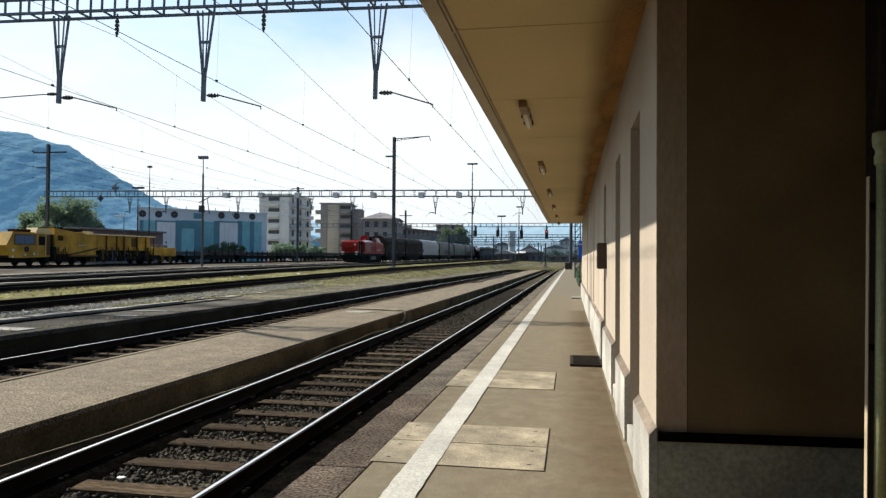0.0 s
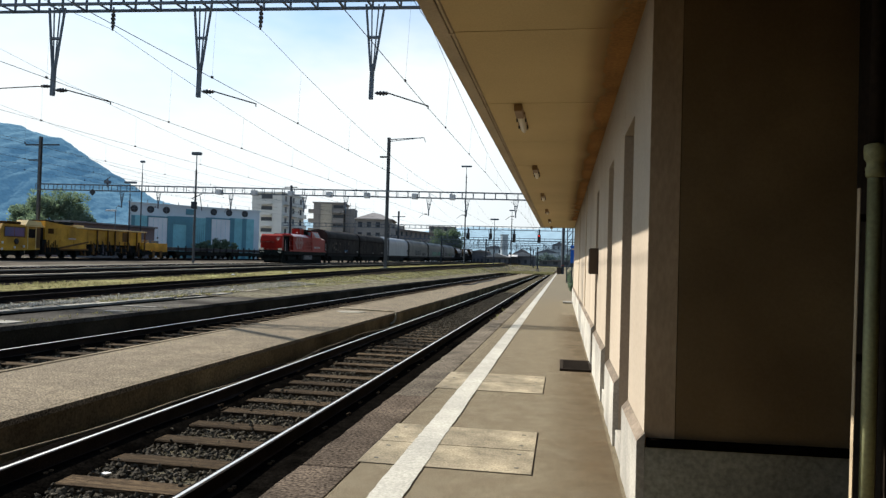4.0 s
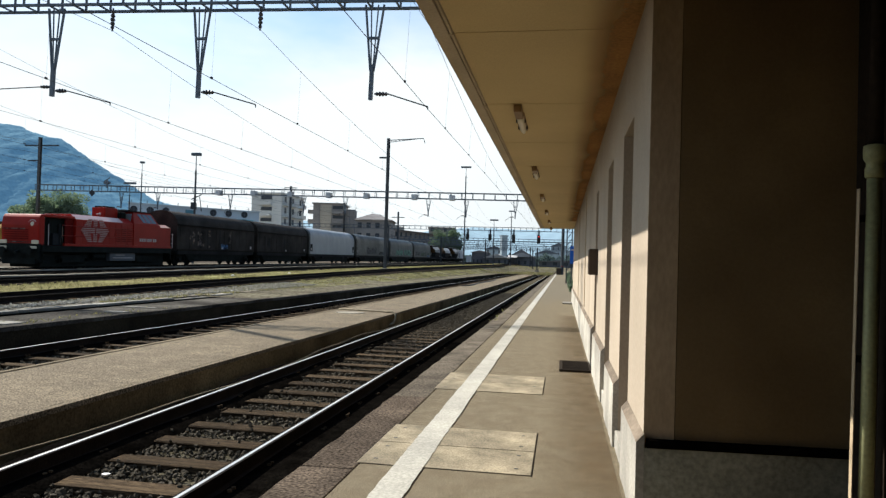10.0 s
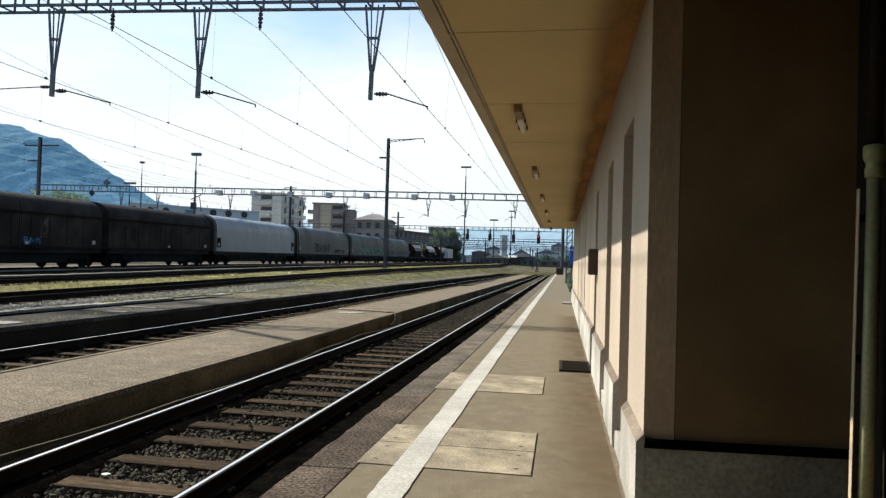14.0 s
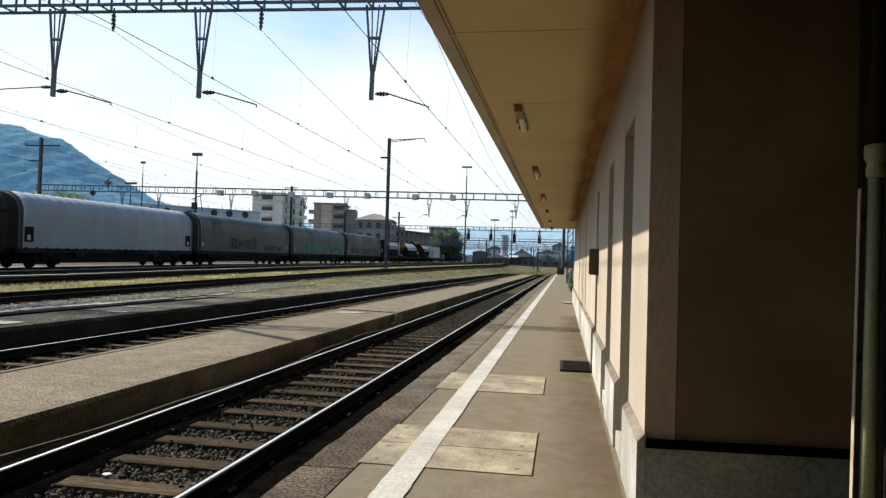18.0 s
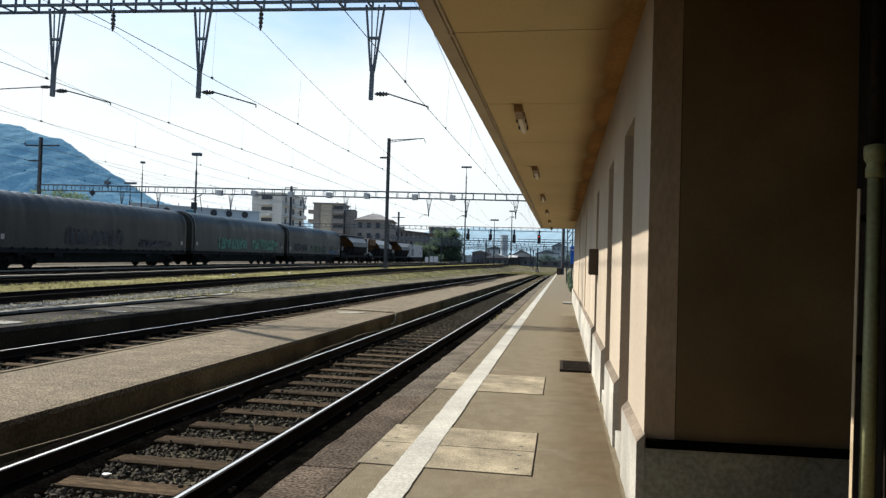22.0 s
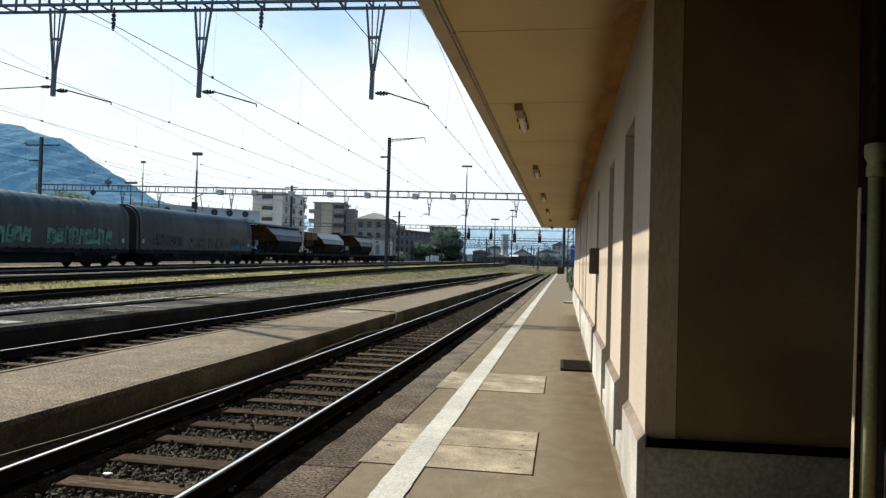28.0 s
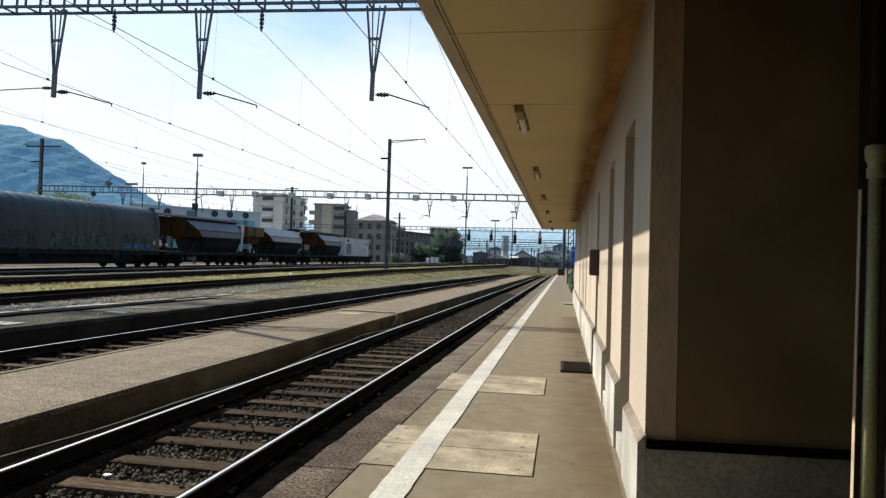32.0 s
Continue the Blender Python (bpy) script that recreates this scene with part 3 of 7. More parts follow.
    n = max(2, int((y1 - y0) / 0.12))
    rings = []
    for j in range(n + 1):
        y = y0 + (y1 - y0) * j / n
        w = 0.004 * noise.noise(Vector((y * 3.0, 1.0, 4.0)))
        foot = WX - 0.038 + max(0.0, 0.02 * noise.noise(Vector((y * 5.0, 7.0, 2.0))))
        rings.append([bm.verts.new(q) for q in ((WX + 0.002, y, -0.1), (foot, y, -0.1), (foot, y, 0.05), (WX - 0.038 + w, y, 0.10), (WX - 0.038 + w * 0.5, y, top + w), (WX + 0.002, y, top + 0.042))])
    for a, b in zip(rings, rings[1:]):
        for q in range(5):
            bm.faces.new((a[q], a[q + 1], b[q + 1], b[q]))
    bm.faces.new(list(reversed(rings[0])))
    bm.faces.new(rings[-1])
    bmesh.ops.recalc_face_normals(bm, faces=bm.faces)
    plinth = part("plinth", bm, M_PLINTH, bld, "pale rendered plinth with a sloped top")
    # grime lying on the slope
    bm = bmesh.new()
    lo = [bm.verts.new((WX - 0.0385, y0 + (y1 - y0) * j / n, top + 0.004 * noise.noise(Vector((j * 0.7, 2.0, k))))) for j in range(n + 1)]
    hi = [bm.verts.new((WX - 0.001, y0 + (y1 - y0) * j / n, top + 0.0435)) for j in range(n + 1)]
    for j in range(n):
        bm.faces.new((lo[j], lo[j + 1], hi[j + 1], hi[j]))
    bmesh.ops.recalc_face_normals(bm, faces=bm.faces)
    part("plinth_cap", bm, M_PLINTHCAP, plinth, "grimy brown slope of the plinth")
for a, b in OPENINGS:
    part("lintel", boxes([(WX + 0.001, WX + 0.45, a, b, DOOR_TOP, SOFFIT + 0.5)]), M_PLASTER, bld)
    part("threshold", boxes([(WX - 0.02, WX + 0.45, a, b, -0.1, SILL)], 0.01), M_PLINTH, bld)
    dr = part("door", boxes([(WX + 0.26, WX + 0.31, a, b, SILL, DOOR_TOP)]), M_DOOR, bld, "dark brown wooden door")
    part("door_frame", boxes([(WX + 0.23, WX + 0.262, a, a + 0.06, SILL, DOOR_TOP), (WX + 0.23, WX + 0.262, b - 0.06, b, SILL, DOOR_TOP), (WX + 0.23, WX + 0.262, a + 0.06, b - 0.06, DOOR_TOP - 0.06, DOOR_TOP)]), M_DOOR, dr)


# end wall: it runs back a little from the corner, with a panel joint and its own plinth
def end_slab(x0, x1, out, back, z0, z1):
    bm = bmesh.new()
    at = lambda x: WALL_Y0 - 0.02 - out + 0.056 * (x - WX)
    extrude(bm, [(x0, at(x0)), (x1, at(x1)), (x1, at(x1) + back), (x0, at(x0) + back)], "z", z0, z1)
    bmesh.ops.recalc_face_normals(bm, faces=bm.faces)
    return bm


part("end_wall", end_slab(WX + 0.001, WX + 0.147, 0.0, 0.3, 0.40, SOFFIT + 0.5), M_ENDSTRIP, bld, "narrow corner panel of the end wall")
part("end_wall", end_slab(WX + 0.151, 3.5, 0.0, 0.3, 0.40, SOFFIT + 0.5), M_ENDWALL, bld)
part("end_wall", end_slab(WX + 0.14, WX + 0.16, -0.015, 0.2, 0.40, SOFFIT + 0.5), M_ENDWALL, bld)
part("end_plinth", end_slab(WX + 0.003, 3.5, 0.026, 0.22, -0.1, 0.392), M_ENDPLINTH, bld, "dark mossy plinth of the end wall")
# a near-black strip paints the shadow gap on top of the plinth
part("plinth_shadow_strip", end_slab(WX + 0.012, 3.5, 0.034, 0.15, 0.394, 0.434), M_NEARBLACK, bld, "near-black strip for the shadow gap over the plinth")
part("back_wall", boxes([(6.0, 6.3, WALL_Y0, WALL_Y1, 0, 4.2), (WX + 0.45, 6.0, WALL_Y1 - 0.3, WALL_Y1, 0, 4.2)]), M_PLASTER, bld)
# flat canopy: soffit panels with open joints, fascia, roof deck
can = part("canopy", boxes([(-0.80, 6.6, -12.0, 27.1, SOFFIT + 0.03, SOFFIT + 0.30)]), M_FASCIA, bld, "flat cream canopy")
yj = [-12.0, -8.0, -4.0, -1.6, 0.4, 2.4, 4.38, 6.36] + [6.36 + 2.0 * k for k in range(1, 11)] + [27.08]
for a, b in zip(yj, yj[1:]):
    bm = bmesh.new()
    box(bm, -0.708, WX if a > WALL_Y0 - 1 else 3.4, a + 0.006, b - 0.006, SOFFIT, SOFFIT + 0.028, 0.003)
    part("soffit_panel", bm, M_SOFFIT, can)
part("fascia", boxes([(-0.838, -0.742, -12.0, 27.12, SOFFIT - 0.008, SOFFIT + 0.20)], 0.006), M_FASCIA, can)
part("soffit_trim", rod(bmesh.new(), (-0.726, -12.0, SOFFIT + 0.004), (-0.726, 27.1, SOFFIT + 0.004), 0.011, 8), M_FASCIA, can, "rounded cream bead along the soffit")
for k in range(13):
    part("trim_clip", boxes([(-0.752, -0.712, 0.38 + 2.0 * k, 0.41 + 2.0 * k, SOFFIT - 0.010, SOFFIT + 0.01)]), M_FASCIA, can)
part("gutter", boxes([(-0.895, -0.84, -12.0, 27.12, SOFFIT + 0.13, SOFFIT + 0.24)], 0.02), M_STEEL, can)
# added walls, mostly out of view, that cut the light in the recess
for row in ((0.52, 6.0, 0.35, 0.65), (0.52, 0.82, -0.9, 0.35), (-1.10, 0.82, -1.2, -0.9), (1.36, 1.6, 0.65, WALL_Y0 - 0.06), (-1.25, -1.10, -1.2, 1.19)):
    part("shade_wall", boxes([(*row, -0.1, SOFFIT + 0.3)]), M_DARKBROWN, bld, "added dark wall that cuts light in the recess")
bm = bmesh.new()
extrude(bm, [(-1.13, 1.195), (-1.54, 1.67), (-1.62, 1.60), (-1.25, 1.10)], "z", -0.3, SOFFIT + 0.3)
bmesh.ops.recalc_face_normals(bm, faces=bm.faces)
part("shade_wall", bm, M_DARKBROWN, bld, "added dark wall that cuts light in the recess")


# ---- overhead line ----
def truss(bm, x0, x1, y, z, h, d, w):
    """A four-chord lattice beam along x, its underside at z."""
    for dy in (-d / 2, d / 2):
        for dz in (0.0, h):
            bar(bm, (x0, y + dy, z + dz), (x1, y + dy, z + dz), w)
    n = max(2, int(round((x1 - x0) / (h * (1.25 if h > 0.6 else 1.8)))))
    for k in range(n + 1):
        x = x0 + (x1 - x0) * k / n
        for dy in (-d / 2, d / 2):
            bar(bm, (x, y + dy, z), (x, y + dy, z + h), w * 0.7)
        for dz in (0.0, h):
            bar(bm, (x, y - d / 2, z + dz), (x, y + d / 2, z + dz), w * 0.6)
    return bm


def hanger(bm, x, y, top, low, half=0.25, w=0.05):
    """A V-shaped dropper frame below the beam."""
    foot = low + (top - low) * 0.30
    def at(z):
        return 0.045 + (half - 0.045) * (z - foot) / (top - foot)
    for sx in (-1, 1):
        bar(bm, (x + sx * half, y, top), (x + sx * 0.045, y, foot), w)
        bar(bm, (x + sx * at(foot + 0.25 * (top - foot)), y, top), (x + sx * 0.02, y, foot), w * 0.6)
    for k in (0.08, 0.5):
        z = foot + (top - foot) * k
        bar(bm, (x - at(z) - 0.02, y, z), (x + at(z) + 0.02, y, z), w * 1.3)
    bar(bm, (x, y, foot + 0.1), (x, y, low), w * 2.0)
    return bm


def insulator(bm, a, b, r=0.06, discs=5):
    """A ribbed insulator turned in one piece, thickest in its middle."""
    a, b = Vector(a), Vector(b)
    d = (b - a).normalized()
    side = d.orthogonal().normalized()
    up = d.cross(side)
    profile = [(0.0, 0.35)]
    for k in range(discs):
        f = (k + 0.5) / discs
        c, q = 0.08 + 0.84 * f, 0.40 / discs
        rr = 0.62 + 0.38 * math.sin(math.pi * f)
        profile += [(c - q, 0.35), (c - q * 0.7, rr * 0.8), (c + q * 0.2, rr), (c + q * 0.8, rr * 0.75), (c + q, 0.35)]
    profile.append((1.0, 0.35))
    rings = []
    for f, k in profile:
        p = a.lerp(b, f)
        rings.append([bm.verts.new(p + (side * math.cos(t * math.pi / 5) + up * math.sin(t * math.pi / 5)) * r * k) for t in range(10)])
    for u, v in zip(rings, rings[1:]):
        for t in range(10):
            bm.faces.new((u[t], u[(t + 1) % 10], v[(t + 1) % 10], v[t]))
    bm.faces.new(list(reversed(rings[0])))
    bm.faces.new(rings[-1])
    return bm


def gantry(y, z, x0, x1, h, label, hangers, posts, ground, low=5.4, detail=True, tilt=0.0):
    g = thing("catenary_gantry", label, "gantry", pose(0, y, 0, 0, tilt, 0))
    part("beam", truss(bmesh.new(), x0, x1, 0, z, h, h * 0.9, 0.07 if detail else 0.085), M_STEEL, g, "lattice steel beam")
    for px in posts:
        bm = bmesh.new()
        for dx in (-0.16, 0.16):
            for dy in (-0.16, 0.16):
                bar(bm, (px + dx, dy, ground), (px + dx * 0.7, dy * 0.7, z + h), 0.07)
        zz, k = ground, 0
        while zz < z:
            s = 1 if k % 2 else -1
            bar(bm, (px - s * 0.16, -0.16, zz), (px + s * 0.15, -0.16, zz + 0.6), 0.04)
            bar(bm, (px - s * 0.16, 0.16, zz), (px + s * 0.15, 0.16, zz + 0.6), 0.04)
            zz, k = zz + 0.6, k + 1
        part("post", bm, M_STEELDARK, g)
    for hx, arm in hangers:
        hg = part("hanger", hanger(bmesh.new(), hx, 0, z, low), M_STEEL, g)
        if arm:
            bm = bmesh.new()
            s = 1 if arm > 0 else -1
            insulator(bm, (hx + s * 0.10, 0, low + 0.16), (hx + s * 0.48, 0, low + 0.16), 0.07, 4)
            part("insulator", bm, M_INSUL, hg)
            bm = bmesh.new()
            rod(bm, (hx + s * 0.48, 0, low + 0.16), (hx + arm, 0, low - 0.16), 0.018, 6)
            rod(bm, (hx + arm, 0, low - 0.16), (hx + arm, 0, low - 0.24), 0.015, 6)
            part("steady_arm", bm, M_STEELDARK, hg)
    return g


near_g = gantry(17.9, 7.93, -34.0, 2.4, 0.62, "near blue-grey lattice gantry across the tracks", ((-5.19, 1.55), (-10.09, 1.70), (-14.58, 1.85)), (-33.6,), -1.0, 5.41, True, 1.2)
hg = part("hanger", bmesh.new(), M_STEEL, near_g)
bm = hanger(bmesh.new(), -19.2, 0, 7.93, 5.45)
bm.to_mesh(hg.data)
bm.free()
bm = bmesh.new()
part("insulator", insulator(bm, (-14.6, 0, 5.68), (-15.0, 0, 5.68), 0.055, 4), M_INSUL, near_g)
part("steady_arm", rod(bmesh.new(), (-15.0, 0, 5.68), (-17.4, 0, 5.55), 0.018, 6), M_INSUL, near_g)
# strut above the view, added for the shadow it throws on the island
bm = bar(bmesh.new(), (-16.8, 0, 8.5), (-20.3, 0, 15.4), 0.17)
part("shadow_strut", bm, M_STEEL, near_g, "unseen leaning strut that casts a shadow on the island")
for ix in (-12.8, -8.38):
    bm = bmesh.new()
    insulator(bm, (ix, 0, 7.93), (ix, 0, 7.27), 0.07, 5)
    part("hanging_insulator", bm, M_INSUL, near_g)

far_g = gantry(66.0, 7.30, -54.7, 2.0, 0.58, "long lattice gantry across the whole yard", tuple((hx, -0.9) for hx in (-12.73, -9.09, -4.46)) + tuple((hx, -0.6) for hx in (-32.9, -25.2, -20.95, -40.8, -44.9)), (), -0.1, 5.6, True, 0.5)
for ix in (-34.14, -30.42, -26.58, -22.65, -18.85, -14.12, -10.47):
    part("terminal_box", boxes([(ix - 0.25, ix + 0.25, -0.33, 0.33, 7.16, 7.68)], 0.05), M_FITTING, far_g, "pale square fitting on the beam")
bm = bmesh.new()
rod(bm, (-48.03, -0.36, 7.10), (-48.03, -0.30, 7.10), 0.36, 4)
part("disc_sign", bm, M_STEELDARK, far_g, "dark diamond sign below the beam")
bm = bmesh.new()
bar(bm, (-46.59, 0, 7.7), (-46.59, 0, 8.5), 0.12)
box(bm, -46.9, -46.3, -0.15, 0.15, 8.05, 8.35, 0.04)
bar(bm, (-46.99, 0, 8.3), (-46.29, 0, 8.75), 0.07)
part("switch_gear", bm, M_STEEL, far_g, "isolating switch on the beam")
gantry(116.0, 6.95, -48.0, 3.0, 0.55, "lattice gantry across the yard with signals", tuple((hx, 0) for hx in (-19.0, -15.8, -11.9, -8.0, -3.9)), (-29.1,), 0.8, 5.0)
for gy_, top in ((152.0, 7.0), (172.0, 7.2), (195.0, 7.3), (222.0, 7.6), (250.0, 7.8), (275.0, 8.0), (300.0, 8.2)):
    gantry(gy_, top - 0.6, -42.0, 6.0, 0.6, "distant lattice gantry over the station throat", tuple((hx, 0) for hx in (-18.0, -11.0, -4.0)), (-42.0, 6.0), 0.9, top - 2.4, False)


def wire_run(label, pts, r, droppers=None, sag=0.0, mat=M_WIRE):
    """A wire through points, with an optional messenger above it."""
    w = thing("overhead_wire", label, "wire", group="overhead wires")
    bm = bmesh.new()
    for a, b in zip(pts, pts[1:]):
        last = Vector(a)
        n = 8 if sag else 1
        for k in range(1, n + 1):
            f = k / n
            p = Vector(a).lerp(Vector(b), f)
            p.z -= sag * 4 * f * (1 - f)
            rod(bm, last, p, r, 5)
            last = p
    part("wire", bm, mat, w)
    return w


def hung(a, b, sag, n=14):
    """Points of a wire that hangs between a and b."""
    pts = []
    for k in range(n + 1):
        f = k / n
        q = Vector(a).lerp(Vector(b), f)
        q.z -= sag * 4 * f * (1 - f)
        pts.append(q)
    return pts


def catenary(label, contact, messenger, r):
    """A contact wire with the messenger that carries it: (y, x, z) at the supports."""
    w = wire_run(label, [(x, y, z) for y, x, z in contact], r)
    bm = bmesh.new()
    line = []
    for (ya, xa, za), (yb, xb, zb) in zip(messenger, messenger[1:]):
        span = hung((xa, ya, za), (xb, yb, zb), 1.3 if ya > 0 else 0.7)
        for a, b in zip(span, span[1:]):
            rod(bm, a, b, r * 0.85, 5)
        line += span
    part("messenger_wire", bm, M_WIRE, w)
    for (ya, xa, za), (yb, xb, zb) in zip(contact, contact[1:]):
        y = ya + 3.05
        while y < min(yb, 70.0):
            f = (y - ya) / (yb - ya)
            foot = Vector((xa + (xb - xa) * f, y, za + (zb - za) * f))
            head = min(line, key=lambda q: abs(q.y - y))
            i = line.index(head)
            nxt = line[min(i + 1, len(line) - 1)] if head.y <= y else line[max(i - 1, 0)]
            k = 0.0 if abs(nxt.y - head.y) < 1e-6 else (y - head.y) / (nxt.y - head.y)
            top = head.lerp(nxt, k)
            d = part("dropper", rod(bmesh.new(), foot, top, 0.0022, 4), M_WIRE, w)
            bm = bmesh.new()
            box(bm, foot.x - 0.018, foot.x + 0.018, y - 0.035, y + 0.035, foot.z - 0.012, foot.z + 0.04)
            part("clamp", bm, M_DARK, d)
            y += 5.3
    return w


# y, x and height at the gantries
for cx, cz, fx, mz, mx in ((-3.59, 5.334, -3.36, 7.371, -3.50), (-8.27, 5.484, -8.32, 7.456, -8.21), (-12.66, 5.545, -12.75, 7.544, -12.61), (-17.3, 5.62, -17.4, 7.62, -17.3), (-22.4, 5.75, -22.4, 7.75, -22.4), (-26.9, 5.85, -26.9, 7.85, -26.9), (-31.4, 5.95, -31.4, 7.95, -31.4)):
    end = cz + 0.2
    catenary("contact wire and messenger above a track", [(-30.0, cx, cz), (17.9, cx, cz), (66.0, fx, end), (116.0, cx, end + 0.1), (240.0, cx, end + 0.6)],
             [(-30.0, cx, mz), (17.9, mx, mz), (66.0, fx, end + 1.75), (116.0, cx, end + 1.6), (240.0, cx, end + 1.6)], 0.0076 if cx > -14 else 0.0058)
# plain feeder wires slung from mast to mast beyond the yard
for zz, x0, x1 in ((13.1, -56.3, -52.2), (12.0, -56.6, -38.9), (10.5, -56.0, -37.2)):
    bm = bmesh.new()
    for a, b in zip(hung((x0, 5.0, zz), (x0, 66.3, zz), 1.2), hung((x0, 5.0, zz), (x0, 66.3, zz), 1.2)[1:]):
        rod(bm, a, b, 0.012, 5)
    for a, b in zip(hung((x0, 66.3, zz), (x1, 140.0, zz), 1.6), hung((x0, 66.3, zz), (x1, 140.0, zz), 1.6)[1:]):
        rod(bm, a, b, 0.012, 5)
    part("wire", bm, M_WIRE, thing("overhead_wire", "dark feeder wire slung along the far masts", "wire", group="overhead wires"))


# ---- masts ----
def lattice_mast(label, x, y, z0, z1, wide=0.3, mat=M_STEELDARK):
    """A rolled steel mast: two flanges and a web with stiffeners."""
    m = thing("catenary_mast", label, "mast", pose(x, y, z0))
    h = z1 - z0
    bm = bmesh.new()
    w = wide / 2
    for s in (-1, 1):
        box(bm, -w, w, s * w - 0.015, s * w + 0.015, 0, h)
    box(bm, -0.012, 0.012, -w + 0.015, w - 0.015, 0, h)
    k = 1.0
    while k < h:
        box(bm, -w + 0.01, w - 0.01, -w + 0.016, w - 0.016, k, k + 0.02)
        k += 1.5
    part("shaft", bm, mat, m)
    part("footing", boxes([(-0.4, 0.4, -0.4, 0.4, -0.3, 0.2)], 0.03), M_PALE, m, "concrete footing")
    return m


M_MAST = material("grey_painted_mast", (0.085, 0.092, 0.095), 0.6, var=0.2, scale=1.2, fine=30, bump=0.1, stain=0.2)
pole = lattice_mast("tall steel catenary mast with a side arm at the top", -16.86, 66.4, yard_z(66), 13.25, 0.27, M_MAST)
bm = bmesh.new()
bar(bm, (0, 0, 12.62), (3.45, 0, 12.80), 0.07)
bar(bm, (0, 0, 12.42), (2.6, 0, 12.72), 0.05)
for k in range(8):
    bar(bm, (0.3 + 0.4 * k, 0, 12.45 + 0.035 * k), (0.3 + 0.4 * k, 0, 12.66 + 0.02 * k), 0.04)
part("top_arm", bm, M_STEEL, pole)
part("side_bracket", boxes([(-0.85, -0.1, -0.08, 0.08, 10.85, 11.0)]), M_STEELDARK, pole)
part("dropper_rod", rod(bmesh.new(), (3.45, 0, 12.8), (3.6, 0, 12.35), 0.03, 6), M_STEELDARK, pole)
lm = lattice_mast("dark yard mast with crossarms beside the siding", -54.7, 66.3, yard_z(66), 13.4, 0.26, M_MAST)
part("crossarm", boxes([(-1.8, 2.2, -0.06, 0.06, 12.0, 12.14), (-1.4, 0.2, -0.06, 0.06, 10.4, 10.52)]), M_STEELDARK, lm)


def flood_mast(label, x, y, z0, z1, half=0.65, mat=M_STEELDARK, r=0.14):
    m = thing("floodlight_mast", label, "floodlight mast", pose(x, y, z0), "floodlight masts")
    h = z1 - z0
    part("shaft", rod(bmesh.new(), (0, 0, 0), (0, 0, h - 1.5), r, 10, r * 0.7), mat, m)
    part("mast_top", rod(bmesh.new(), (0, 0, h - 1.5), (0, 0, h), r * 0.4, 8, r * 0.35), M_STEEL, m, "thin grey mast top")
    part("lamp_head", boxes([(-half, half, -0.22, 0.22, h, h + 0.3)], 0.06), M_STEEL, m, "flat grey floodlight head")
    for k in range(int(h / 0.9) - 3):
        part("step_iron", bar(bmesh.new(), (-0.26, 0, 2 + 0.9 * k), (0.26, 0, 2 + 0.9 * k), 0.035), mat, m)
    return m


lampa = flood_mast("tall floodlight mast among the yard tracks", -36.9, 66.4, yard_z(66), 11.5, 0.48, M_MAST, 0.13)
bm = bmesh.new()
box(bm, -0.36, 0.12, -0.2, 0.2, 5.6, 6.3, 0.05)
bar(bm, (-0.4, 0, 6.6), (0.7, 0, 7.1), 0.08)
bar(bm, (0.5, 0, 6.9), (0.75, 0, 5.4), 0.06)
part("switch_gear", bm, M_STEELDARK, lampa, "isolating switch gear")
flood_mast("tall floodlight mast far down the platforms", -18.0, 130.0, 0.9, 19.2, 0.95)
flood_mast("distant floodlight mast over the tracks", -12.2, 170.0, 1.2, 14.2, 0.65)
flood_mast("thin distant lamp mast", -62.0, 96.0, 0.7, 14.9, 0.3, r=0.1)
flood_mast("distant lamp mast by the throat", -14.44, 150.0, 1.1, 10.71, 0.9)
for mx, my, mz in ((-18.82, 175.0, 7.6), (-7.71, 190.0, 5.6), (-22.0, 205.0, 8.0), (-9.5, 215.0, 7.0), (-5.5, 160.0, 5.5), (-27.5, 160.0, 7.6)):
    lattice_mast("distant catenary mast over the throat", mx, my, 0.3, mz, 0.28)
flood_mast("distant lamp post with a T head", -62.55, 94.0, 0.7, 11.55, 0.9, r=0.1)
cm = lattice_mast("distant power mast with crossarms", -38.0, 94.6, yard_z(94), 11.6, 0.24)
part("crossarm", boxes([(-0.9, 0.9, -0.06, 0.06, 10.6, 10.72)]), M_STEELDARK, cm)
cm = lattice_mast("distant telegraph mast with crossarms", -34.3, 145.3, yard_z(145), 11.9, 0.32)
part("crossarm", boxes([(-1.4, 1.4, -0.06, 0.06, 9.6, 9.75), (-1.9, 1.9, -0.06, 0.06, 7.9, 8.05)]), M_STEELDARK, cm)

wl_ = thing("yard_lamp", "white yard lamp on a slim pole behind the siding", "lamp", pose(-58.8, 84.0, 0.5))
part("pole", rod(bmesh.new(), (0.9, 0, 0), (0.9, 0, 6.3), 0.05, 8), M_STEEL, wl_)
part("lamp_head", boxes([(-0.45, 0.95, -0.15, 0.15, 6.28, 6.50)], 0.06), M_FITTING, wl_, "flat white lamp head")

M_RED = glow("signal_red_light", (1.0, 0.03, 0.02), 1.6)
for k, sx in enumerate((-15.4, -11.7, -7.85, -3.8)):
    sg = thing("hanging_signal", "black colour-light signal hung from the gantry" + (", showing red" if k == 3 else ""), "signal", pose(sx, 115.2, 4.6), "hanging signals")
    part("head", boxes([(-0.26, 0.26, -0.2, 0.2, 0.75 - 0.4 * (k > 1), 1.7)], 0.05), M_DARK, sg)
    part("hanging_rod", boxes([(-0.1, 0.1, -0.05, 0.9, 1.5, 2.5)]), M_STEELDARK, sg)
    for j in range(3):
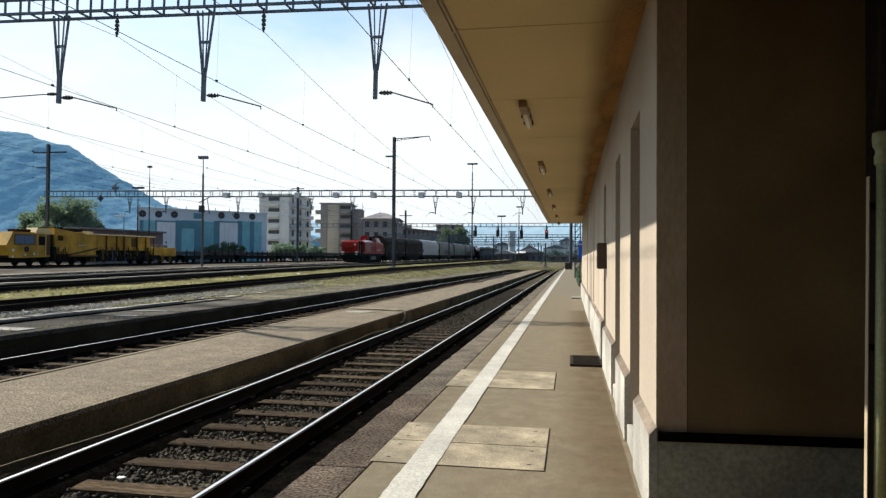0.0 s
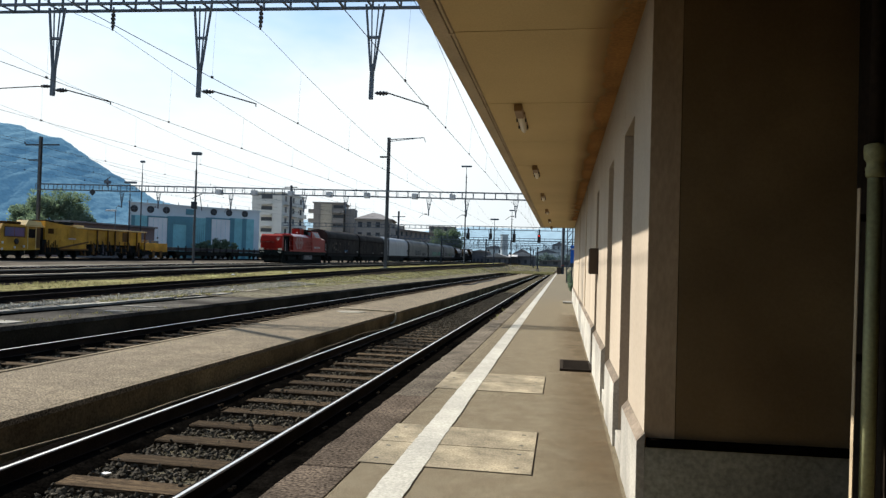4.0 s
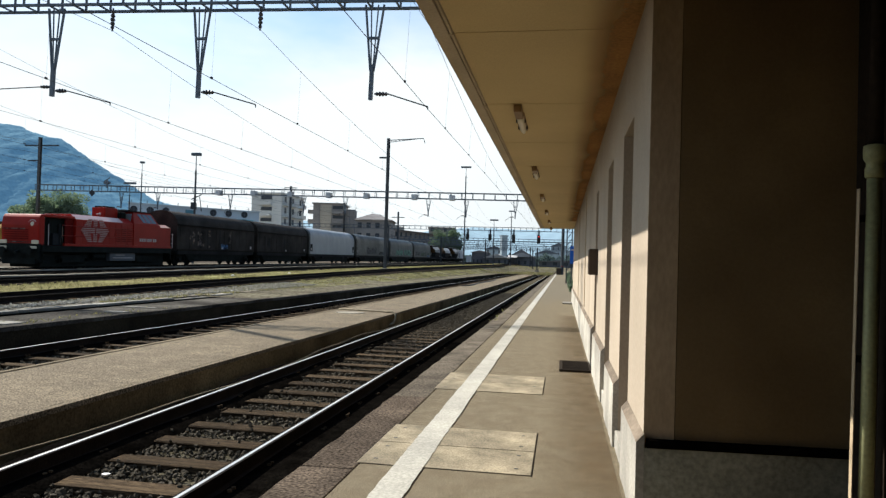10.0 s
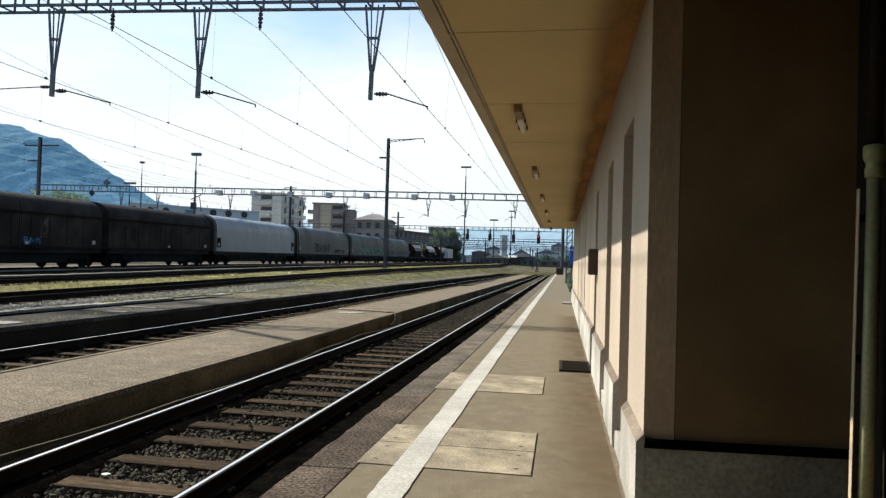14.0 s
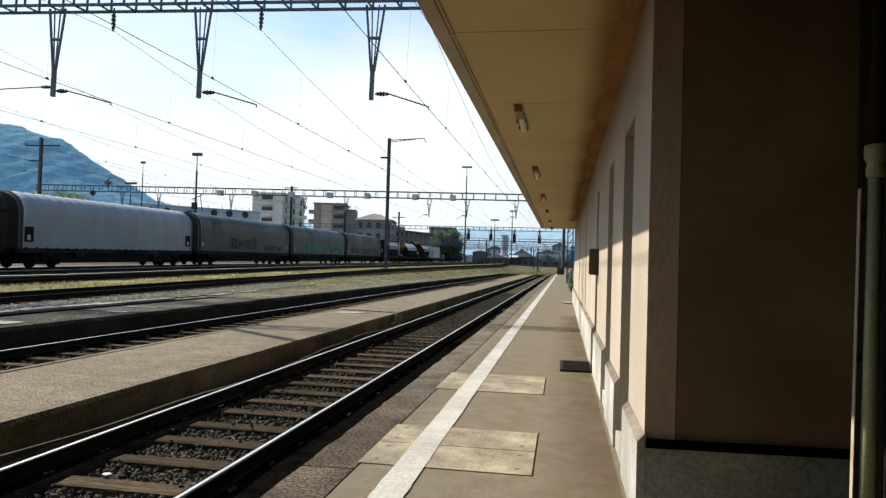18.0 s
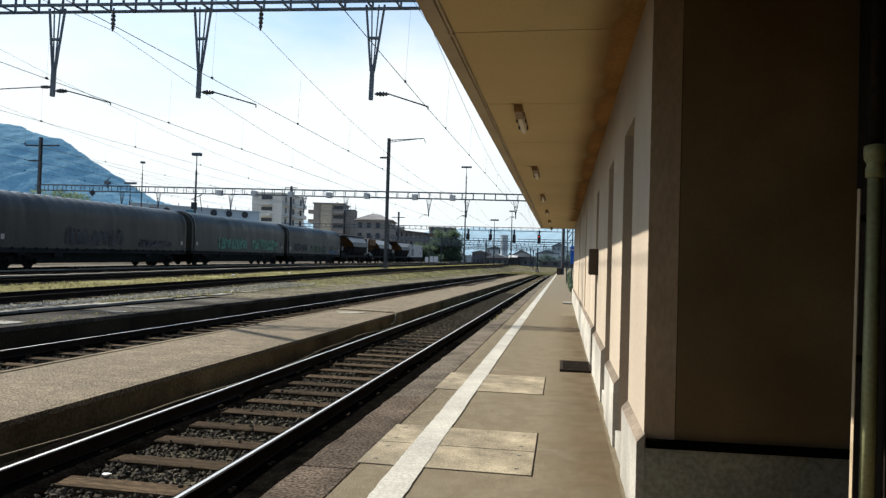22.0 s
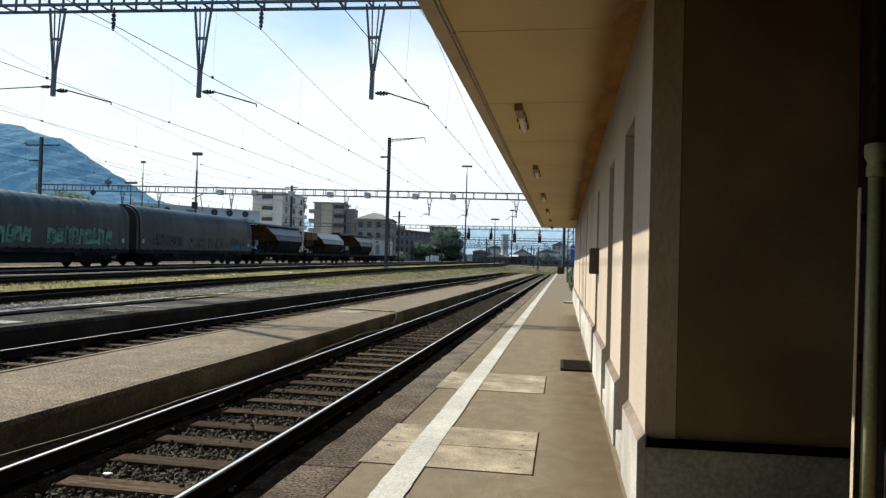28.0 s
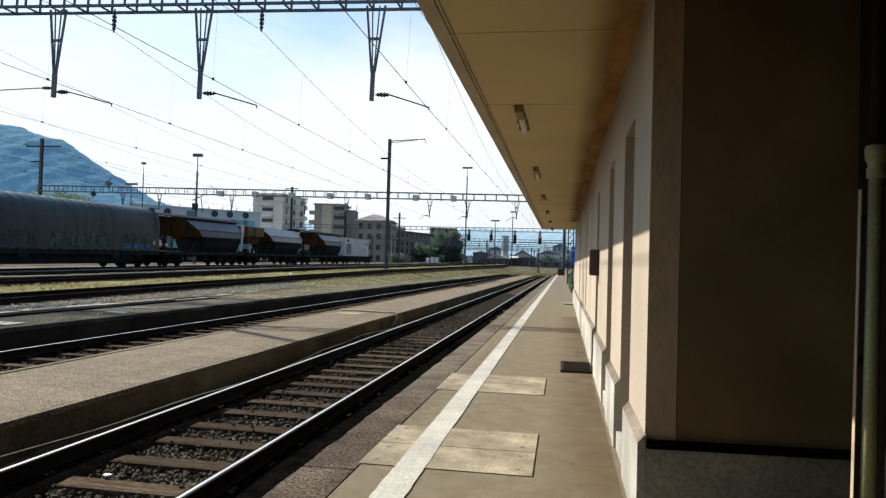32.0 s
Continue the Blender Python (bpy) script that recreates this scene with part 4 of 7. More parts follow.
        part("lens", rod(bmesh.new(), (0, -0.2, 0.72 + 0.38 * j), (0, -0.26, 0.72 + 0.38 * j), 0.085 if k > 1 or j else 0.05, 10), M_RED if (k == 3 and j == 2) else M_DARK, sg, "red lit lens" if (k == 3 and j == 2) else "dark lens")


# ---- freight train ----
M_LOCO = material("loco_red", (0.285, 0.0125, 0.0075), 0.4, spec=0.12, var=0.12, scale=1.2, fine=30, bump=0.05, stain=0.15)
M_LOGO = material("white_marking", (0.42, 0.38, 0.36), 0.6, var=0.08, scale=3, fine=40, bump=0.0)
M_EMBLEM = material("faded_white_marking", (0.34, 0.24, 0.225), 0.6, var=0.1, scale=3, fine=40, bump=0.0)
M_UNDER = material("oily_underframe", (0.010, 0.013, 0.012), 0.75, spec=0.06, var=0.35, scale=2, fine=25, bump=0.3)
M_GREYMETAL = material("grey_fuel_tank", (0.099, 0.112, 0.124), 0.55, var=0.15, scale=2, fine=25, bump=0.1)
M_BROWN = material("dark_brown_wagon", (0.0335, 0.0290, 0.0250), 0.7, spec=0.06, var=0.35, scale=0.9, fine=18, bump=0.2, stain=0.4)
M_BROWNROOF = material("sooty_roof", (0.0370, 0.0365, 0.0350), 0.7, spec=0.06, var=0.3, scale=0.8, fine=15, bump=0.2, stain=0.3)
M_TARPWHITE = material("white_tarpaulin", (0.232, 0.246, 0.252), 0.34, spec=0.5, var=0.07, scale=0.9, fine=8, bump=0.25, bump_dist=0.03, stain=0.08)
M_TARP = material("grey_tarpaulin", (0.0410, 0.0440, 0.0385), 0.38, spec=0.25, var=0.2, scale=0.5, fine=7, bump=0.3, bump_dist=0.03, stain=0.3, stretch=(1, 5.0, 0.6))
M_TARPB = material("blue_grey_tarpaulin", (0.0320, 0.0470, 0.0480), 0.38, spec=0.25, var=0.22, scale=0.5, fine=7, bump=0.3, bump_dist=0.03, stain=0.3, stretch=(1, 5.0, 0.6))
M_TARPC = material("dark_teal_tarpaulin", (0.0200, 0.0335, 0.0365), 0.38, spec=0.25, var=0.22, scale=0.5, fine=7, bump=0.3, bump_dist=0.03, stain=0.3, stretch=(1, 5.0, 0.6))
M_RUST = material("rusty_end_wall", (0.017, 0.0145, 0.0125), 0.8, spec=0.06, var=0.35, scale=1.5, fine=25, bump=0.3, stain=0.3)
M_WORN = material("chalky_worn_paint", (0.22, 0.172, 0.140), 0.85, spec=0.05, var=0.4, scale=2.5, fine=20, bump=0.1, stain=0.4)
M_HOPPER = material("grey_hopper_steel", (0.068, 0.088, 0.112), 0.36, spec=0.35, metal=0.1, var=0.15, scale=1.0, fine=20, bump=0.1, stain=0.25)
M_HOPPERDARK = material("dirty_hopper_steel", (0.020, 0.022, 0.024), 0.7, spec=0.06, var=0.3, scale=1.0, fine=20, bump=0.2, stain=0.3)
M_HOPPERPALE = material("pale_grey_hopper_steel", (0.24, 0.265, 0.285), 0.32, spec=0.5, metal=0.1, var=0.12, scale=1.0, fine=20, bump=0.1, stain=0.2)
# dark copy of the ochre; the hopper end panels hold shade in it
M_OCHREDARK = material("dark_ochre_paint", (0.055, 0.027, 0.007), 0.7, spec=0.05, var=0.3, scale=1.2, fine=20, bump=0.1, stain=0.4)
M_OCHRE = material("ochre_yellow_paint", (0.125, 0.064, 0.012), 0.6, var=0.25, scale=1.0, fine=20, bump=0.1, stain=0.3)
M_CONTAINER = material("white_container", (0.60, 0.60, 0.59), 0.6, var=0.1, scale=1.0, fine=20, bump=0.1, stain=0.12)
M_TEAL = material("teal_spray_paint", (0.10, 0.27, 0.20), 0.6, var=0.25, scale=1.5, fine=10, bump=0.0)
M_BLUEPAINT = material("blue_spray_paint", (0.035, 0.12, 0.24), 0.6, var=0.25, scale=1.5, fine=10, bump=0.0)
M_VIOLET = material("violet_spray_paint", (0.050, 0.055, 0.066), 0.6, var=0.25, scale=1.5, fine=10, bump=0.0)
M_GREENPAINT = material("dull_green_spray_paint", (0.055, 0.088, 0.062), 0.6, var=0.25, scale=1.5, fine=10, bump=0.0)
# darker copy of the loco red, with shade put into the colour
M_LOCODARK = material("shaded_red_louvre", (0.11, 0.005, 0.004), 0.6, spec=0.05, var=0.2, scale=2, fine=30, bump=0.1)
# pale copy of the loco red: sun and sky glare painted on
M_LOCOPALE = material("glare_pale_red", (0.50, 0.33, 0.30), 0.3, spec=0.5, var=0.10, scale=1.5, fine=30, bump=0.05)
# grey base puts a pale glare into the windscreen panes
M_PALEGLASS = glassy("pale_glare_glass", (0.16, 0.18, 0.19), 0.15)
M_CABGLASS = glassy("cab_glass", (0.06, 0.11, 0.19), 0.10, 0.3)
WHEELSETS = []
VEHICLES = []


def wheelset_mesh():
    bm = bmesh.new()
    turn = Matrix.Rotation(radians(90), 4, "Y")
    for sx in (-1, 1):
        lathe(bm, [(0.10, -0.07), (0.38, -0.05), (0.46, -0.055), (0.465, 0.05), (0.40, 0.055), (0.34, 0.02), (0.14, 0.03), (0.10, 0.08)], 20, Matrix.Translation((sx * 0.7535, 0, 0)) @ turn)
        for a in range(4):
            t = a * math.pi / 2
            box(bm, sx * 0.7535 - 0.05, sx * 0.7535 + 0.05, 0.22 * math.cos(t) - 0.05, 0.22 * math.cos(t) + 0.05, 0.22 * math.sin(t) - 0.05, 0.22 * math.sin(t) + 0.05)
    rod(bm, (-1.0, 0, 0), (1.0, 0, 0), 0.08, 10)
    me = bpy.data.meshes.new("wheelset")
    bm.to_mesh(me)
    bm.free()
    me.materials.append(M_UNDER)
    return me


WHEELSET = wheelset_mesh()


def worn_through(m, scale, a, b, fade=None):
    """Lets the old paint show through ragged holes of a faded coat."""
    n, l = m.node_tree.nodes, m.node_tree.links
    tc = n.new("ShaderNodeTexCoord")
    ns = n.new("ShaderNodeTexNoise")
    ns.inputs["Scale"].default_value, ns.inputs["Detail"].default_value = scale, 6.0
    rp = n.new("ShaderNodeValToRGB")
    rp.color_ramp.elements[0].position, rp.color_ramp.elements[1].position = a, b
    tr = n.new("ShaderNodeBsdfTransparent")
    mx = n.new("ShaderNodeMixShader")
    l.new(tc.outputs["Object"], ns.inputs["Vector"])
    l.new(ns.outputs["Fac"], rp.inputs["Fac"])
    if fade:
        # a stain that thins out across its width
        sx = n.new("ShaderNodeSeparateXYZ")
        mr = n.new("ShaderNodeMapRange")
        mr.interpolation_type = "SMOOTHSTEP"
        mr.inputs["From Min"].default_value, mr.inputs["From Max"].default_value = fade
        mu = n.new("ShaderNodeMath")
        mu.operation = "MULTIPLY"
        l.new(tc.outputs["Object"], sx.inputs["Vector"])
        l.new(sx.outputs["X"], mr.inputs["Value"])
        l.new(mr.outputs["Result"], mu.inputs[0])
        l.new(rp.outputs["Color"], mu.inputs[1])
        l.new(mu.outputs["Value"], mx.inputs["Fac"])
    else:
        l.new(rp.outputs["Color"], mx.inputs["Fac"])
    l.new(tr.outputs["BSDF"], mx.inputs[1])
    l.new(n["Principled BSDF"].outputs["BSDF"], mx.inputs[2])
    l.new(mx.outputs["Shader"], n["Material Output"].inputs["Surface"])


for m_ in (M_TEAL, M_BLUEPAINT, M_VIOLET, M_GREENPAINT):
    worn_through(m_, 1.6, 0.18, 0.55)
worn_through(M_WORN, 1.8, 0.32, 0.62)


def bogie(parent, y, base=1.8):
    bm = bmesh.new()
    for sx in (-1, 1):
        extrude(bm, [(y - base / 2 - 0.35, 0.50), (y - base / 2 - 0.25, 0.72), (y - 0.45, 0.80), (y + 0.45, 0.80), (y + base / 2 + 0.25, 0.72), (y + base / 2 + 0.35, 0.50), (y + 0.5, 0.42), (y - 0.5, 0.42)], "x", sx * 1.0 - 0.06, sx * 1.0 + 0.06)
        for sy in (-1, 1):
            box(bm, sx * 1.06 - 0.14, sx * 1.06 + 0.14, y + sy * base / 2 - 0.15, y + sy * base / 2 + 0.15, 0.32, 0.62, 0.03)
            rod(bm, (sx * 1.12, y + sy * 0.28, 0.45), (sx * 1.12, y + sy * 0.28, 0.78), 0.09, 8)
    for sx in (-1, 1):
        box(bm, sx * 0.9 - 0.03, sx * 0.9 + 0.03, y - base / 2 - 0.5, y + base / 2 + 0.5, 0.24, 0.92)
    box(bm, -1.0, 1.0, y - 0.25, y + 0.25, 0.55, 0.85)
    bo = part("bogie", bm, M_UNDER, parent)
    for sy in (-1, 1):
        w = new("wheelset", WHEELSET)
        w.parent = bo
        WHEELSETS.append((w, y + sy * base / 2))
    return bo


def buffers(parent, y0, y1, z=1.05):
    for y, s in ((y0, -1), (y1, 1)):
        for sx in (-0.875, 0.875):
            bm = bmesh.new()
            rod(bm, (sx, y, z), (sx, y + s * 0.28, z), 0.10, 10)
            rod(bm, (sx, y + s * 0.26, z), (sx, y + s * 0.31, z), 0.22, 14)
            part("buffer", bm, M_UNDER, parent)
        part("coupling", bar(bmesh.new(), (0, y, z - 0.05), (0, y + s * 0.33, z - 0.15), 0.12), M_UNDER, parent)


def vehicle(name, label, category, u0, u1, group=""):
    """A rail vehicle whose middle lies (u0+u1)/2 behind the reference point of the train."""
    v = thing(name, label, category, group=group)
    VEHICLES.append((v, (u0 + u1) / 2))
    return v, (u1 - u0) / 2


def patch(parent, x, y0, y1, z0, z1, mat, seed, label, blobs=9):
    """Faded spray paint: a row of fat, leaning, letter-like strokes on the wagon's side."""
    rnd = random.Random(seed)
    bm = bmesh.new()
    y = y0
    step = (y1 - y0) / max(1, blobs)
    layer = 0
    def stroke(a, b, w):
        nonlocal layer
        d = Vector((0, b[0] - a[0], b[1] - a[1]))
        side = Vector((0, -d.z, d.y)).normalized() * w
        xx = x + 0.0006 * (layer % 7)
        layer += 1
        ends = [Vector((xx, *a)), Vector((xx, *b))]
        jit = lambda: Vector((0, rnd.uniform(-0.05, 0.05), rnd.uniform(-0.04, 0.04)))
        bm.faces.new([bm.verts.new(q) for q in (ends[0] - side + jit(), ends[1] - side + jit(), ends[1] + side + jit(), ends[0] + side + jit())])
    hgt = z1 - z0
    for k in range(blobs):
        a = y0 + step * k
        lean = rnd.uniform(-0.10, 0.22)
        w = min(0.16, step * 0.16) * rnd.uniform(0.7, 1.3)
        low, high = z0 + rnd.uniform(0, 0.12) * hgt, z1 - rnd.uniform(0, 0.15) * hgt
        stroke((a + step * 0.15, low), (a + step * 0.15 + lean, high), w)
        kind = rnd.randrange(4)
        if kind != 1:
            stroke((a + step * 0.15 + lean, high - w), (a + step * 0.85, high - rnd.uniform(0.0, 0.2) * hgt - w), w)
        if kind != 2:
            stroke((a + step * 0.15, low + hgt * rnd.uniform(0.3, 0.5)), (a + step * 0.8, low + hgt * rnd.uniform(0.3, 0.6)), w * 0.9)
        if kind in (0, 2, 3):
            stroke((a + step * 0.8, low), (a + step * 0.8 + lean * 0.6, high - 0.1 * hgt), w)
        if kind in (1, 3):
            stroke((a + step * 0.15, low + w), (a + step * 0.9, low + w), w)
    for f in bm.faces:
        f.normal_update()
        if f.normal.x < 0:
            f.normal_flip()
    return part("graffiti", bm, mat, parent, label)


def hull(outline, ys, name, mat, parent, label="", sway=0.0, seed=0, caps=True):
    """A skin over an outline repeated along y, slightly uneven between the hoops."""
    rnd = random.Random(seed)
    bm = bmesh.new()
    rings = []
    for i, y in enumerate(ys):
        k = sway * (rnd.uniform(-1.0, -0.3) if i % 2 else 0.25)
        rings.append([bm.verts.new((px + (k if px > 0.2 else -k if px < -0.2 else 0) * (0.5 + 0.9 * (2.6 < pz < 4.1)), y, pz + k * 1.2 * (pz > 3.2))) for px, pz in outline])
    n = len(outline)
    for a, b in zip(rings, rings[1:]):
        for j in range(n - 1):
            bm.faces.new((a[j], a[j + 1], b[j + 1], b[j]))
    if caps:
        bm.faces.new([bm.verts.new(q.co) for q in rings[0]])
        bm.faces.new([bm.verts.new(q.co) for q in reversed(rings[-1])])
    bmesh.ops.recalc_face_normals(bm, faces=bm.faces)
    return part(name, bm, mat, parent, label, True)


def arch(half, low, shoulder, top, n=12, power=2.3):
    pts = [(half, low), (half, low + (shoulder - low) * 0.5), (half, shoulder)]
    for k in range(1, n):
        a = math.pi * k / n
        c, s = math.cos(a), math.sin(a)
        pts.append((half * math.copysign(abs(c) ** (2 / power), c), shoulder + (top - shoulder) * abs(s) ** (2 / power)))
    return pts + [(-half, shoulder), (-half, low + (shoulder - low) * 0.5), (-half, low)]


def underframe(parent, h, low=0.95, high=1.22, belly=True):
    bm = bmesh.new()
    box(bm, -1.35, 1.35, -h + 0.3, h - 0.3, low, high, 0.02)
    if belly:
        for sx in (-1, 1):
            extrude(bm, [(-h * 0.74, low), (-h * 0.62, 0.34), (h * 0.62, 0.34), (h * 0.74, low)], "x", sx * 1.15 - 0.05, sx * 1.15 + 0.05)
        box(bm, -0.6, 0.6, -h * 0.55, h * 0.5, 0.30, low, 0.05)
        rod(bm, (0.5, 1.4, 0.75), (0.5, 2.8, 0.75), 0.22, 10)
    part("underframe", bm, M_UNDER, parent)
    part("side_sill", boxes([(1.36, 1.40, -h + 0.5, h - 0.5, low - 0.02, high), (-1.40, -1.36, -h + 0.5, h - 0.5, low - 0.02, high)]), M_HOPPERDARK, parent)


def hood(bm, y0, y1, half, low, side, crown, top):
    """A machine hood: upright sides, sloped shoulders, a flat crown."""
    extrude(bm, [(half, low), (half, side), (crown, top), (-crown, top), (-half, side), (-half, low)], "y", y0, y1)
    bmesh.ops.recalc_face_normals(bm, faces=bm.faces)
    bmesh.ops.bevel(bm, geom=list(bm.edges), offset=0.035, segments=2, affect="EDGES", profile=0.6)
    return bm


def slope_strip(y0, y1, half, side, crown, top, skin=0.006):
    """A thin sheet that lies on the shoulder of a hood."""
    bm = bmesh.new()
    n = Vector((top - side, 0, half - crown)).normalized() * skin
    a, b = Vector((half - 0.02, 0, side + 0.02)), Vector((crown + 0.02, 0, top - 0.02))
    vs = [bm.verts.new((q.x + n.x * o, y, q.z + n.z * o)) for o in (0.2, 1.2) for q, y in ((a, y0), (a, y1), (b, y1), (b, y0))]
    for f in ((4, 5, 6, 7), (3, 2, 1, 0), (0, 1, 5, 4), (1, 2, 6, 5), (2, 3, 7, 6), (3, 0, 4, 7)):
        bm.faces.new([vs[q] for q in f])
    bmesh.ops.recalc_face_normals(bm, faces=bm.faces)
    return bm


def locomotive():
    v, h = vehicle("diesel_locomotive", "red diesel shunting locomotive with a striped white emblem", "locomotive", -14.35, -0.05)
    o = -7.2                                        # middle of the engine along the train
    def Y(u):
        return u - o
    part("frame", boxes([(-1.45, 1.45, -h + 0.25, h - 0.25, 0.98, 1.36), (-1.35, 1.35, -h + 0.1, -h + 0.26, 0.55, 1.46), (-1.35, 1.35, h - 0.26, h - 0.1, 0.55, 1.46)], 0.02), M_UNDER, v)
    # front hood: raked nose with a sloped brow
    bm = bmesh.new()
    extrude(bm, [(Y(-14.16), 1.40), (Y(-14.22), 2.55), (Y(-14.12), 3.02), (Y(-13.98), 3.20), (Y(-13.72), 3.20), (Y(-13.72), 1.40)], "x", -1.24, 1.24)
    bmesh.ops.recalc_face_normals(bm, faces=bm.faces)
    bmesh.ops.bevel(bm, geom=list(bm.edges), offset=0.05, segments=2, affect="EDGES", profile=0.6)
    nose = part("front_hood", bm, M_LOCO, v)
    for k in range(5):
        part("nose_louvre", boxes([(-1.0, 0.55, Y(-14.24) - 0.012, Y(-14.20), 1.72 + 0.13 * k, 1.76 + 0.13 * k)]), M_LOCODARK, nose)
    part("front_stripe", boxes([(-1.15, 0.35, Y(-14.235) - 0.012, Y(-14.2), 2.30, 2.36), (-1.15, 1.15, Y(-14.225) - 0.012, Y(-14.2), 1.52, 1.58)]), M_WORN, nose, "faded pale stripe")
    part("nose_door", boxes([(1.242, 1.255, Y(-14.08), Y(-13.78), 1.5, 2.7)], 0.006), M_LOCO, nose)
    # white lamp surround that wraps the near upper corner
    bm = bmesh.new()
    for k in range(6):
        a = math.pi * k / 5
        bar(bm, (0.80 + 0.28 * math.cos(a), Y(-14.14), 2.60 + 0.26 * math.sin(a)), (0.80 + 0.28 * math.cos(a + 0.55), Y(-14.12), 2.60 + 0.26 * math.sin(a + 0.55)), 0.10, 0.05)
    part("lamp_surround", bm, M_LOGO, nose, "white curved lamp surround")
    part("top_light", lathe(bmesh.new(), [(0.14, 0), (0.15, 0.05), (0.1, 0.09)], 14, pose(0.80, Y(-14.13), 2.60, 90)), M_LAMPWHITE, nose, "round top light")
    for sx in (-1.05, 1.05):
        part("headlight", boxes([(sx - 0.22, sx + 0.22, Y(-14.2) - 0.07, Y(-14.2), 1.44, 1.66)], 0.03), M_LAMPWHITE, v, "white headlight cluster")
    for sx in (-1.0, 1.0):
        part("buffer_lamp", boxes([(sx - 0.2, sx + 0.2, -h + 0.03, -h + 0.1, 1.16, 1.30)], 0.03), M_LAMPWHITE, v, "small white lamp above the buffer")
    # bay behind the nose: a near-black block holds its shade
    part("recess", boxes([(-0.95, 0.95, Y(-13.72), Y(-11.17), 1.38, 3.02)]), M_UNDER, v, "dark block for the shaded bay behind the nose")
    part("recess_pipe", rod(bmesh.new(), (1.02, Y(-13.1), 1.4), (1.02, Y(-13.1), 2.9), 0.07, 10), M_RUST, v)
    part("recess_pipe", rod(bmesh.new(), (1.02, Y(-12.2), 1.4), (1.02, Y(-12.2), 2.7), 0.09, 10), M_HOPPERDARK, v)
    part("recess_box", boxes([(0.95, 1.15, Y(-12.9), Y(-12.4), 1.4, 2.1)], 0.02), M_HOPPERDARK, v)
    part("recess_roof", boxes([(-1.24, 1.24, Y(-13.72), Y(-11.1), 3.06, 3.22)], 0.04), M_LOCO, v)
    part("bay_door", boxes([(1.12, 1.18, Y(-11.9), Y(-11.17), 1.40, 3.02)], 0.02), M_LOCODARK, v, "shaded dark red bay door")
    # engine hood with sloped shoulders
    part("engine_hood", hood(bmesh.new(), Y(-11.15), Y(-5.15), 1.34, 1.40, 3.04, 0.92, 3.38), M_LOCO, v)
    # pale sheet paints the glare along the sloped shoulder
    part("hood_shoulder", slope_strip(Y(-11.12), Y(-6.3), 1.34, 3.04, 0.92, 3.38), M_LOCOPALE, v, "hood shoulder with the sky glare in its pale colour")
    part("side_skirt", boxes([(1.36, 1.47, Y(-12.3), Y(-0.3), 1.36, 1.52), (-1.47, -1.36, Y(-12.3), Y(-0.3), 1.36, 1.52)], 0.02), M_LOCO, v)
    for k in range(9):
        a = Y(-11.12) + 0.66 * k
        dr = part("hood_door", boxes([(1.341, 1.352, a, a + 0.61, 1.57, 2.98)], 0.004), M_LOCO, v)
        if k > 5:
            for q in range(7):
                part("louvre", boxes([(1.352, 1.362, a + 0.08, a + 0.53, 1.75 + 0.14 * q, 1.80 + 0.14 * q)]), M_LOCODARK, dr)
        else:
            part("latch", boxes([(1.352, 1.362, a + 0.52, a + 0.56, 2.1, 2.3)]), M_LOCODARK, dr)
    # emblem: hexagon of white stripes with a cross
    bm = bmesh.new()
    cy, cz, R = Y(-9.28), 2.40, 0.76
    for k in range(13):
        z = cz - R + 2 * R * (k + 0.5) / 13
        w = 1.38 * (1.0 - 0.5 * abs(z - cz) / R)
        if abs(z - cz) < 0.2:
            spans = ((-w, -0.04), (0.04, w))
        else:
            spans = ((-w, -w * 0.42), (-0.19, 0.19), (w * 0.42, w))
        for a, b in spans:
            box(bm, 1.354, 1.360, cy + a, cy + b, z - 0.034, z + 0.034)
    part("emblem", bm, M_EMBLEM, v, "white striped hexagon emblem")
    bm = bmesh.new()
    for k in range(9):
        a = Y(-4.43) + 0.24 * k
        box(bm, 1.404, 1.411, a, a + (0.17 if k not in (3, 6) else 0.09), 1.80, 2.03)
    part("number_bar", bm, M_LOGO, v, "pale bars of lettering")
    stack = part("exhaust_housing", boxes([(-0.5, 0.5, Y(-7.15), Y(-5.75), 3.30, 4.08)], 0.06), M_LOCO, v)
    part("stack_cap", boxes([(-0.40, 0.40, Y(-7.0), Y(-5.9), 4.08, 4.18)], 0.04), M_UNDER, stack, "sooty stack mouth")
    part("cooler", boxes([(-0.8, 0.8, Y(-5.73), Y(-5.22), 3.30, 3.85)], 0.08), M_UNDER, v, "dark grille housing")
    part("horn", rod(bmesh.new(), (0.3, Y(-7.75), 3.58), (0.3, Y(-7.4), 3.58), 0.04, 10, 0.09), M_LOGO, v, "pale air horn")
    part("horn_bracket", rod(bmesh.new(), (0.3, Y(-7.55), 3.3), (0.3, Y(-7.55), 3.58), 0.03, 6), M_UNDER, v)
    # cab: upright lower body, upper part leaning in, raked tail
    bm = bmesh.new()
    extrude(bm, [(Y(-5.15), 1.40), (Y(-5.15), 3.06), (Y(-1.95), 3.06), (Y(-1.8), 2.98), (Y(-1.8), 1.40)], "x", -1.40, 1.40)
    bmesh.ops.recalc_face_normals(bm, faces=bm.faces)
    cab = part("cab", bm, M_LOCO, v)
    low = [(sx * 1.39, Y(u), 3.062) for u, sx in ((-5.15, -1), (-5.15, 1), (-1.95, 1), (-1.95, -1))]
    high = [(sx * 1.16, Y(u), 3.90) for u, sx in ((-4.95, -1), (-4.95, 1), (-2.75, 1), (-2.75, -1))]
    bm = bmesh.new()
    lo, hi = [bm.verts.new(q) for q in low], [bm.verts.new(q) for q in high]
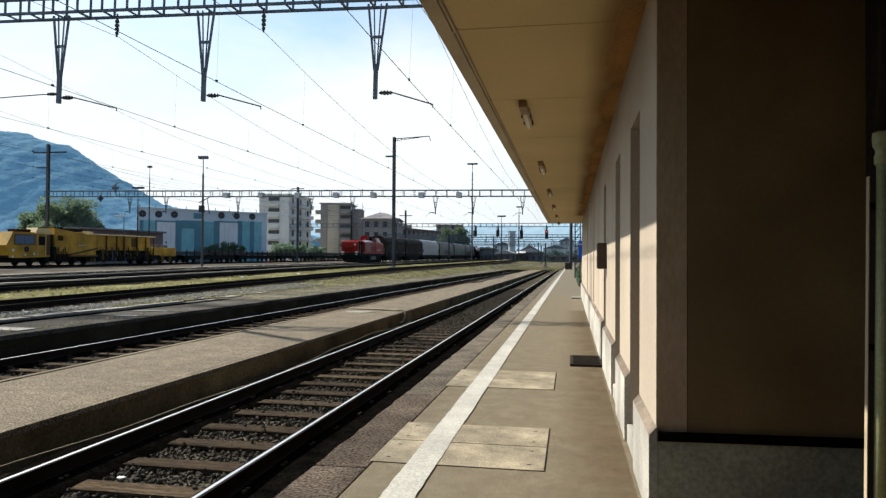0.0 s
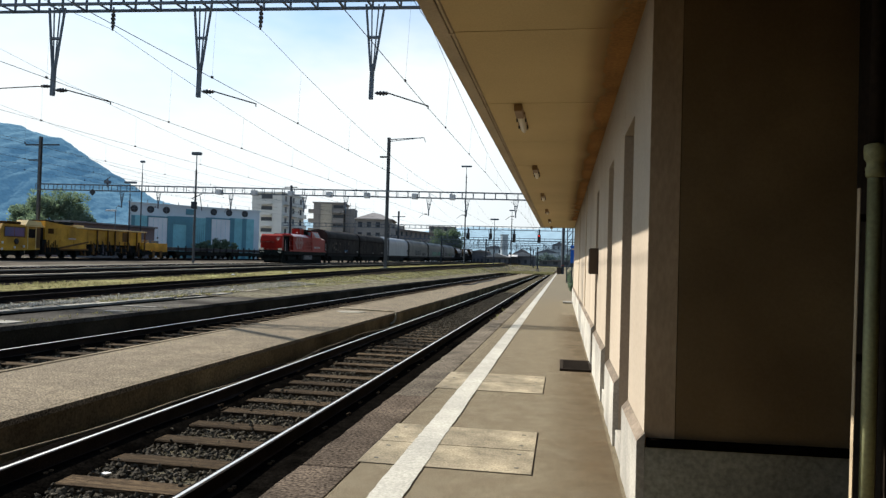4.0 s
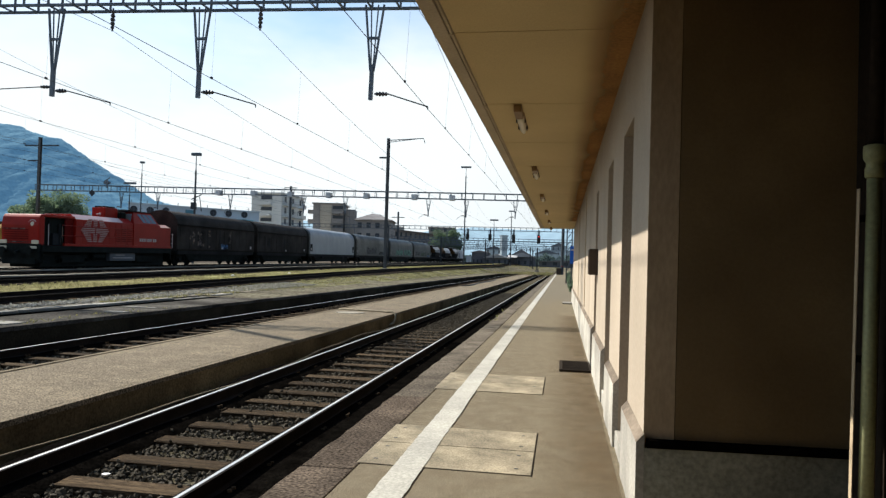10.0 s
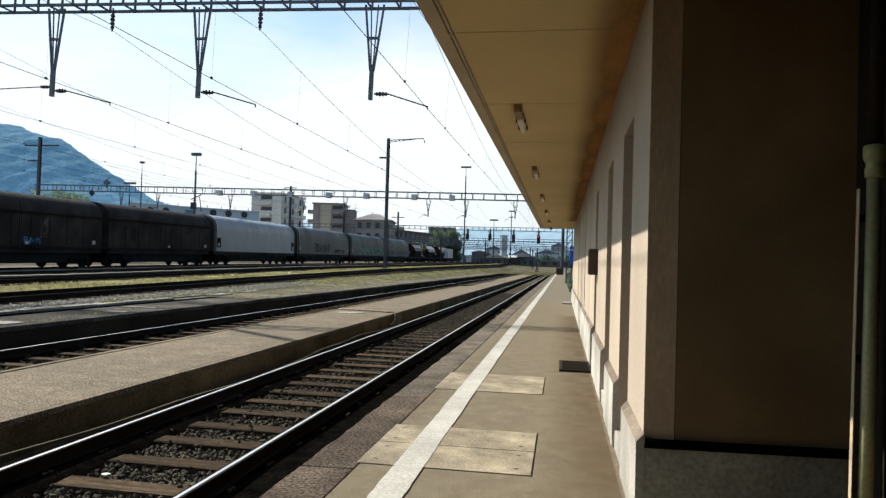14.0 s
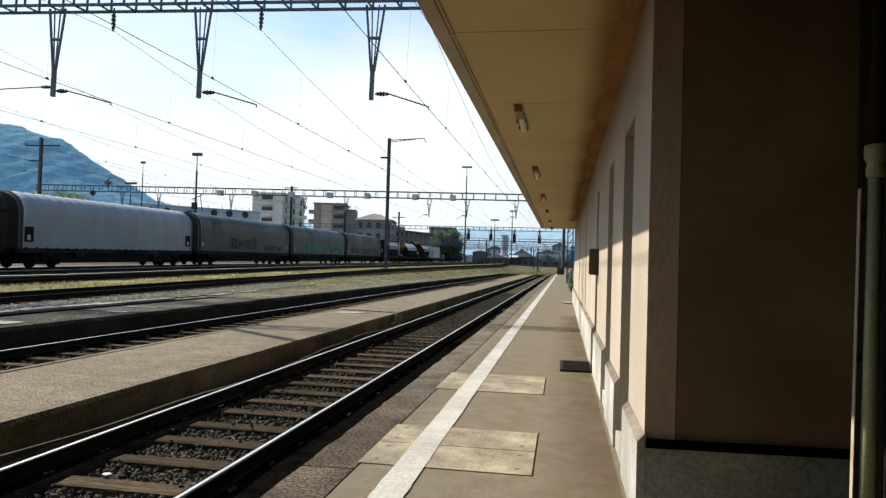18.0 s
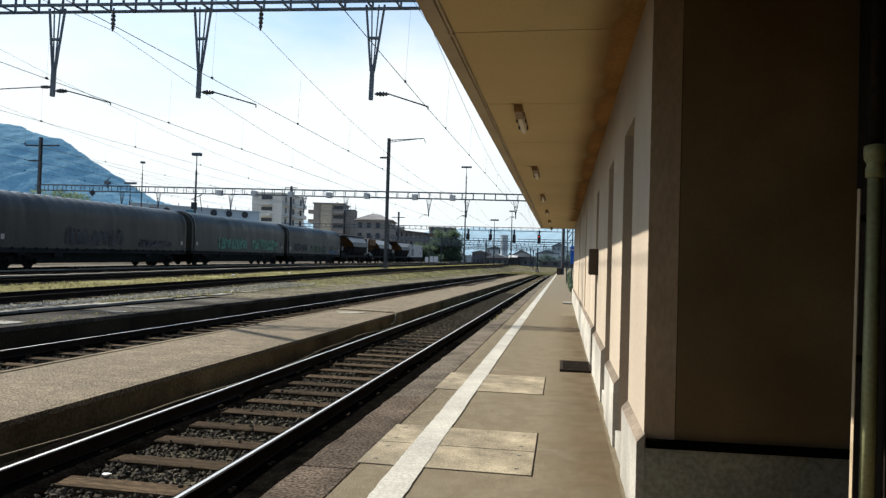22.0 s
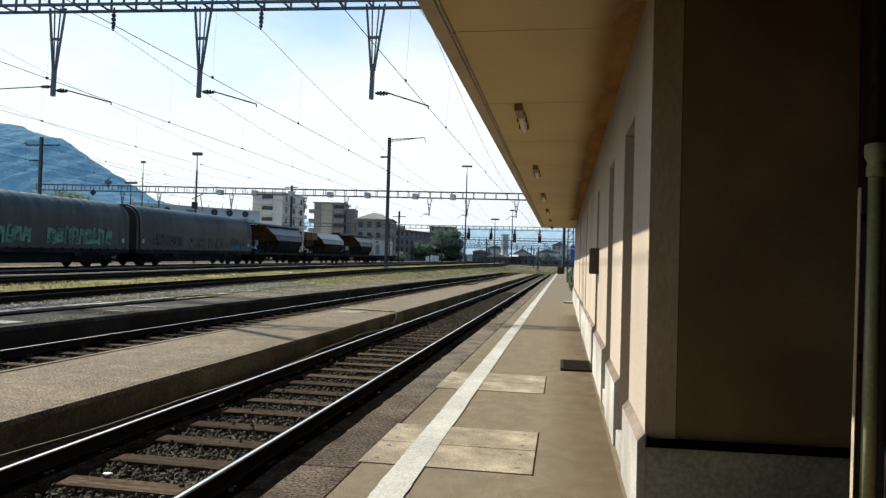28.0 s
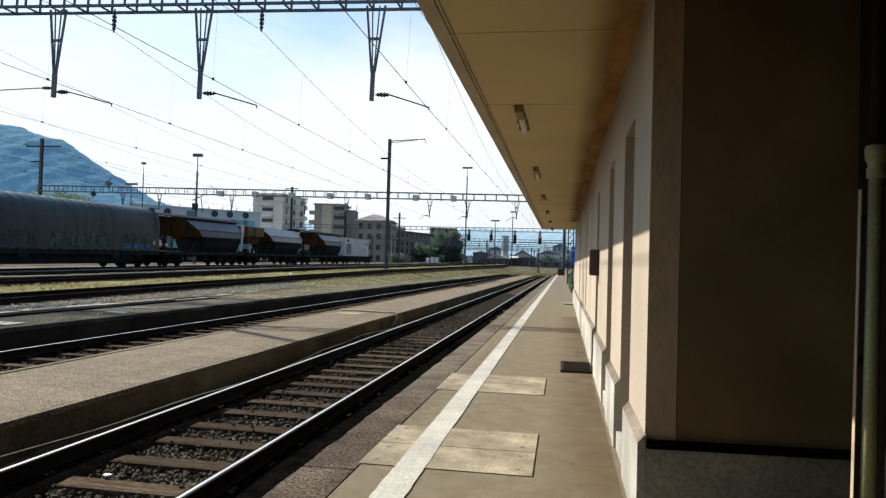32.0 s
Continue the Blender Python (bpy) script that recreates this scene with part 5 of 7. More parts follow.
    for a in range(4):
        b = (a + 1) % 4
        bm.faces.new((lo[a], lo[b], hi[b], hi[a]))
    bm.faces.new(hi)
    bm.faces.new(list(reversed(lo)))
    bmesh.ops.recalc_face_normals(bm, faces=bm.faces)
    upper = part("cab_upper", bm, M_LOCO, v, "red cab top leaning inwards")
    def side_pane(a0, b0, a1, b1):
        """A pane on the sloped side: u at its foot and at its head."""
        bm = bmesh.new()
        f = lambda u, z, d: bm.verts.new((1.39 - 0.23 * (z - 3.06) / 0.84 + d, Y(u), z))
        vs = [f(u, z, d) for d in (-0.01, 0.012) for u, z in ((a0, 3.17), (b0, 3.17), (b1, 3.78), (a1, 3.78))]
        for q in ((4, 5, 6, 7), (3, 2, 1, 0), (0, 1, 5, 4), (1, 2, 6, 5), (2, 3, 7, 6), (3, 0, 4, 7)):
            bm.faces.new([vs[k] for k in q])
        bmesh.ops.recalc_face_normals(bm, faces=bm.faces)
        return bm
    for a, b in ((-3.95, -3.52), (-3.44, -2.88), (-2.80, -2.26)):
        part("cab_window", side_pane(a, b, a - 0.62, b - 0.62), M_CABGLASS, upper, "bluish cab window")
    for sx in (-0.62, 0.62):
        bm = bmesh.new()
        bar(bm, (sx, Y(-5.14), 3.16), (sx, Y(-4.98), 3.76), 0.95, 0.03)
        part("windscreen", bm, M_PALEGLASS, upper, "pale reflecting windscreen")
    part("cab_roof", boxes([(-1.24, 1.24, Y(-5.25), Y(-2.6), 3.905, 3.98)], 0.03), M_HOPPERDARK, v, "dark grey cab roof")
    part("roof_box", boxes([(-0.7, 0.2, Y(-4.5), Y(-3.6), 3.98, 4.10)], 0.03), M_UNDER, v)
    part("rear_hood", hood(bmesh.new(), Y(-1.8), Y(-0.2), 1.30, 1.38, 2.90, 0.85, 3.16), M_LOCO, v)
    part("hood_shoulder", slope_strip(Y(-1.76), Y(-0.25), 1.30, 2.90, 0.85, 3.16), M_LOCOPALE, v, "hood shoulder with the sky glare in its pale colour")
    for a in (-13.62, -12.45):
        part("handrail", rod(bmesh.new(), (1.42, Y(a), 1.38), (1.42, Y(a), 2.62), 0.024, 6), M_LOGO if a < -13 else M_WORN, v)
    for z in (2.62, 2.0):
        part("handrail", rod(bmesh.new(), (1.44, Y(-12.45), z), (1.44, Y(-5.2), z), 0.02, 6), M_LOCO, v)
    for z in (1.75, 2.1, 2.45):
        part("rear_rail", rod(bmesh.new(), (1.36, Y(-0.18), z), (1.36, Y(0.02), z), 0.035, 6), M_LOGO, v, "pale rear handrail")
    part("rear_rail", rod(bmesh.new(), (1.36, Y(-0.02), 1.4), (1.36, Y(-0.02), 2.5), 0.028, 6), M_LOGO, v, "pale rear handrail")
    tank = part("fuel_tank", boxes([(-1.3, 1.3, Y(-7.6), Y(-4.75), 0.42, 0.98)], 0.08), M_GREYMETAL, v, "grey fuel tank")
    part("tank_rib", boxes([(1.3, 1.33, Y(-7.3), Y(-5.1), 0.60, 0.66), (1.3, 1.33, Y(-7.0), Y(-6.0), 0.80, 0.85)]), M_LOGO, tank, "pale lettering bars on the tank")
    part("air_tank", rod(bmesh.new(), (1.1, Y(-9.3), 0.72), (1.1, Y(-8.1), 0.72), 0.2, 14), M_UNDER, v, "black air tank")
    part("step", boxes([(1.15, 1.42, -h + 0.3, -h + 0.8, 0.35, 0.42), (1.15, 1.42, -h + 0.3, -h + 0.8, 0.75, 0.82), (1.36, 1.42, -h + 0.3, -h + 0.34, 0.35, 1.1)]), M_UNDER, v)
    part("belly", boxes([(-1.0, 1.0, -h + 0.6, h - 0.6, 0.06, 0.97), (-1.20, 1.20, -h + 2.0, -h + 4.6, 0.34, 0.80), (-1.20, 1.20, h - 4.6, h - 2.0, 0.34, 0.80), (-1.1, 1.1, -h + 0.1, -h + 0.5, 0.25, 0.9)], 0.03), M_UNDER, v, "black underside between the bogies")
    buffers(v, -h + 0.1, h - 0.1)
    bogie(v, -h + 3.3, 2.3)
    bogie(v, h - 3.3, 2.3)
    return v


BROWN_FIRST = 5


def brown_wagon(u0, u1, seed):
    v, h = vehicle("sliding_wall_wagon", "dark brown sliding-wall freight wagon, sooty and streaked", "freight wagon", u0, u1, "brown wagons")
    body = hull(arch(1.42, 1.22, 3.28, 4.40, 10, 2.2), [-h + 0.35, h - 0.35], "body", M_BROWN, v)
    n = 9
    for k in range(n):
        a, b = -h + 0.75 + (2 * h - 1.5) * k / n, -h + 0.75 + (2 * h - 1.5) * (k + 1) / n
        part("wall_panel", boxes([(1.425, 1.445, a + 0.06, b - 0.06, 1.40, 3.14)], 0.008), M_BROWN, v)
    part("door_rail", boxes([(1.42, 1.50, -h + 0.4, h - 0.4, 3.18, 3.29), (1.42, 1.50, -h + 0.4, h - 0.4, 1.20, 1.32)]), M_RUST, v)
    for k in range(12):
        y = -h + 0.6 + (2 * h - 1.2) * k / 11
        hull([(p * 1.012, q * 1.006) for p, q in arch(1.42, 3.28, 3.29, 4.40, 10, 2.2)][2:-2], [y - 0.03, y + 0.03], "roof_rib", M_BROWNROOF, v, caps=False)
    rnd = random.Random(seed)
    for k in range(3):
        y = -h + 1.2 + rnd.uniform(0, 1) * 4
        patch(v, 1.447, y, y + 0.5, 1.8, 2.9, M_HOPPERDARK if k == 0 else M_RUST, seed + k, "chalky streaks", 2)
    if seed == BROWN_FIRST:
        for a, b, lo, hi in ((2.2, 3.1, 1.5, 3.0), (3.6, 4.7, 1.45, 3.05), (5.3, 5.7, 2.4, 3.0), (5.4, 5.7, 1.5, 2.0), (9.0, 9.6, 1.7, 3.0)):
            patch(v, 1.4475, -h + a, -h + b, lo, hi, M_WORN, int(a * 10), "pale worn patch", 3)
        patch(v, 1.4475, -h + 7.7, -h + 9.0, 1.45, 1.85, M_BLUEPAINT, 91, "small blue spray paint", 4)
    for a in (-0.05, 0.05):
        part("door_post", boxes([(1.425, 1.475, a * 1.4 - 0.05, a * 1.4 + 0.05, 1.3, 3.1)], 0.01), M_BROWNROOF, v)
    # the gap where the two sliding halves meet, carried over the roof
    hull([(p * 1.004, q * 1.003) for p, q in arch(1.42, 1.24, 3.28, 4.40, 10, 2.2)], [-0.045, 0.045], "centre_seam", M_UNDER, v, "black gap between the sliding halves", caps=False)
    part("upper_band", boxes([(1.424, 1.436, -h + 0.6, h - 0.6, 3.32, 3.36)]), M_BROWNROOF, v)
    part("placard", boxes([(1.446, 1.452, 0.35, 0.62, 1.42, 1.58)]), M_LOGO, v, "small white placard")
    part("placard", boxes([(1.446, 1.452, h - 1.3, h - 1.0, 1.5, 1.75)]), M_LOGO, v, "small white placard")
    underframe(v, h)
    buffers(v, -h + 0.32, h - 0.32)
    bogie(v, -h + 2.2)
    bogie(v, h - 2.2)
    return v


def tarp_wagon(u0, u1, mat, label, seed, marks=()):
    v, h = vehicle("tarpaulin_wagon", label, "freight wagon", u0, u1, "tarpaulin wagons")
    n = 21
    ys = []
    for k in range(n):
        ys += [-h + 0.75 + (2 * h - 1.5) * k / n, -h + 0.75 + (2 * h - 1.5) * (k + 0.5) / n]
    ys.append(h - 0.75)
    hull(arch(1.44, 1.20, 3.12, 4.44, 12, 2.25), ys, "tarpaulin", mat, v, sway=0.075, seed=seed)
    for s in (-1, 1):
        hull(arch(1.40, 1.15, 3.12, 4.36, 12, 2.25), sorted([s * (h - 0.74), s * (h - 0.42)]), "end_wall", M_TARP, v, "sooty steel end wall")
        bm = boxes([(1.446, 1.462, min(s * (h - 1.55), s * (h - 0.85)), max(s * (h - 1.55), s * (h - 0.85)), 1.55, 2.42)])
        part("plate_frame", bm, M_UNDER if seed == 1 else mat, v, "black data plate" if seed == 1 else "")
        part("plate", boxes([(1.463, 1.468, min(s * (h - 1.3), s * (h - 1.05)), max(s * (h - 1.3), s * (h - 1.05)), 1.66, 1.95)]), M_LOGO, v, "small white notice")
    for k in range(22):
        y = -h + 1.0 + (2 * h - 2.0) * k / 21
        part("lashing", boxes([(1.445, 1.475, y - 0.06, y + 0.06, 1.12, 1.26)]), M_UNDER, v)
    underframe(v, h)
    for s in (-1, 1):
        part("bolster", boxes([(-1.3, 1.3, s * (h - 3.0) - 0.5, s * (h - 3.0) + 0.5, 0.78, 0.96)]), M_HOPPERDARK, v)
        part("winch_box", boxes([(1.3, 1.42, s * (h - 5.6) - 0.35, s * (h - 5.6) + 0.35, 0.72, 1.0)]), M_HOPPERDARK, v)
    for y0, y1, z0, z1, m, lab in marks:
        patch(v, 1.462, y0 - (u0 + u1) / 2, y1 - (u0 + u1) / 2, z0, z1, m, int(y0 * 10), lab)
    buffers(v, -h + 0.42, h - 0.42)
    bogie(v, -h + 3.0)
    bogie(v, h - 3.0)
    return v


def hopper_wagon(u0, u1, yt, ye, lid):
    """A covered hopper: with a long lid and dark ends, or without one and with ochre end boxes."""
    v, h = vehicle("hopper_wagon", "grey covered hopper wagon with ochre ends" + (" under a thin roof lid" if lid else " and an open top"), "freight wagon", u0, u1, "hopper wagons")
    shell = M_HOPPER if lid else M_HOPPERPALE
    yb = yt + (1.9 if lid else 2.5)
    # shell: sloped shoulder over an upright side, raked towards the front end
    outline = [(0.78, 3.84), (1.44, 3.02), (1.45, 2.45), (-1.45, 2.45), (-1.44, 3.02), (-0.78, 3.84)]
    rake = lambda z: yt + (yb - yt) * (3.84 - z) / 1.55
    bm = bmesh.new()
    front = [bm.verts.new((x, rake(z), z)) for x, z in outline]
    rear = [bm.verts.new((x, ye + (3.84 - z) * (-0.1 if lid else 0.0) - (0.75 if not lid and z > 3.5 else 0.0), z)) for x, z in outline]
    n = len(outline)
    for a in range(n):
        b = (a + 1) % n
        bm.faces.new((front[a], front[b], rear[b], rear[a]))
    bm.faces.new(front)
    bm.faces.new(list(reversed(rear)))
    bmesh.ops.recalc_face_normals(bm, faces=bm.faces)
    upper = part("upper_shell", bm, shell, v, "grey steel shell")
    for z, x in ((3.02, 1.445), (2.46, 1.455)):
        part("shell_seam", boxes([(x, x + 0.025, rake(z) + 0.05, ye - 0.1, z - 0.03, z + 0.03)]), M_HOPPERDARK, upper)
    hull([(1.40, 2.45), (1.30, 1.9), (0.95, 1.25), (0.6, 0.85), (-0.6, 0.85), (-0.95, 1.25), (-1.30, 1.9), (-1.40, 2.45)], [yb + 0.3, ye - 0.3], "lower_hopper", M_HOPPERDARK, v)
    # ochre plate on the raked end, in a dark frame
    bm = bmesh.new()
    vs = [bm.verts.new((x, rake(z) + d, z)) for d in (-0.07, -0.012) for x, z in ((1.40, 2.42), (1.40, 3.02), (0.76, 3.80), (-0.76, 3.80), (-1.40, 3.02), (-1.40, 2.42))]
    bm.faces.new(vs[:6])
    bm.faces.new(list(reversed(vs[6:])))
    for a in range(6):
        b = (a + 1) % 6
        bm.faces.new((vs[a], vs[b], vs[b + 6], vs[a + 6]))
    bmesh.ops.recalc_face_normals(bm, faces=bm.faces)
    part("end_slope", bm, M_OCHRE, v, "ochre yellow end slope")
    for x in (-1.1, 1.1):
        part("end_strut", bar(bmesh.new(), (x, yb - 0.2, 2.4), (x, yb - 1.6, 1.25), 0.10), M_HOPPERDARK, v)
        part("end_post", bar(bmesh.new(), (x, yt - 0.1, 3.7), (x, yt - 0.1, 1.25), 0.09), M_HOPPERDARK, v)
    if lid:
        bm = bmesh.new()
        extrude(bm, [(0.85, 4.02), (0.45, 4.20), (-0.45, 4.20), (-0.85, 4.02), (-0.85, 3.90), (0.85, 3.90)], "y", -h + 0.15, h - 0.2)
        bmesh.ops.recalc_face_normals(bm, faces=bm.faces)
        part("roof_lid", bm, M_HOPPERDARK, v, "thin dark roof lid")
        # white strips paint the light on the rim of the lid
        part("lid_edge", boxes([(0.85, 0.87, -h + 0.15, -5.2, 3.90, 3.95), (0.85, 0.87, ye + 0.2, h - 0.2, 3.90, 3.95)]), M_CONTAINER, v, "pale strip for the lit lid edge")
        bm = bmesh.new()
        for x in (-1.2, 1.2):
            bar(bm, (x, -h + 0.6, 1.25), (x, -h + 0.6, 3.9), 0.10)
            bar(bm, (x, -5.6, 1.25), (x, -5.6, 3.9), 0.08)
        for z in (2.1, 2.9, 3.5):
            bar(bm, (-1.2, -h + 0.6, z), (1.2, -h + 0.6, z), 0.08)
            bar(bm, (1.2, -h + 0.6, z), (1.2, -5.6, z), 0.06)
        part("end_frame", bm, M_RUST, v, "rusty end frame under the lid")
        # shade under the lid is painted as darker ochre
        part("end_panel", boxes([(-0.9, 1.15, yt - 1.3, yt - 1.2, 2.2, 3.88)], 0.02), M_OCHREDARK, v, "shaded ochre end panel")
        part("brake_box", boxes([(0.85, 1.30, -h + 0.65, -5.8, 1.80, 2.38)], 0.05), M_HOPPER, v, "grey equipment box")
        # pale gusset at the tail
        bm = bmesh.new()
        extrude(bm, [(ye - 0.02, 3.80), (ye + 0.62, 3.85), (ye + 0.58, 3.3), (ye + 0.25, 1.35), (ye + 0.05, 1.35)], "x", 1.28, 1.34)
        bmesh.ops.recalc_face_normals(bm, faces=bm.faces)
        part("tail_gusset", bm, M_CONTAINER, v, "pale grey tail gusset")
    else:
        part("end_box", boxes([(-1.30, 1.30, -h + 0.35, yt + 0.05, 2.85, 3.78)], 0.05), M_OCHRE, v, "ochre yellow end box")
        part("end_box_rib", boxes([(1.301, 1.33, -5.55, -5.45, 2.4, 3.78), (1.301, 1.33, -h + 0.35, -h + 0.45, 1.3, 3.78)]), M_OCHREDARK, v)
        # shade below the end box is painted as darker ochre
        part("end_panel", boxes([(-1.2, 1.2, -h + 0.5, -4.2, 2.1, 2.82)], 0.02), M_OCHREDARK, v, "shaded ochre end panel")
        part("tail_frame", boxes([(-1.2, -1.1, ye + 0.2, ye + 0.3, 1.25, 3.6), (1.1, 1.2, ye + 0.2, ye + 0.3, 1.25, 3.6), (-1.1, 1.1, ye + 0.2, ye + 0.3, 3.0, 3.1)]), M_RUST, v)
    rnd = random.Random(int(u0))
    for k in range(5):
        y = -h + 0.6 + 0.5 * k
        part("platform_gear", boxes([(0.7, 1.25, y, y + rnd.uniform(0.2, 0.4), 1.25, rnd.uniform(1.4, 1.75))], 0.04), (M_CONTAINER if not lid and k % 2 else M_HOPPERDARK), v)
    for k in range(6):
        y = yb + 0.5 + (ye - yb - 1.0) * k / 5
        part("rib", bar(bmesh.new(), (1.42, y, 2.4), (0.98, y, 1.2), 0.07), M_HOPPERDARK, v)
    for k in range(3):
        y = yb + 1.0 + (ye - yb - 2.0) * k / 2
        part("chute", boxes([(0.55, 1.15, y - 0.45, y + 0.45, 0.40, 0.95)], 0.05), M_UNDER, v)
    underframe(v, h, 0.95, 1.2, False)
    buffers(v, -h + 0.3, h - 0.3)
    bogie(v, -h + 2.3)
    bogie(v, h - 2.3)
    return v


def container_wagon(u0, u1):
    v, h = vehicle("container_wagon", "flat wagon carrying a white container", "freight wagon", u0, u1)
    underframe(v, h, 0.95, 1.18)
    buffers(v, -h + 0.3, h - 0.3)
    bogie(v, -h + 2.2)
    bogie(v, h - 2.2)
    c = part("container", boxes([(-1.25, 1.25, -h + 0.3, h - 3.2, 1.2, 3.70)], 0.04), M_CONTAINER, v, "white steel container")
    part("door", boxes([(1.252, 1.27, -h + 1.0, -h + 3.4, 1.4, 2.9)], 0.01), M_HOPPER, c, "grey side door")
    part("vent", boxes([(1.252, 1.275, -h + 1.4, -h + 2.2, 3.2, 3.55), (1.252, 1.275, h - 4.6, h - 4.0, 2.9, 3.2)], 0.01), M_HOPPERDARK, c)
    part("label_bar", boxes([(1.252, 1.262, h - 5.4, h - 5.0, 1.8, 2.3)]), M_UNDER, c)
    return v


locomotive()
brown_wagon(0.15, 15.05, 5)
brown_wagon(15.1, 29.6, 9)
tarp_wagon(29.65, 49.3, M_TARPWHITE, "bogie wagon under a clean white tarpaulin", 1)
tarp_wagon(49.35, 70.0, M_TARP, "bogie wagon under a dirty grey tarpaulin", 2, ((55.4, 61.2, 1.45, 2.6, M_VIOLET, "faded violet spray paint"), (63.0, 67.4, 1.4, 2.0, M_VIOLET, "faded violet spray paint")))
tarp_wagon(70.05, 90.4, M_TARPB, "bogie wagon under a blue-grey tarpaulin with teal spray paint", 3, ((75.0, 80.6, 1.4, 2.55, M_TEAL, "pale teal spray paint"), (82.0, 87.9, 1.4, 2.6, M_TEAL, "pale teal spray paint")))
tarp_wagon(90.45, 110.1, M_TARPC, "bogie wagon under a ribbed dark teal-grey tarpaulin", 4, ((92.9, 97.0, 1.5, 2.4, M_VIOLET, "faded violet spray paint"), (98.2, 103.8, 1.4, 2.3, M_GREENPAINT, "dull green spray paint"), (105.1, 108.3, 1.75, 2.35, M_GREENPAINT, "dull green spray paint"), (105.1, 108.3, 1.35, 1.75, M_BLUEPAINT, "blue spray paint")))
hopper_wagon(110.15, 124.4, -2.9, 6.2, True)
hopper_wagon(124.45, 139.55, -3.3, 7.0, False)
hopper_wagon(139.6, 155.6, -1.9, 6.6, True)
container_wagon(155.65, 171.4)


# ---- parked machines ----
M_YELLOW = material("machine_yellow", (0.56, 0.305, 0.028), 0.55, var=0.22, scale=1.0, fine=20, bump=0.1, stain=0.4)
M_CREAM = material("cream_roof", (0.62, 0.48, 0.22), 0.6, var=0.1, scale=1.0, fine=20, bump=0.1)


def tamping_machine():
    z = 0.08
    m = thing("tamping_machine", "yellow track tamping machine with a cream roof", "rail machine", pose(YELLOW_X, 0, z, 0.458))
    part("frame", boxes([(-1.2, 1.2, 55.6, 79.5, 0.75, 1.15)], 0.03), M_UNDER, m)
    # driving cab: raked nose, long side windows
    bm = bmesh.new()
    extrude(bm, [(55.7, 0.75), (55.2, 1.9), (56.0, 3.15), (60.6, 3.15), (60.6, 0.85), (57.5, 0.75)], "x", -1.35, 1.35)
    cab = part("cab", bm, M_YELLOW, m)
    for a, b in ((56.25, 57.3), (57.36, 58.55)):
        part("cab_window", boxes([(1.351, 1.365, a, b, 2.05, 2.85)], 0.01), M_CABGLASS, cab, "bluish cab window")
    part("window_band", boxes([(1.351, 1.357, 56.1, 58.7, 1.96, 2.94)]), M_OCHRE, cab)
    part("side_window", boxes([(1.351, 1.366, 59.1, 59.95, 1.95, 2.8)], 0.01), M_RUST, cab, "brown tinted side window")
    part("cab_door", boxes([(1.351, 1.372, 60.05, 60.6, 1.0, 2.9)], 0.01), M_OCHRE, cab)
    part("horn_box", lathe(bmesh.new(), [(0.27, 0), (0.27, 0.06), (0.18, 0.09)], 14, Matrix.Translation((1.35, 57.6, 1.58)) @ Matrix.Rotation(math.pi / 2, 4, "Y")), M_DARK, cab, "round dark horn")
    for y, zz in ((55.95, 1.45), (57.4, 1.02), (58.5, 1.12), (55.9, 0.86)):
        part("headlight", lathe(bmesh.new(), [(0.11, 0), (0.12, 0.06), (0.07, 0.09)], 12, Matrix.Translation((1.35, y, zz)) @ Matrix.Rotation(math.pi / 2, 4, "Y")), M_CONTAINER, m, "round headlight")
    bm = bmesh.new()
    extrude(bm, [(58.8, 3.16), (59.1, 3.62), (60.7, 3.55), (61.0, 3.16)], "x", 0.1, 1.3)
    part("cab_roof", bm, M_CREAM, m, "cream raised cab roof")
    part("visor", boxes([(1.0, 1.5, 58.6, 61.0, 3.02, 3.12)], 0.03), M_CREAM, m)
    part("passage", boxes([(-1.2, 1.1, 60.6, 61.3, 0.9, 3.0)]), M_RUST, m, "dark passage behind the cab")
    # engine house with a sloping roof and panel doors
    bm = bmesh.new()
    extrude(bm, [(61.3, 0.95), (61.3, 3.66), (65.7, 3.22), (67.4, 3.10), (67.4, 0.95)], "x", -1.3, 1.3)
    part("engine_house", bm, M_YELLOW, m)
    for k, (a, b, lo, hi) in enumerate(((61.5, 63.2, 1.1, 1.9), (61.5, 62.7, 2.1, 3.2), (62.8, 64.4, 2.1, 3.1), (64.5, 65.9, 2.1, 3.0), (63.4, 65.2, 1.05, 1.95), (65.4, 67.1, 1.05, 1.9))):
        part("house_door", boxes([(1.301, 1.33, a, b, lo, hi)], 0.012), M_YELLOW, m)
    # pump bay under the house, with hoses, and a slanting side beam
    part("pump_bay", boxes([(1.0, 1.315, 60.95, 63.2, 0.45, 1.85)], 0.03), M_UNDER, m, "dark pump bay")
    for k in range(9):
        y = 61.05 + 0.23 * k
        part("pump_pipe", boxes([(1.316, 1.36, y, y + 0.12, 0.55 + 0.07 * (k % 3), 1.35 + 0.16 * (k % 4))], 0.02), (M_RUST, M_OCHREDARK, M_UNDER)[k % 3], m)
    bm = bmesh.new()
    bar(bm, (1.36, 63.2, 1.05), (1.36, 67.6, 1.75), 0.16)
    bar(bm, (1.36, 63.2, 0.92), (1.36, 67.6, 0.95), 0.14)
    part("side_beam", bm, M_OCHRE, m, "ochre slanting side beam")
    part("fan_grille", boxes([(1.331, 1.345, 61.65, 62.45, 2.45, 2.95)], 0.01), M_OCHREDARK, m)
    part("roof_hatch", boxes([(-0.8, 1.1, 65.6, 67.2, 3.28, 3.48)], 0.04), M_CREAM, m, "cream roof hatch")
    part("air_box", boxes([(0.2, 1.2, 56.6, 58.3, 3.16, 3.42)], 0.06), M_OCHREDARK, m, "brown roof air box")
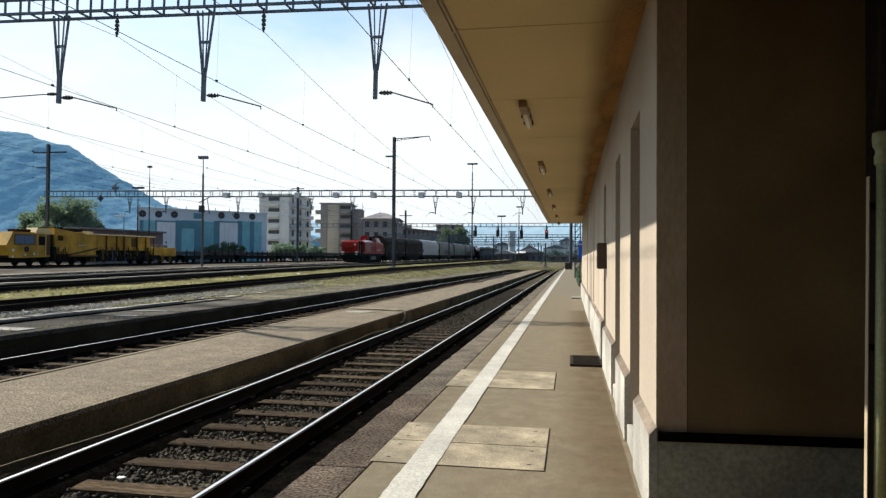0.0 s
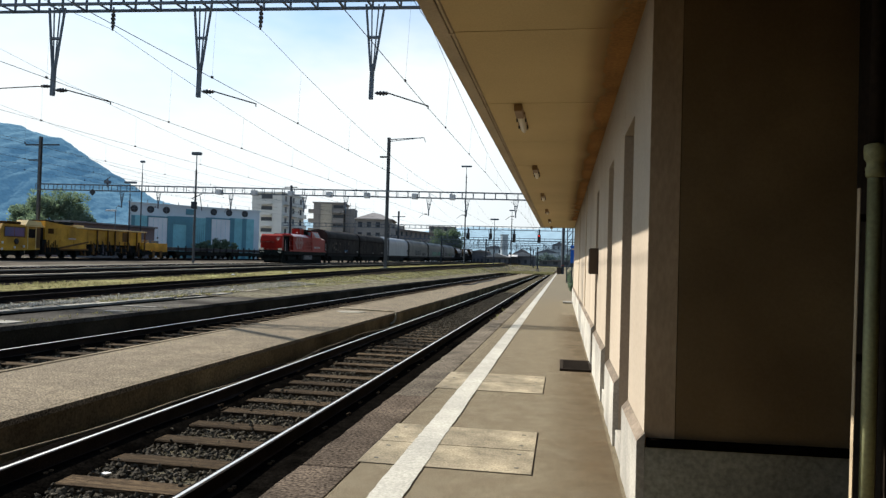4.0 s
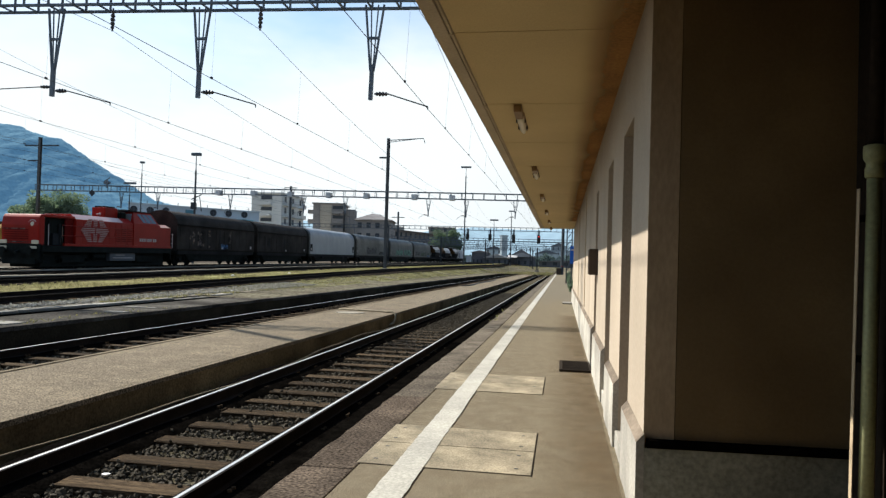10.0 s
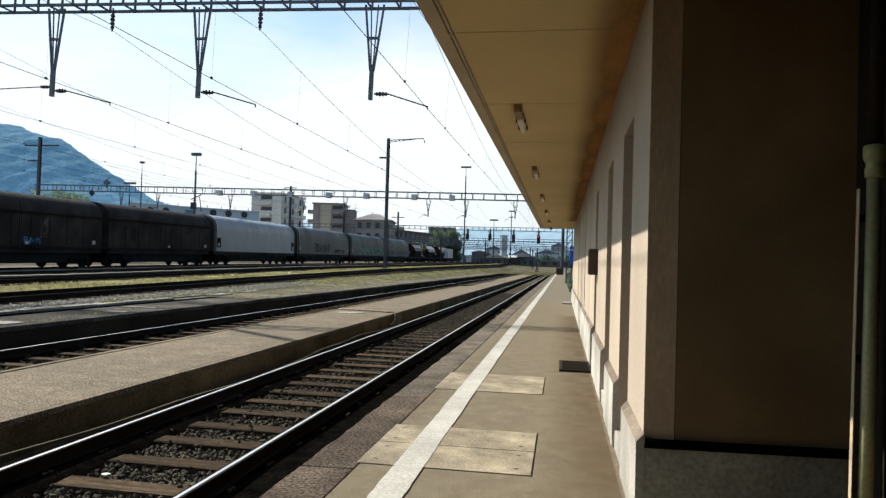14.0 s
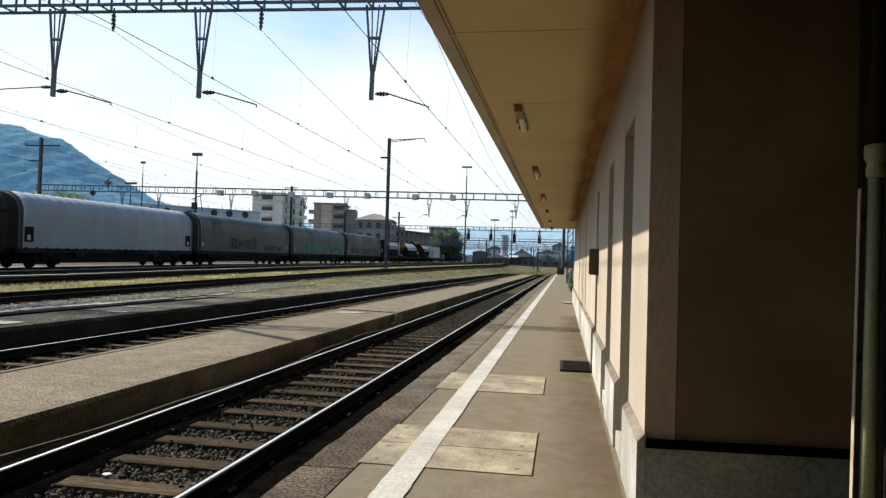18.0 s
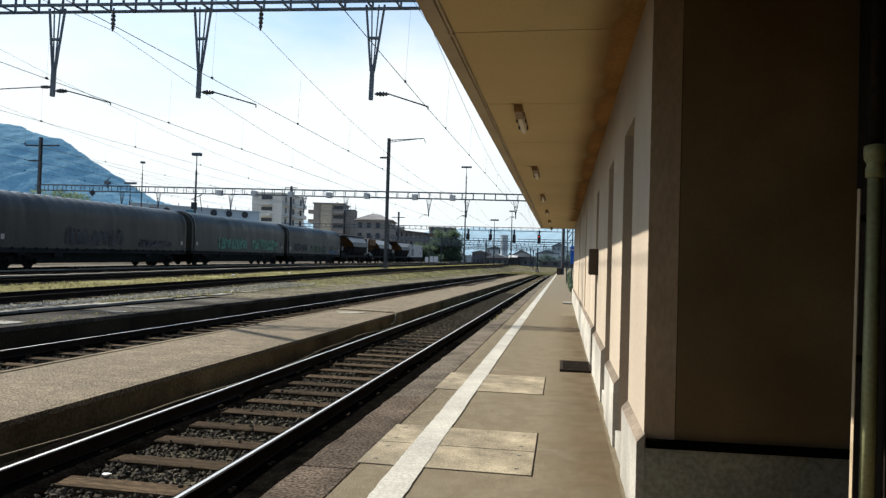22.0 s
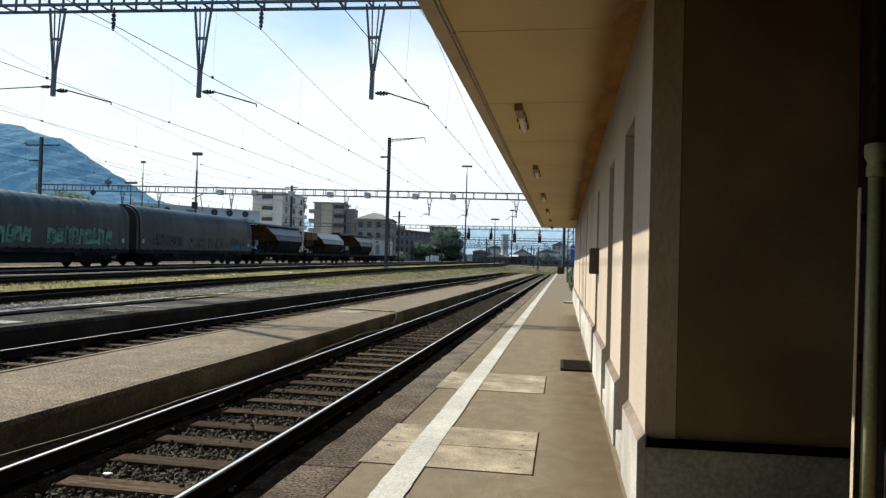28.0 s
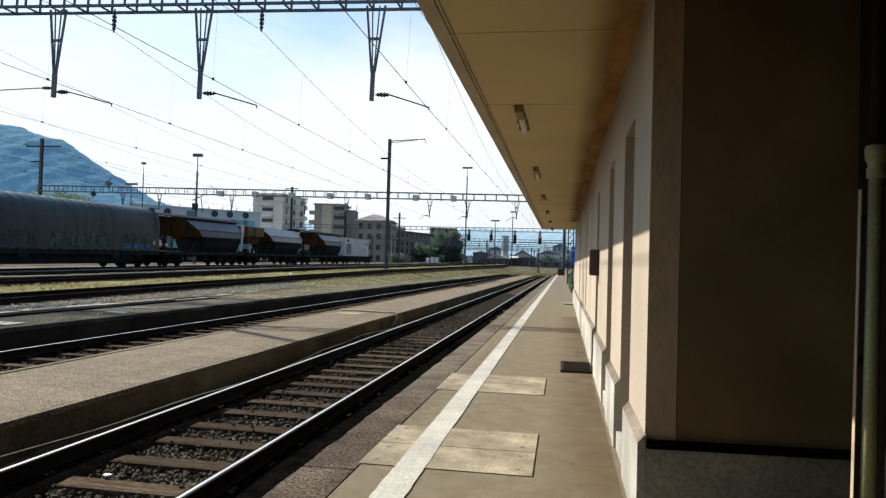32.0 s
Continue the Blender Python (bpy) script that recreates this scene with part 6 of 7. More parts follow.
    part("door_post", boxes([(1.36, 1.40, 59.98, 60.04, 0.9, 3.0), (1.36, 1.40, 58.95, 59.0, 0.9, 3.0)]), M_CREAM, m)
    part("name_bar", boxes([(1.331, 1.336, 64.6, 65.7, 1.98, 2.08)]), M_LOGO, m, "pale bar of lettering")
    part("roof_unit", boxes([(-1.0, 1.25, 63.5, 65.4, 3.42, 3.72), (-1.0, 1.0, 61.9, 62.9, 3.6, 3.8)], 0.05), M_UNDER, m, "dark roof cooler")
    # long rear house under a cream roof
    part("roof", boxes([(-1.4, 1.42, 65.7, 78.2, 3.14, 3.27)], 0.04), M_CREAM, m, "long cream roof")
    part("rear_house", boxes([(-1.2, 1.2, 67.4, 77.4, 1.55, 3.12)], 0.04), M_YELLOW, m)
    for k in range(6):
        y = 67.7 + 1.5 * k
        part("side_panel", boxes([(1.201, 1.225, y, y + 1.25, 1.95 + 0.1 * (k % 2), 3.0)], 0.01), M_OCHRE if k == 4 else M_YELLOW, m)
    for y in (69.1, 70.9, 72.2, 74.6, 76.3, 77.9):
        part("roof_post", boxes([(1.24, 1.36, y, y + 0.12, 0.9, 3.14)], 0.01), M_OCHRE, m)
    part("machine_bay", boxes([(-0.9, 0.3, 66.6, 77.4, 0.35, 1.8)]), M_UNDER, m, "dark machinery bay")
    rnd = random.Random(8)
    part("dark_skirt", boxes([(0.9, 1.02, 66.9, 77.4, 0.40, 1.62)]), M_UNDER, m, "oily dark side of the machinery bay")
    for k in range(26):
        y = 66.9 + 0.41 * k
        h0 = rnd.uniform(0.25, 0.7)
        w = rnd.uniform(0.12, 0.35)
        part("tamping_unit", boxes([(0.6, rnd.uniform(1.0, 1.3), y, y + w, h0, rnd.uniform(1.2, 1.95))], 0.02), (M_OCHRE, M_UNDER, M_UNDER, M_RUST, M_OCHREDARK, M_HOPPER)[rnd.randrange(6)], m)
    for k in range(9):
        y = 67.0 + 1.2 * k
        part("hydraulic_hose", rod(bmesh.new(), (1.3, y, 0.5), (1.25, y + rnd.uniform(-0.7, 0.7), 1.9), 0.045, 6), M_DARK, m)
    part("tank", boxes([(-1.1, 1.2, 61.6, 63.6, 0.35, 0.95)], 0.06), M_UNDER, m)
    part("tank", boxes([(-1.1, 1.1, 56.6, 58.0, 0.3, 0.75)], 0.06), M_UNDER, m)
    # trailing measuring wagon
    part("tail_wagon", boxes([(-1.2, 1.2, 77.6, 83.1, 0.9, 1.95)], 0.06), M_YELLOW, m)
    for y in (78.2, 79.7, 81.2):
        part("tail_panel", boxes([(1.201, 1.23, y, y + 1.2, 1.05, 1.8)], 0.01), M_YELLOW, m)
    part("tail_rack", boxes([(-0.9, 0.9, 79.4, 80.0, 1.95, 2.3), (0.3, 1.0, 80.6, 81.4, 1.95, 2.25)], 0.03), M_GREYMETAL, m)
    part("tail_arm", boxes([(0.8, 1.25, 79.8, 80.3, 0.2, 1.0), (0.8, 1.25, 81.4, 81.9, 0.2, 1.0)], 0.03), M_OCHRE, m)
    part("tail_frame", boxes([(-1.1, 1.15, 77.5, 83.4, 0.5, 0.9)], 0.03), M_UNDER, m)
    for y in (58.6, 60.4, 64.4, 66.2, 76.4, 78.0, 82.6):
        w = new("wheelset", WHEELSET)
        w.parent = m
        w.location = (0, y, 0.46)
        part("axle_box", boxes([(0.95, 1.2, y - 0.3, y + 0.3, 0.3, 0.8)], 0.04), M_UNDER, m)
    return m


tamping_machine()


M_FLATWAGON = material("dusty_dark_wagon_steel", (0.045, 0.049, 0.053), 0.7, spec=0.1, var=0.35, scale=0.8, fine=12, bump=0.2, stain=0.4)


def flat_wagon(y0, y1):
    h = (y1 - y0) / 2
    z = yard_z((y0 + y1) / 2) + 0.18
    v = thing("flat_wagon", "empty dark flat wagon parked on the siding", "freight wagon", pose(YELLOW_X, (y0 + y1) / 2, z, 0.458), "parked flat wagons")
    part("deck", boxes([(-1.4, 1.4, -h + 0.3, h - 0.3, 1.05, 1.5)], 0.03), M_FLATWAGON, v)
    part("side_girder", boxes([(1.05, 1.25, -h + 0.6, h - 0.6, 0.45, 1.0), (-1.25, -1.05, -h + 0.6, h - 0.6, 0.45, 1.0)], 0.02), M_UNDER, v)
    for k in range(8):
        y = -h + 0.8 + (2 * h - 1.6) * k / 7
        part("stanchion", boxes([(1.36, 1.46, y - 0.06, y + 0.06, 0.95, 1.75)]), M_RUST, v)
    for y in (-h + 2.0, -h + 3.6, h - 3.6, h - 2.0):
        w = new("wheelset", WHEELSET)
        w.parent = v
        w.location = (0, y, 0.46)
    return v


for k in range(5):
    flat_wagon(84.5 + 15.5 * k, 84.5 + 15.5 * k + 15.0)

# ---- buildings beyond the yard ----
M_WORKWHITE = material("pale_cladding", (0.66, 0.76, 0.80), 0.6, var=0.06, scale=0.5, fine=6, bump=0.05, stain=0.08)
M_WORKGATE = material("white_gate_paint", (0.84, 0.87, 0.88), 0.5, var=0.06, scale=0.5, fine=6, bump=0.05, stain=0.08)
M_WORKBLUE = material("teal_blue_cladding", (0.24, 0.54, 0.585), 0.55, var=0.12, scale=0.5, fine=6, bump=0.05)
M_WORKDARK = material("dark_blue_cladding", (0.115, 0.275, 0.330), 0.55, var=0.12, scale=0.5, fine=6, bump=0.05)
M_WINDOW = glassy("dark_window_glass", (0.05, 0.06, 0.07), 0.1, 0.3)
# raised base: haze over the shaded facade is in the colour
M_APT = material("weathered_apartment_render", (0.80, 0.785, 0.71), 0.9, var=0.10, scale=0.3, fine=4, bump=0.05, stain=0.12)
M_APTTAN = material("tan_apartment_render", (0.50, 0.45, 0.36), 0.9, var=0.10, scale=0.3, fine=4, bump=0.05, stain=0.12)
M_APTGREY = material("grey_brown_render", (0.32, 0.30, 0.275), 0.9, var=0.12, scale=0.3, fine=4, bump=0.05, stain=0.15)
M_BROWNRENDER = material("dull_brown_render", (0.30, 0.245, 0.215), 0.9, var=0.12, scale=0.3, fine=4, bump=0.05, stain=0.2)
M_ROOF = material("old_tile_roof", (0.17, 0.165, 0.165), 0.9, var=0.2, scale=0.5, fine=6, bump=0.3)
M_MAUVE = material("mauve_shed_cladding", (0.16, 0.125, 0.125), 0.8, var=0.12, scale=0.5, fine=6, bump=0.1)


# far walls glow a little: the haze is painted in as emission
M_OFFICE = backdrop_material("blue_grey_block_haze_glow", (0.16, 0.19, 0.21), (0.040, 0.056, 0.068), 0.1)


def facing(p0, p1, z):
    """A pose whose x runs from p0 to p1 and whose y points away behind that line."""
    d = Vector((p1[0] - p0[0], p1[1] - p0[1], 0))
    return Matrix.Translation((p0[0], p0[1], z)) @ Matrix.Rotation(math.atan2(d.y, d.x), 4, "Z"), d.length


def workshop():
    m, w = facing((-73.0, 107.8), (-57.2, 125.2), 0.4)
    b = thing("workshop", "pale workshop hall with blue cladding and round windows", "building", m)
    bm = bmesh.new()
    extrude(bm, [(0.95, 0.05), (w + 0.8, 0.05), (w + 4, 16), (6, 16)], "z", 0, 9.5)
    part("hall", bm, M_WORKWHITE, b)
    bm = bmesh.new()
    extrude(bm, [(0.8, -0.12), (w + 0.95, -0.12), (w + 4.1, 16.1), (5.9, 16.1)], "z", 9.5, 9.72)
    part("parapet", bm, M_WORKWHITE, b)
    top = lambda x: 7.45 + 0.03 * x
    for a, c in ((1.40, 4.0), (7.4, 15.15), (18.5, 23.2)):
        part("blue_band", boxes([(a, c, -0.08, 0.05, 0.0, top(a))]), M_WORKBLUE, b, "teal blue lower cladding")
    for a, c in ((1.42, 1.96), (3.95, 4.15), (7.36, 8.36), (10.62, 11.85), (14.05, 15.1), (18.52, 19.4), (20.9, 21.7)):
        part("dark_band", boxes([(a, c, -0.14, -0.082, 0.0, top(a) - 0.04)]), M_WORKDARK, b, "dark blue cladding strip")
    part("dark_band", boxes([(8.36, 10.62, -0.14, -0.082, 6.30, top(9))]), M_WORKDARK, b, "dark blue cladding strip")
    for k in range(6):
        part("mullion", boxes([(12.0 + 0.34 * k, 12.05 + 0.34 * k, -0.12, -0.082, 0.0, 7.5)]), M_WORKDARK, b)
    for a, c in ((4.18, 7.28), (15.15, 18.5)):
        d = part("gate", boxes([(a, c, -0.24, -0.142, 0.0, top(a) - 0.30)], 0.02), M_WORKGATE, b, "tall white folding gate")
        part("gate_head", boxes([(a - 0.1, c + 0.1, -0.30, -0.06, top(a) - 0.30, top(a) - 0.05)]), M_WORKDARK, d)
        for k in range(1, 4):
            part("gate_fold", boxes([(a + (c - a) * k / 4 - 0.015, a + (c - a) * k / 4 + 0.015, -0.255, -0.242, 0.1, top(a) - 0.4)]), M_WORKBLUE, d)
        for zz in (3.6, 1.2):
            part("gate_hole", boxes([(a + (c - a) * 0.46, a + (c - a) * 0.54, -0.26, -0.242, zz, zz + 0.3)]), M_DARK, d)
    for cx, cz in ((1.83, 8.58), (4.5, 8.60), (7.14, 8.66), (15.5, 8.88), (18.35, 8.92), (21.38, 8.92)):
        rw = part("round_window", lathe(bmesh.new(), [(0.60, 0), (0.60, 0.08), (0.50, 0.08)], 24, pose(cx, 0.05, cz, 90)), M_WINDOW, b, "round window")
        part("cross_bar", boxes([(cx - 0.5, cx + 0.5, -0.10, -0.03, cz - 0.03, cz + 0.03), (cx - 0.03, cx + 0.03, -0.10, -0.03, cz - 0.5, cz + 0.5)]), M_STEEL, rw)
    part("louvre_panel", boxes([(10.5, 12.2, -0.06, 0.06, 8.1, 9.1)]), M_WORKDARK, b, "dark louvre panel")
    for k in range(9):
        part("roof_post", boxes([(1.4 + 2.6 * k, 1.48 + 2.6 * k, 0.2, 0.28, 9.72, 10.2)]), M_STEELDARK, b)
    return b


workshop()


def apartment(label, p0, p1, z, deep, floors, fh, mat, cols, bay=None, roof=True, balcony_side=True):
    m, w = facing(p0, p1, z)
    b = thing("apartment_building", label, "building", m, "apartment buildings")
    H = floors * fh
    part("wall", boxes([(0, w, 0, deep, -3, H)]), mat, b)
    part("cornice", boxes([(-0.35, w + 0.35, -0.35, deep + 0.35, H, H + 0.35)]), mat, b)
    if roof:
        part("roof_house", boxes([(w * 0.3, w * 0.75, deep * 0.3, deep * 0.7, H + 0.35, H + 2.0)]), M_APTGREY, b)
    for f in range(floors):
        zb = f * fh + 0.9
        for c in range(cols):
            cx = w * (c + 0.5) / cols
            if bay and bay[0] < cx / w < bay[1]:
                continue
            wd = part("window", boxes([(cx - 0.6, cx + 0.6, -0.06, 0.02, zb, zb + 1.5)]), M_WINDOW, b)
            part("sill", boxes([(cx - 0.7, cx + 0.7, -0.18, -0.06, zb - 0.12, zb)]), mat, wd)
        for c in range(3):
            cy = deep * (c + 0.5) / 3
            part("window", boxes([(w - 0.02, w + 0.06, cy - 0.6, cy + 0.6, zb, zb + 1.5)]), M_WINDOW, b)
            if balcony_side:
                bal = part("balcony", boxes([(w + 0.02, w + 1.2, cy - 1.5, cy + 1.5, zb - 1.0, zb - 0.82), (w + 1.14, w + 1.2, cy - 1.5, cy + 1.5, zb - 0.82, zb + 0.1)]), mat, b)
        if bay:
            x0, x1 = bay[0] * w, bay[1] * w
            # dark panels on the facade stand for the shade in the loggias
            part("loggia", boxes([(x0, x1, -0.10, 0.02, zb + 0.55, zb + 1.5)]), M_WINDOW, b, "dark panel for the shade of a loggia")
            part("balcony", boxes([(x0 - 0.1, x1 + 0.1, -1.1, -0.1, zb - 0.95, zb - 0.8), (x0 - 0.1, x1 + 0.1, -1.1, -1.02, zb - 0.8, zb + 0.0)]), mat, b)
    return b


apartment("weathered cream apartment block with stacked balconies", (-82.6, 178.3), (-74.0, 178.0), 0.9, 15.0, 6, 2.95, M_APT, 1, (0.32, 0.68), False)
ap = apartment("tan and grey apartment block under scaffolding", (-75.0, 205.0), (-66.0, 206.6), 1.0, 12.0, 6, 2.9, M_APTGREY, 1, (0.66, 1.0), False)
part("tan_panel", boxes([(2.2, 5.6, -0.16, 0.0, 0.0, 17.2)]), M_APTTAN, ap, "tan blind wall panel")
bm = bmesh.new()
for k in range(7):
    for j in (0, 1.6, 3.2):
        bar(bm, (9.6 + j, -0.5, -2), (9.6 + j, -0.5, 17.6), 0.09)
    bar(bm, (9.4, -0.5, 2.6 * k), (13.0, -0.5, 2.6 * k), 0.09)
    bar(bm, (9.4, 5.0, 2.6 * k), (13.0, 5.0, 2.6 * k), 0.09)
part("scaffold", bm, M_STEEL, ap, "steel scaffolding")
part("scaffold_net", boxes([(9.6, 12.4, 1.0, 8.0, -3, 16.0)]), M_APTGREY, ap, "grey scaffold netting")
part("dark_bay", boxes([(0.2, 1.8, -0.12, 0.0, 0.0, 17.2)]), M_APTGREY, ap, "dark grey bay")
for k in range(6):
    part("side_balcony", boxes([(-1.8, -0.1, 1.0, 4.0, 2.9 * k, 2.9 * k + 1.1)]), M_APTGREY, ap)
apartment("grey-brown old town house with a hipped roof", (-58.0, 193.0), (-48.0, 194.5), 0.9, 14.0, 4, 3.0, M_APTGREY, 4, None, False, False)
bm = bmesh.new()
vs = [bm.verts.new(p) for p in ((-58.6, 192.2, 13.0), (-47.4, 194.0, 13.0), (-49.4, 208.5, 13.0), (-60.6, 206.8, 13.0), (-54.5, 198.0, 15.2), (-53.5, 203.0, 15.2))]
for f in ((0, 1, 4), (1, 2, 5, 4), (2, 3, 5), (3, 0, 4, 5), (3, 2, 1, 0)):
    bm.faces.new([vs[k] for k in f])
solid("hipped_roof", bm, M_ROOF, "old tiled hipped roof of the town house", "roof")
lb = apartment("long brown railway building", (-56.0, 224.0), (-43.0, 271.0), 1.2, 14.0, 4, 2.62, M_BROWNRENDER, 14, None, False, False)
part("penthouse", boxes([(0.5, 14.5, 2.0, 10.0, 10.8, 12.4)]), M_APTTAN, lb, "pale rooftop storey")
part("roof_sheet", boxes([(-0.5, 49.0, -0.6, 14.5, 10.84, 11.0)]), M_ROOF, lb, "dark flat roof")
apartment("far flat-roofed block above the trees", (-56.0, 294.0), (-45.0, 296.0), 1.4, 14.0, 6, 2.5, M_APTGREY, 4, None, False, False)
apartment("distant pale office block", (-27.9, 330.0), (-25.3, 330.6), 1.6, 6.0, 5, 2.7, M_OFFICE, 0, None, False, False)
m, w = facing((-66.0, 84.0), (-62.8, 101.0), 0.4)
shed = thing("shed", "low mauve-brown shed behind the siding", "building", m)
part("wall", boxes([(1.6, w, 0, 8, 0, 4.9)]), M_MAUVE, shed)
part("roof", boxes([(1.3, w + 0.3, -0.4, 8.4, 4.9, 5.15)], 0.03), M_ROOF, shed)
part("plinth", boxes([(1.55, w + 0.05, -0.05, 0.0, 0, 0.6)]), M_ROOF, shed)
# greyed base puts the haze into the shed walls
M_SHEDGREY = material("hazy_grey_shed_wall", (0.135, 0.142, 0.155), 0.9, var=0.15, scale=0.3, fine=4, bump=0.1, stain=0.2)
# pale tone puts the sunlit look of these roofs into the colour
M_PALEROOF = material("pale_sheet_roof", (0.42, 0.42, 0.41), 0.6, var=0.15, scale=0.4, fine=5, bump=0.1, stain=0.2)
for sx, sy, sw, sh, rh, mat, roof in ((-29.2, 230.0, 5.2, 4.4, 0.7, M_SHEDGREY, M_ROOF), (-24.5, 226.0, 7.5, 2.7, 1.3, M_SHEDGREY, M_PALEROOF), (-17.0, 232.0, 8.2, 3.3, 1.4, M_SHEDGREY, M_PALEROOF), (-18.2, 250.0, 8.0, 3.6, 2.6, M_SHEDGREY, M_ROOF), (-8.5, 268.0, 16.0, 2.2, 0.7, M_SHEDGREY, M_ROOF)):
    s = thing("station_shed", "distant low station shed with a pitched roof", "building", pose(sx, sy, 0.9), "station sheds")
    part("wall", boxes([(0, sw, 0, 9, -2, sh)]), mat, s)
    bm = bmesh.new()
    extrude(bm, [(-0.5, sh), (sw / 2, sh + rh), (sw + 0.5, sh)], "y", -0.6, 9.5)
    part("roof", bm, roof, s)
    for j in range(4):
        part("window", boxes([(sw * (j + 0.3) / 4, sw * (j + 0.7) / 4, -0.05, 0.02, 0.9, 2.1)]), M_WINDOW, s)

lt = thing("lean_to", "bright sheet-metal lean-to roof on posts at a shed", "building", pose(-17.9, 228.0, 0.9))
bm = bmesh.new()
extrude(bm, [(0.0, 2.95), (3.6, 3.65), (3.6, 3.75), (0.0, 3.05)], "x", 0.6, 3.6)
bmesh.ops.recalc_face_normals(bm, faces=bm.faces)
part("roof", bm, M_PALEROOF, lt)
for lx in (0.15, 3.45):
    part("post", boxes([(lx, lx + 0.12, 0.1, 0.22, -1.0, 2.78)]), M_STEELDARK, lt)
part("back_wall", boxes([(0.0, 3.7, 3.5, 3.6, -1.0, 3.7)]), M_SHEDGREY, lt)

# ---- trees ----
# leaf bases are paled to hold some of the distance haze
M_LEAF = leaf_material("green_leaves", (0.165, 0.225, 0.165), (0.160, 0.225, 0.130))
M_LEAFDARK = leaf_material("dark_green_leaves", (0.115, 0.165, 0.120), (0.11, 0.16, 0.09))
M_BARK = material("bark", (0.09, 0.065, 0.045), 0.9, var=0.3, scale=3, fine=20, bump=0.5)


def leaves(name, blobs, count, size, mat, seed, clumps=26):
    """A crown of leaf sprays gathered in uneven clumps, with gaps between them."""
    rs = np.random.RandomState(seed)
    verts, faces = [], []
    tot = sum(r[3] * r[4] for r in blobs)
    for cx, cy, cz, rx, rz in blobs:
        n = int(count * rx * rz / tot)
        d = rs.normal(size=(clumps, 3))
        d /= np.linalg.norm(d, axis=1)[:, None]
        centres = d * rs.uniform(0.30, 0.92, clumps)[:, None] * np.array([rx, rx, rz]) + np.array([cx, cy, cz])
        sizes = rs.uniform(0.26, 0.55, clumps) * min(rx, rz)
        which = rs.randint(0, clumps, n)
        e = rs.normal(size=(n, 3))
        e /= np.linalg.norm(e, axis=1)[:, None]
        p = centres[which] + e * (sizes[which] * rs.uniform(0.3, 1.0, n) ** 0.5)[:, None] * np.array([1.25, 1.25, 0.8])
        a = rs.normal(size=(n, 3)) * size
        b = rs.normal(size=(n, 3)) * size
        for k in range(n):
            i = len(verts)
            verts += [tuple(p[k] - a[k] * 0.5), tuple(p[k] + b[k] * 0.6), tuple(p[k] + a[k] * 0.6), tuple(p[k] - b[k] * 0.5)]
            faces.append((i, i + 1, i + 2, i + 3))
    return from_lists(name, verts, faces, mat)


def tree(label, x, y, z, h, blobs, count, size, mat, seed, trunk=0.3):
    t = thing("tree", label, "tree", pose(x, y, z), "trees")
    rnd = random.Random(seed)
    bm = bmesh.new()
    rod(bm, (0, 0, -0.3), (0.1, 0, h * 0.5), trunk, 10, trunk * 0.6)
    for bx, by, bz, rx, rz in blobs:
        rod(bm, (0.05, 0, h * rnd.uniform(0.25, 0.45)), (bx, by, bz), trunk * 0.45, 7, trunk * 0.12)
    part("trunk", bm, M_BARK, t)
    c = leaves("crown", blobs, count, size, mat, seed)
    c.parent = t
    return t


tree("broad leafy light-green tree behind the siding", -78.5, 98.0, 0.4, 11.0, ((-4.2, 0, 6.2, 2.6, 2.2), (-1.2, 0, 8.2, 3.2, 2.4), (2.6, 0, 8.0, 3.2, 2.5), (5.0, 0, 6.0, 2.2, 2.2), (0.5, -1, 5.2, 4.4, 2.2), (-5.6, 0, 4.4, 1.8, 1.6), (1.0, 0.5, 3.2, 5.2, 1.6), (-3.0, 0, 7.6, 2.4, 1.8), (5.6, 0, 4.2, 2.2, 1.7)), 52000, 0.14, M_LEAF, 3)
tree("dense dark-green tree by the town houses", -40.0, 243.8, 1.2, 13.0, ((-2.3, 0, 7.8, 3.4, 4.2), (1.8, 0, 9.4, 3.6, 3.8), (3.0, 0, 6.0, 2.6, 3.4), (-3.9, 0, 4.7, 2.6, 3.1), (-1.0, 0.7, 3.1, 4.2, 3.4), (2.0, 0.7, 2.6, 3.0, 2.9)), 16000, 0.26, M_LEAFDARK, 5)
tree("smaller dark-green tree beside the houses", -45.6, 228.0, 1.2, 8.4, ((-1.7, 0, 3.6, 2.9, 2.9), (1.9, 0, 4.1, 2.6, 2.9), (0.2, 0.4, 1.9, 3.6, 1.9), (5.0, 0.4, 1.8, 2.4, 1.9)), 6500, 0.23, M_LEAFDARK, 7)


def bush(label, x, y, z, r, h, count, mat, seed):
    t = thing("bush", label, "bush", pose(x, y, z), "bushes")
    rnd = random.Random(seed)
    bm = bmesh.new()
    for k in range(5):
        rod(bm, (0, 0, -0.1), (rnd.uniform(-r, r) * 0.6, rnd.uniform(-r, r) * 0.6, h * 0.7), 0.04 if r > 1 else 0.006, 5, 0.004)
    part("stems", bm, M_BARK, t)
    c = leaves("leaves", ((-r * 0.4, 0, h * 0.45, r * 0.7, h * 0.5), (r * 0.4, 0, h * 0.55, r * 0.6, h * 0.45)), count, 0.15 if r > 1 else 0.03, mat, seed)
    c.parent = t
    return t


for k, (bx, by, r, h) in enumerate(((-62.9, 116.0, 1.5, 3.5), (-59.9, 117.0, 1.7, 3.7), (-57.6, 116.5, 1.2, 3.0), (-59.4, 139.0, 2.2, 4.2), (-57.2, 142.0, 2.3, 4.5), (-54.6, 146.0, 2.2, 4.2), (-40.0, 168.0, 2.4, 3.0))):
    bush("green bush by the siding", bx, by, 0.8, r, h, 3500, M_LEAF if h < 4.9 else M_LEAFDARK, 20 + k)
for k in range(9):
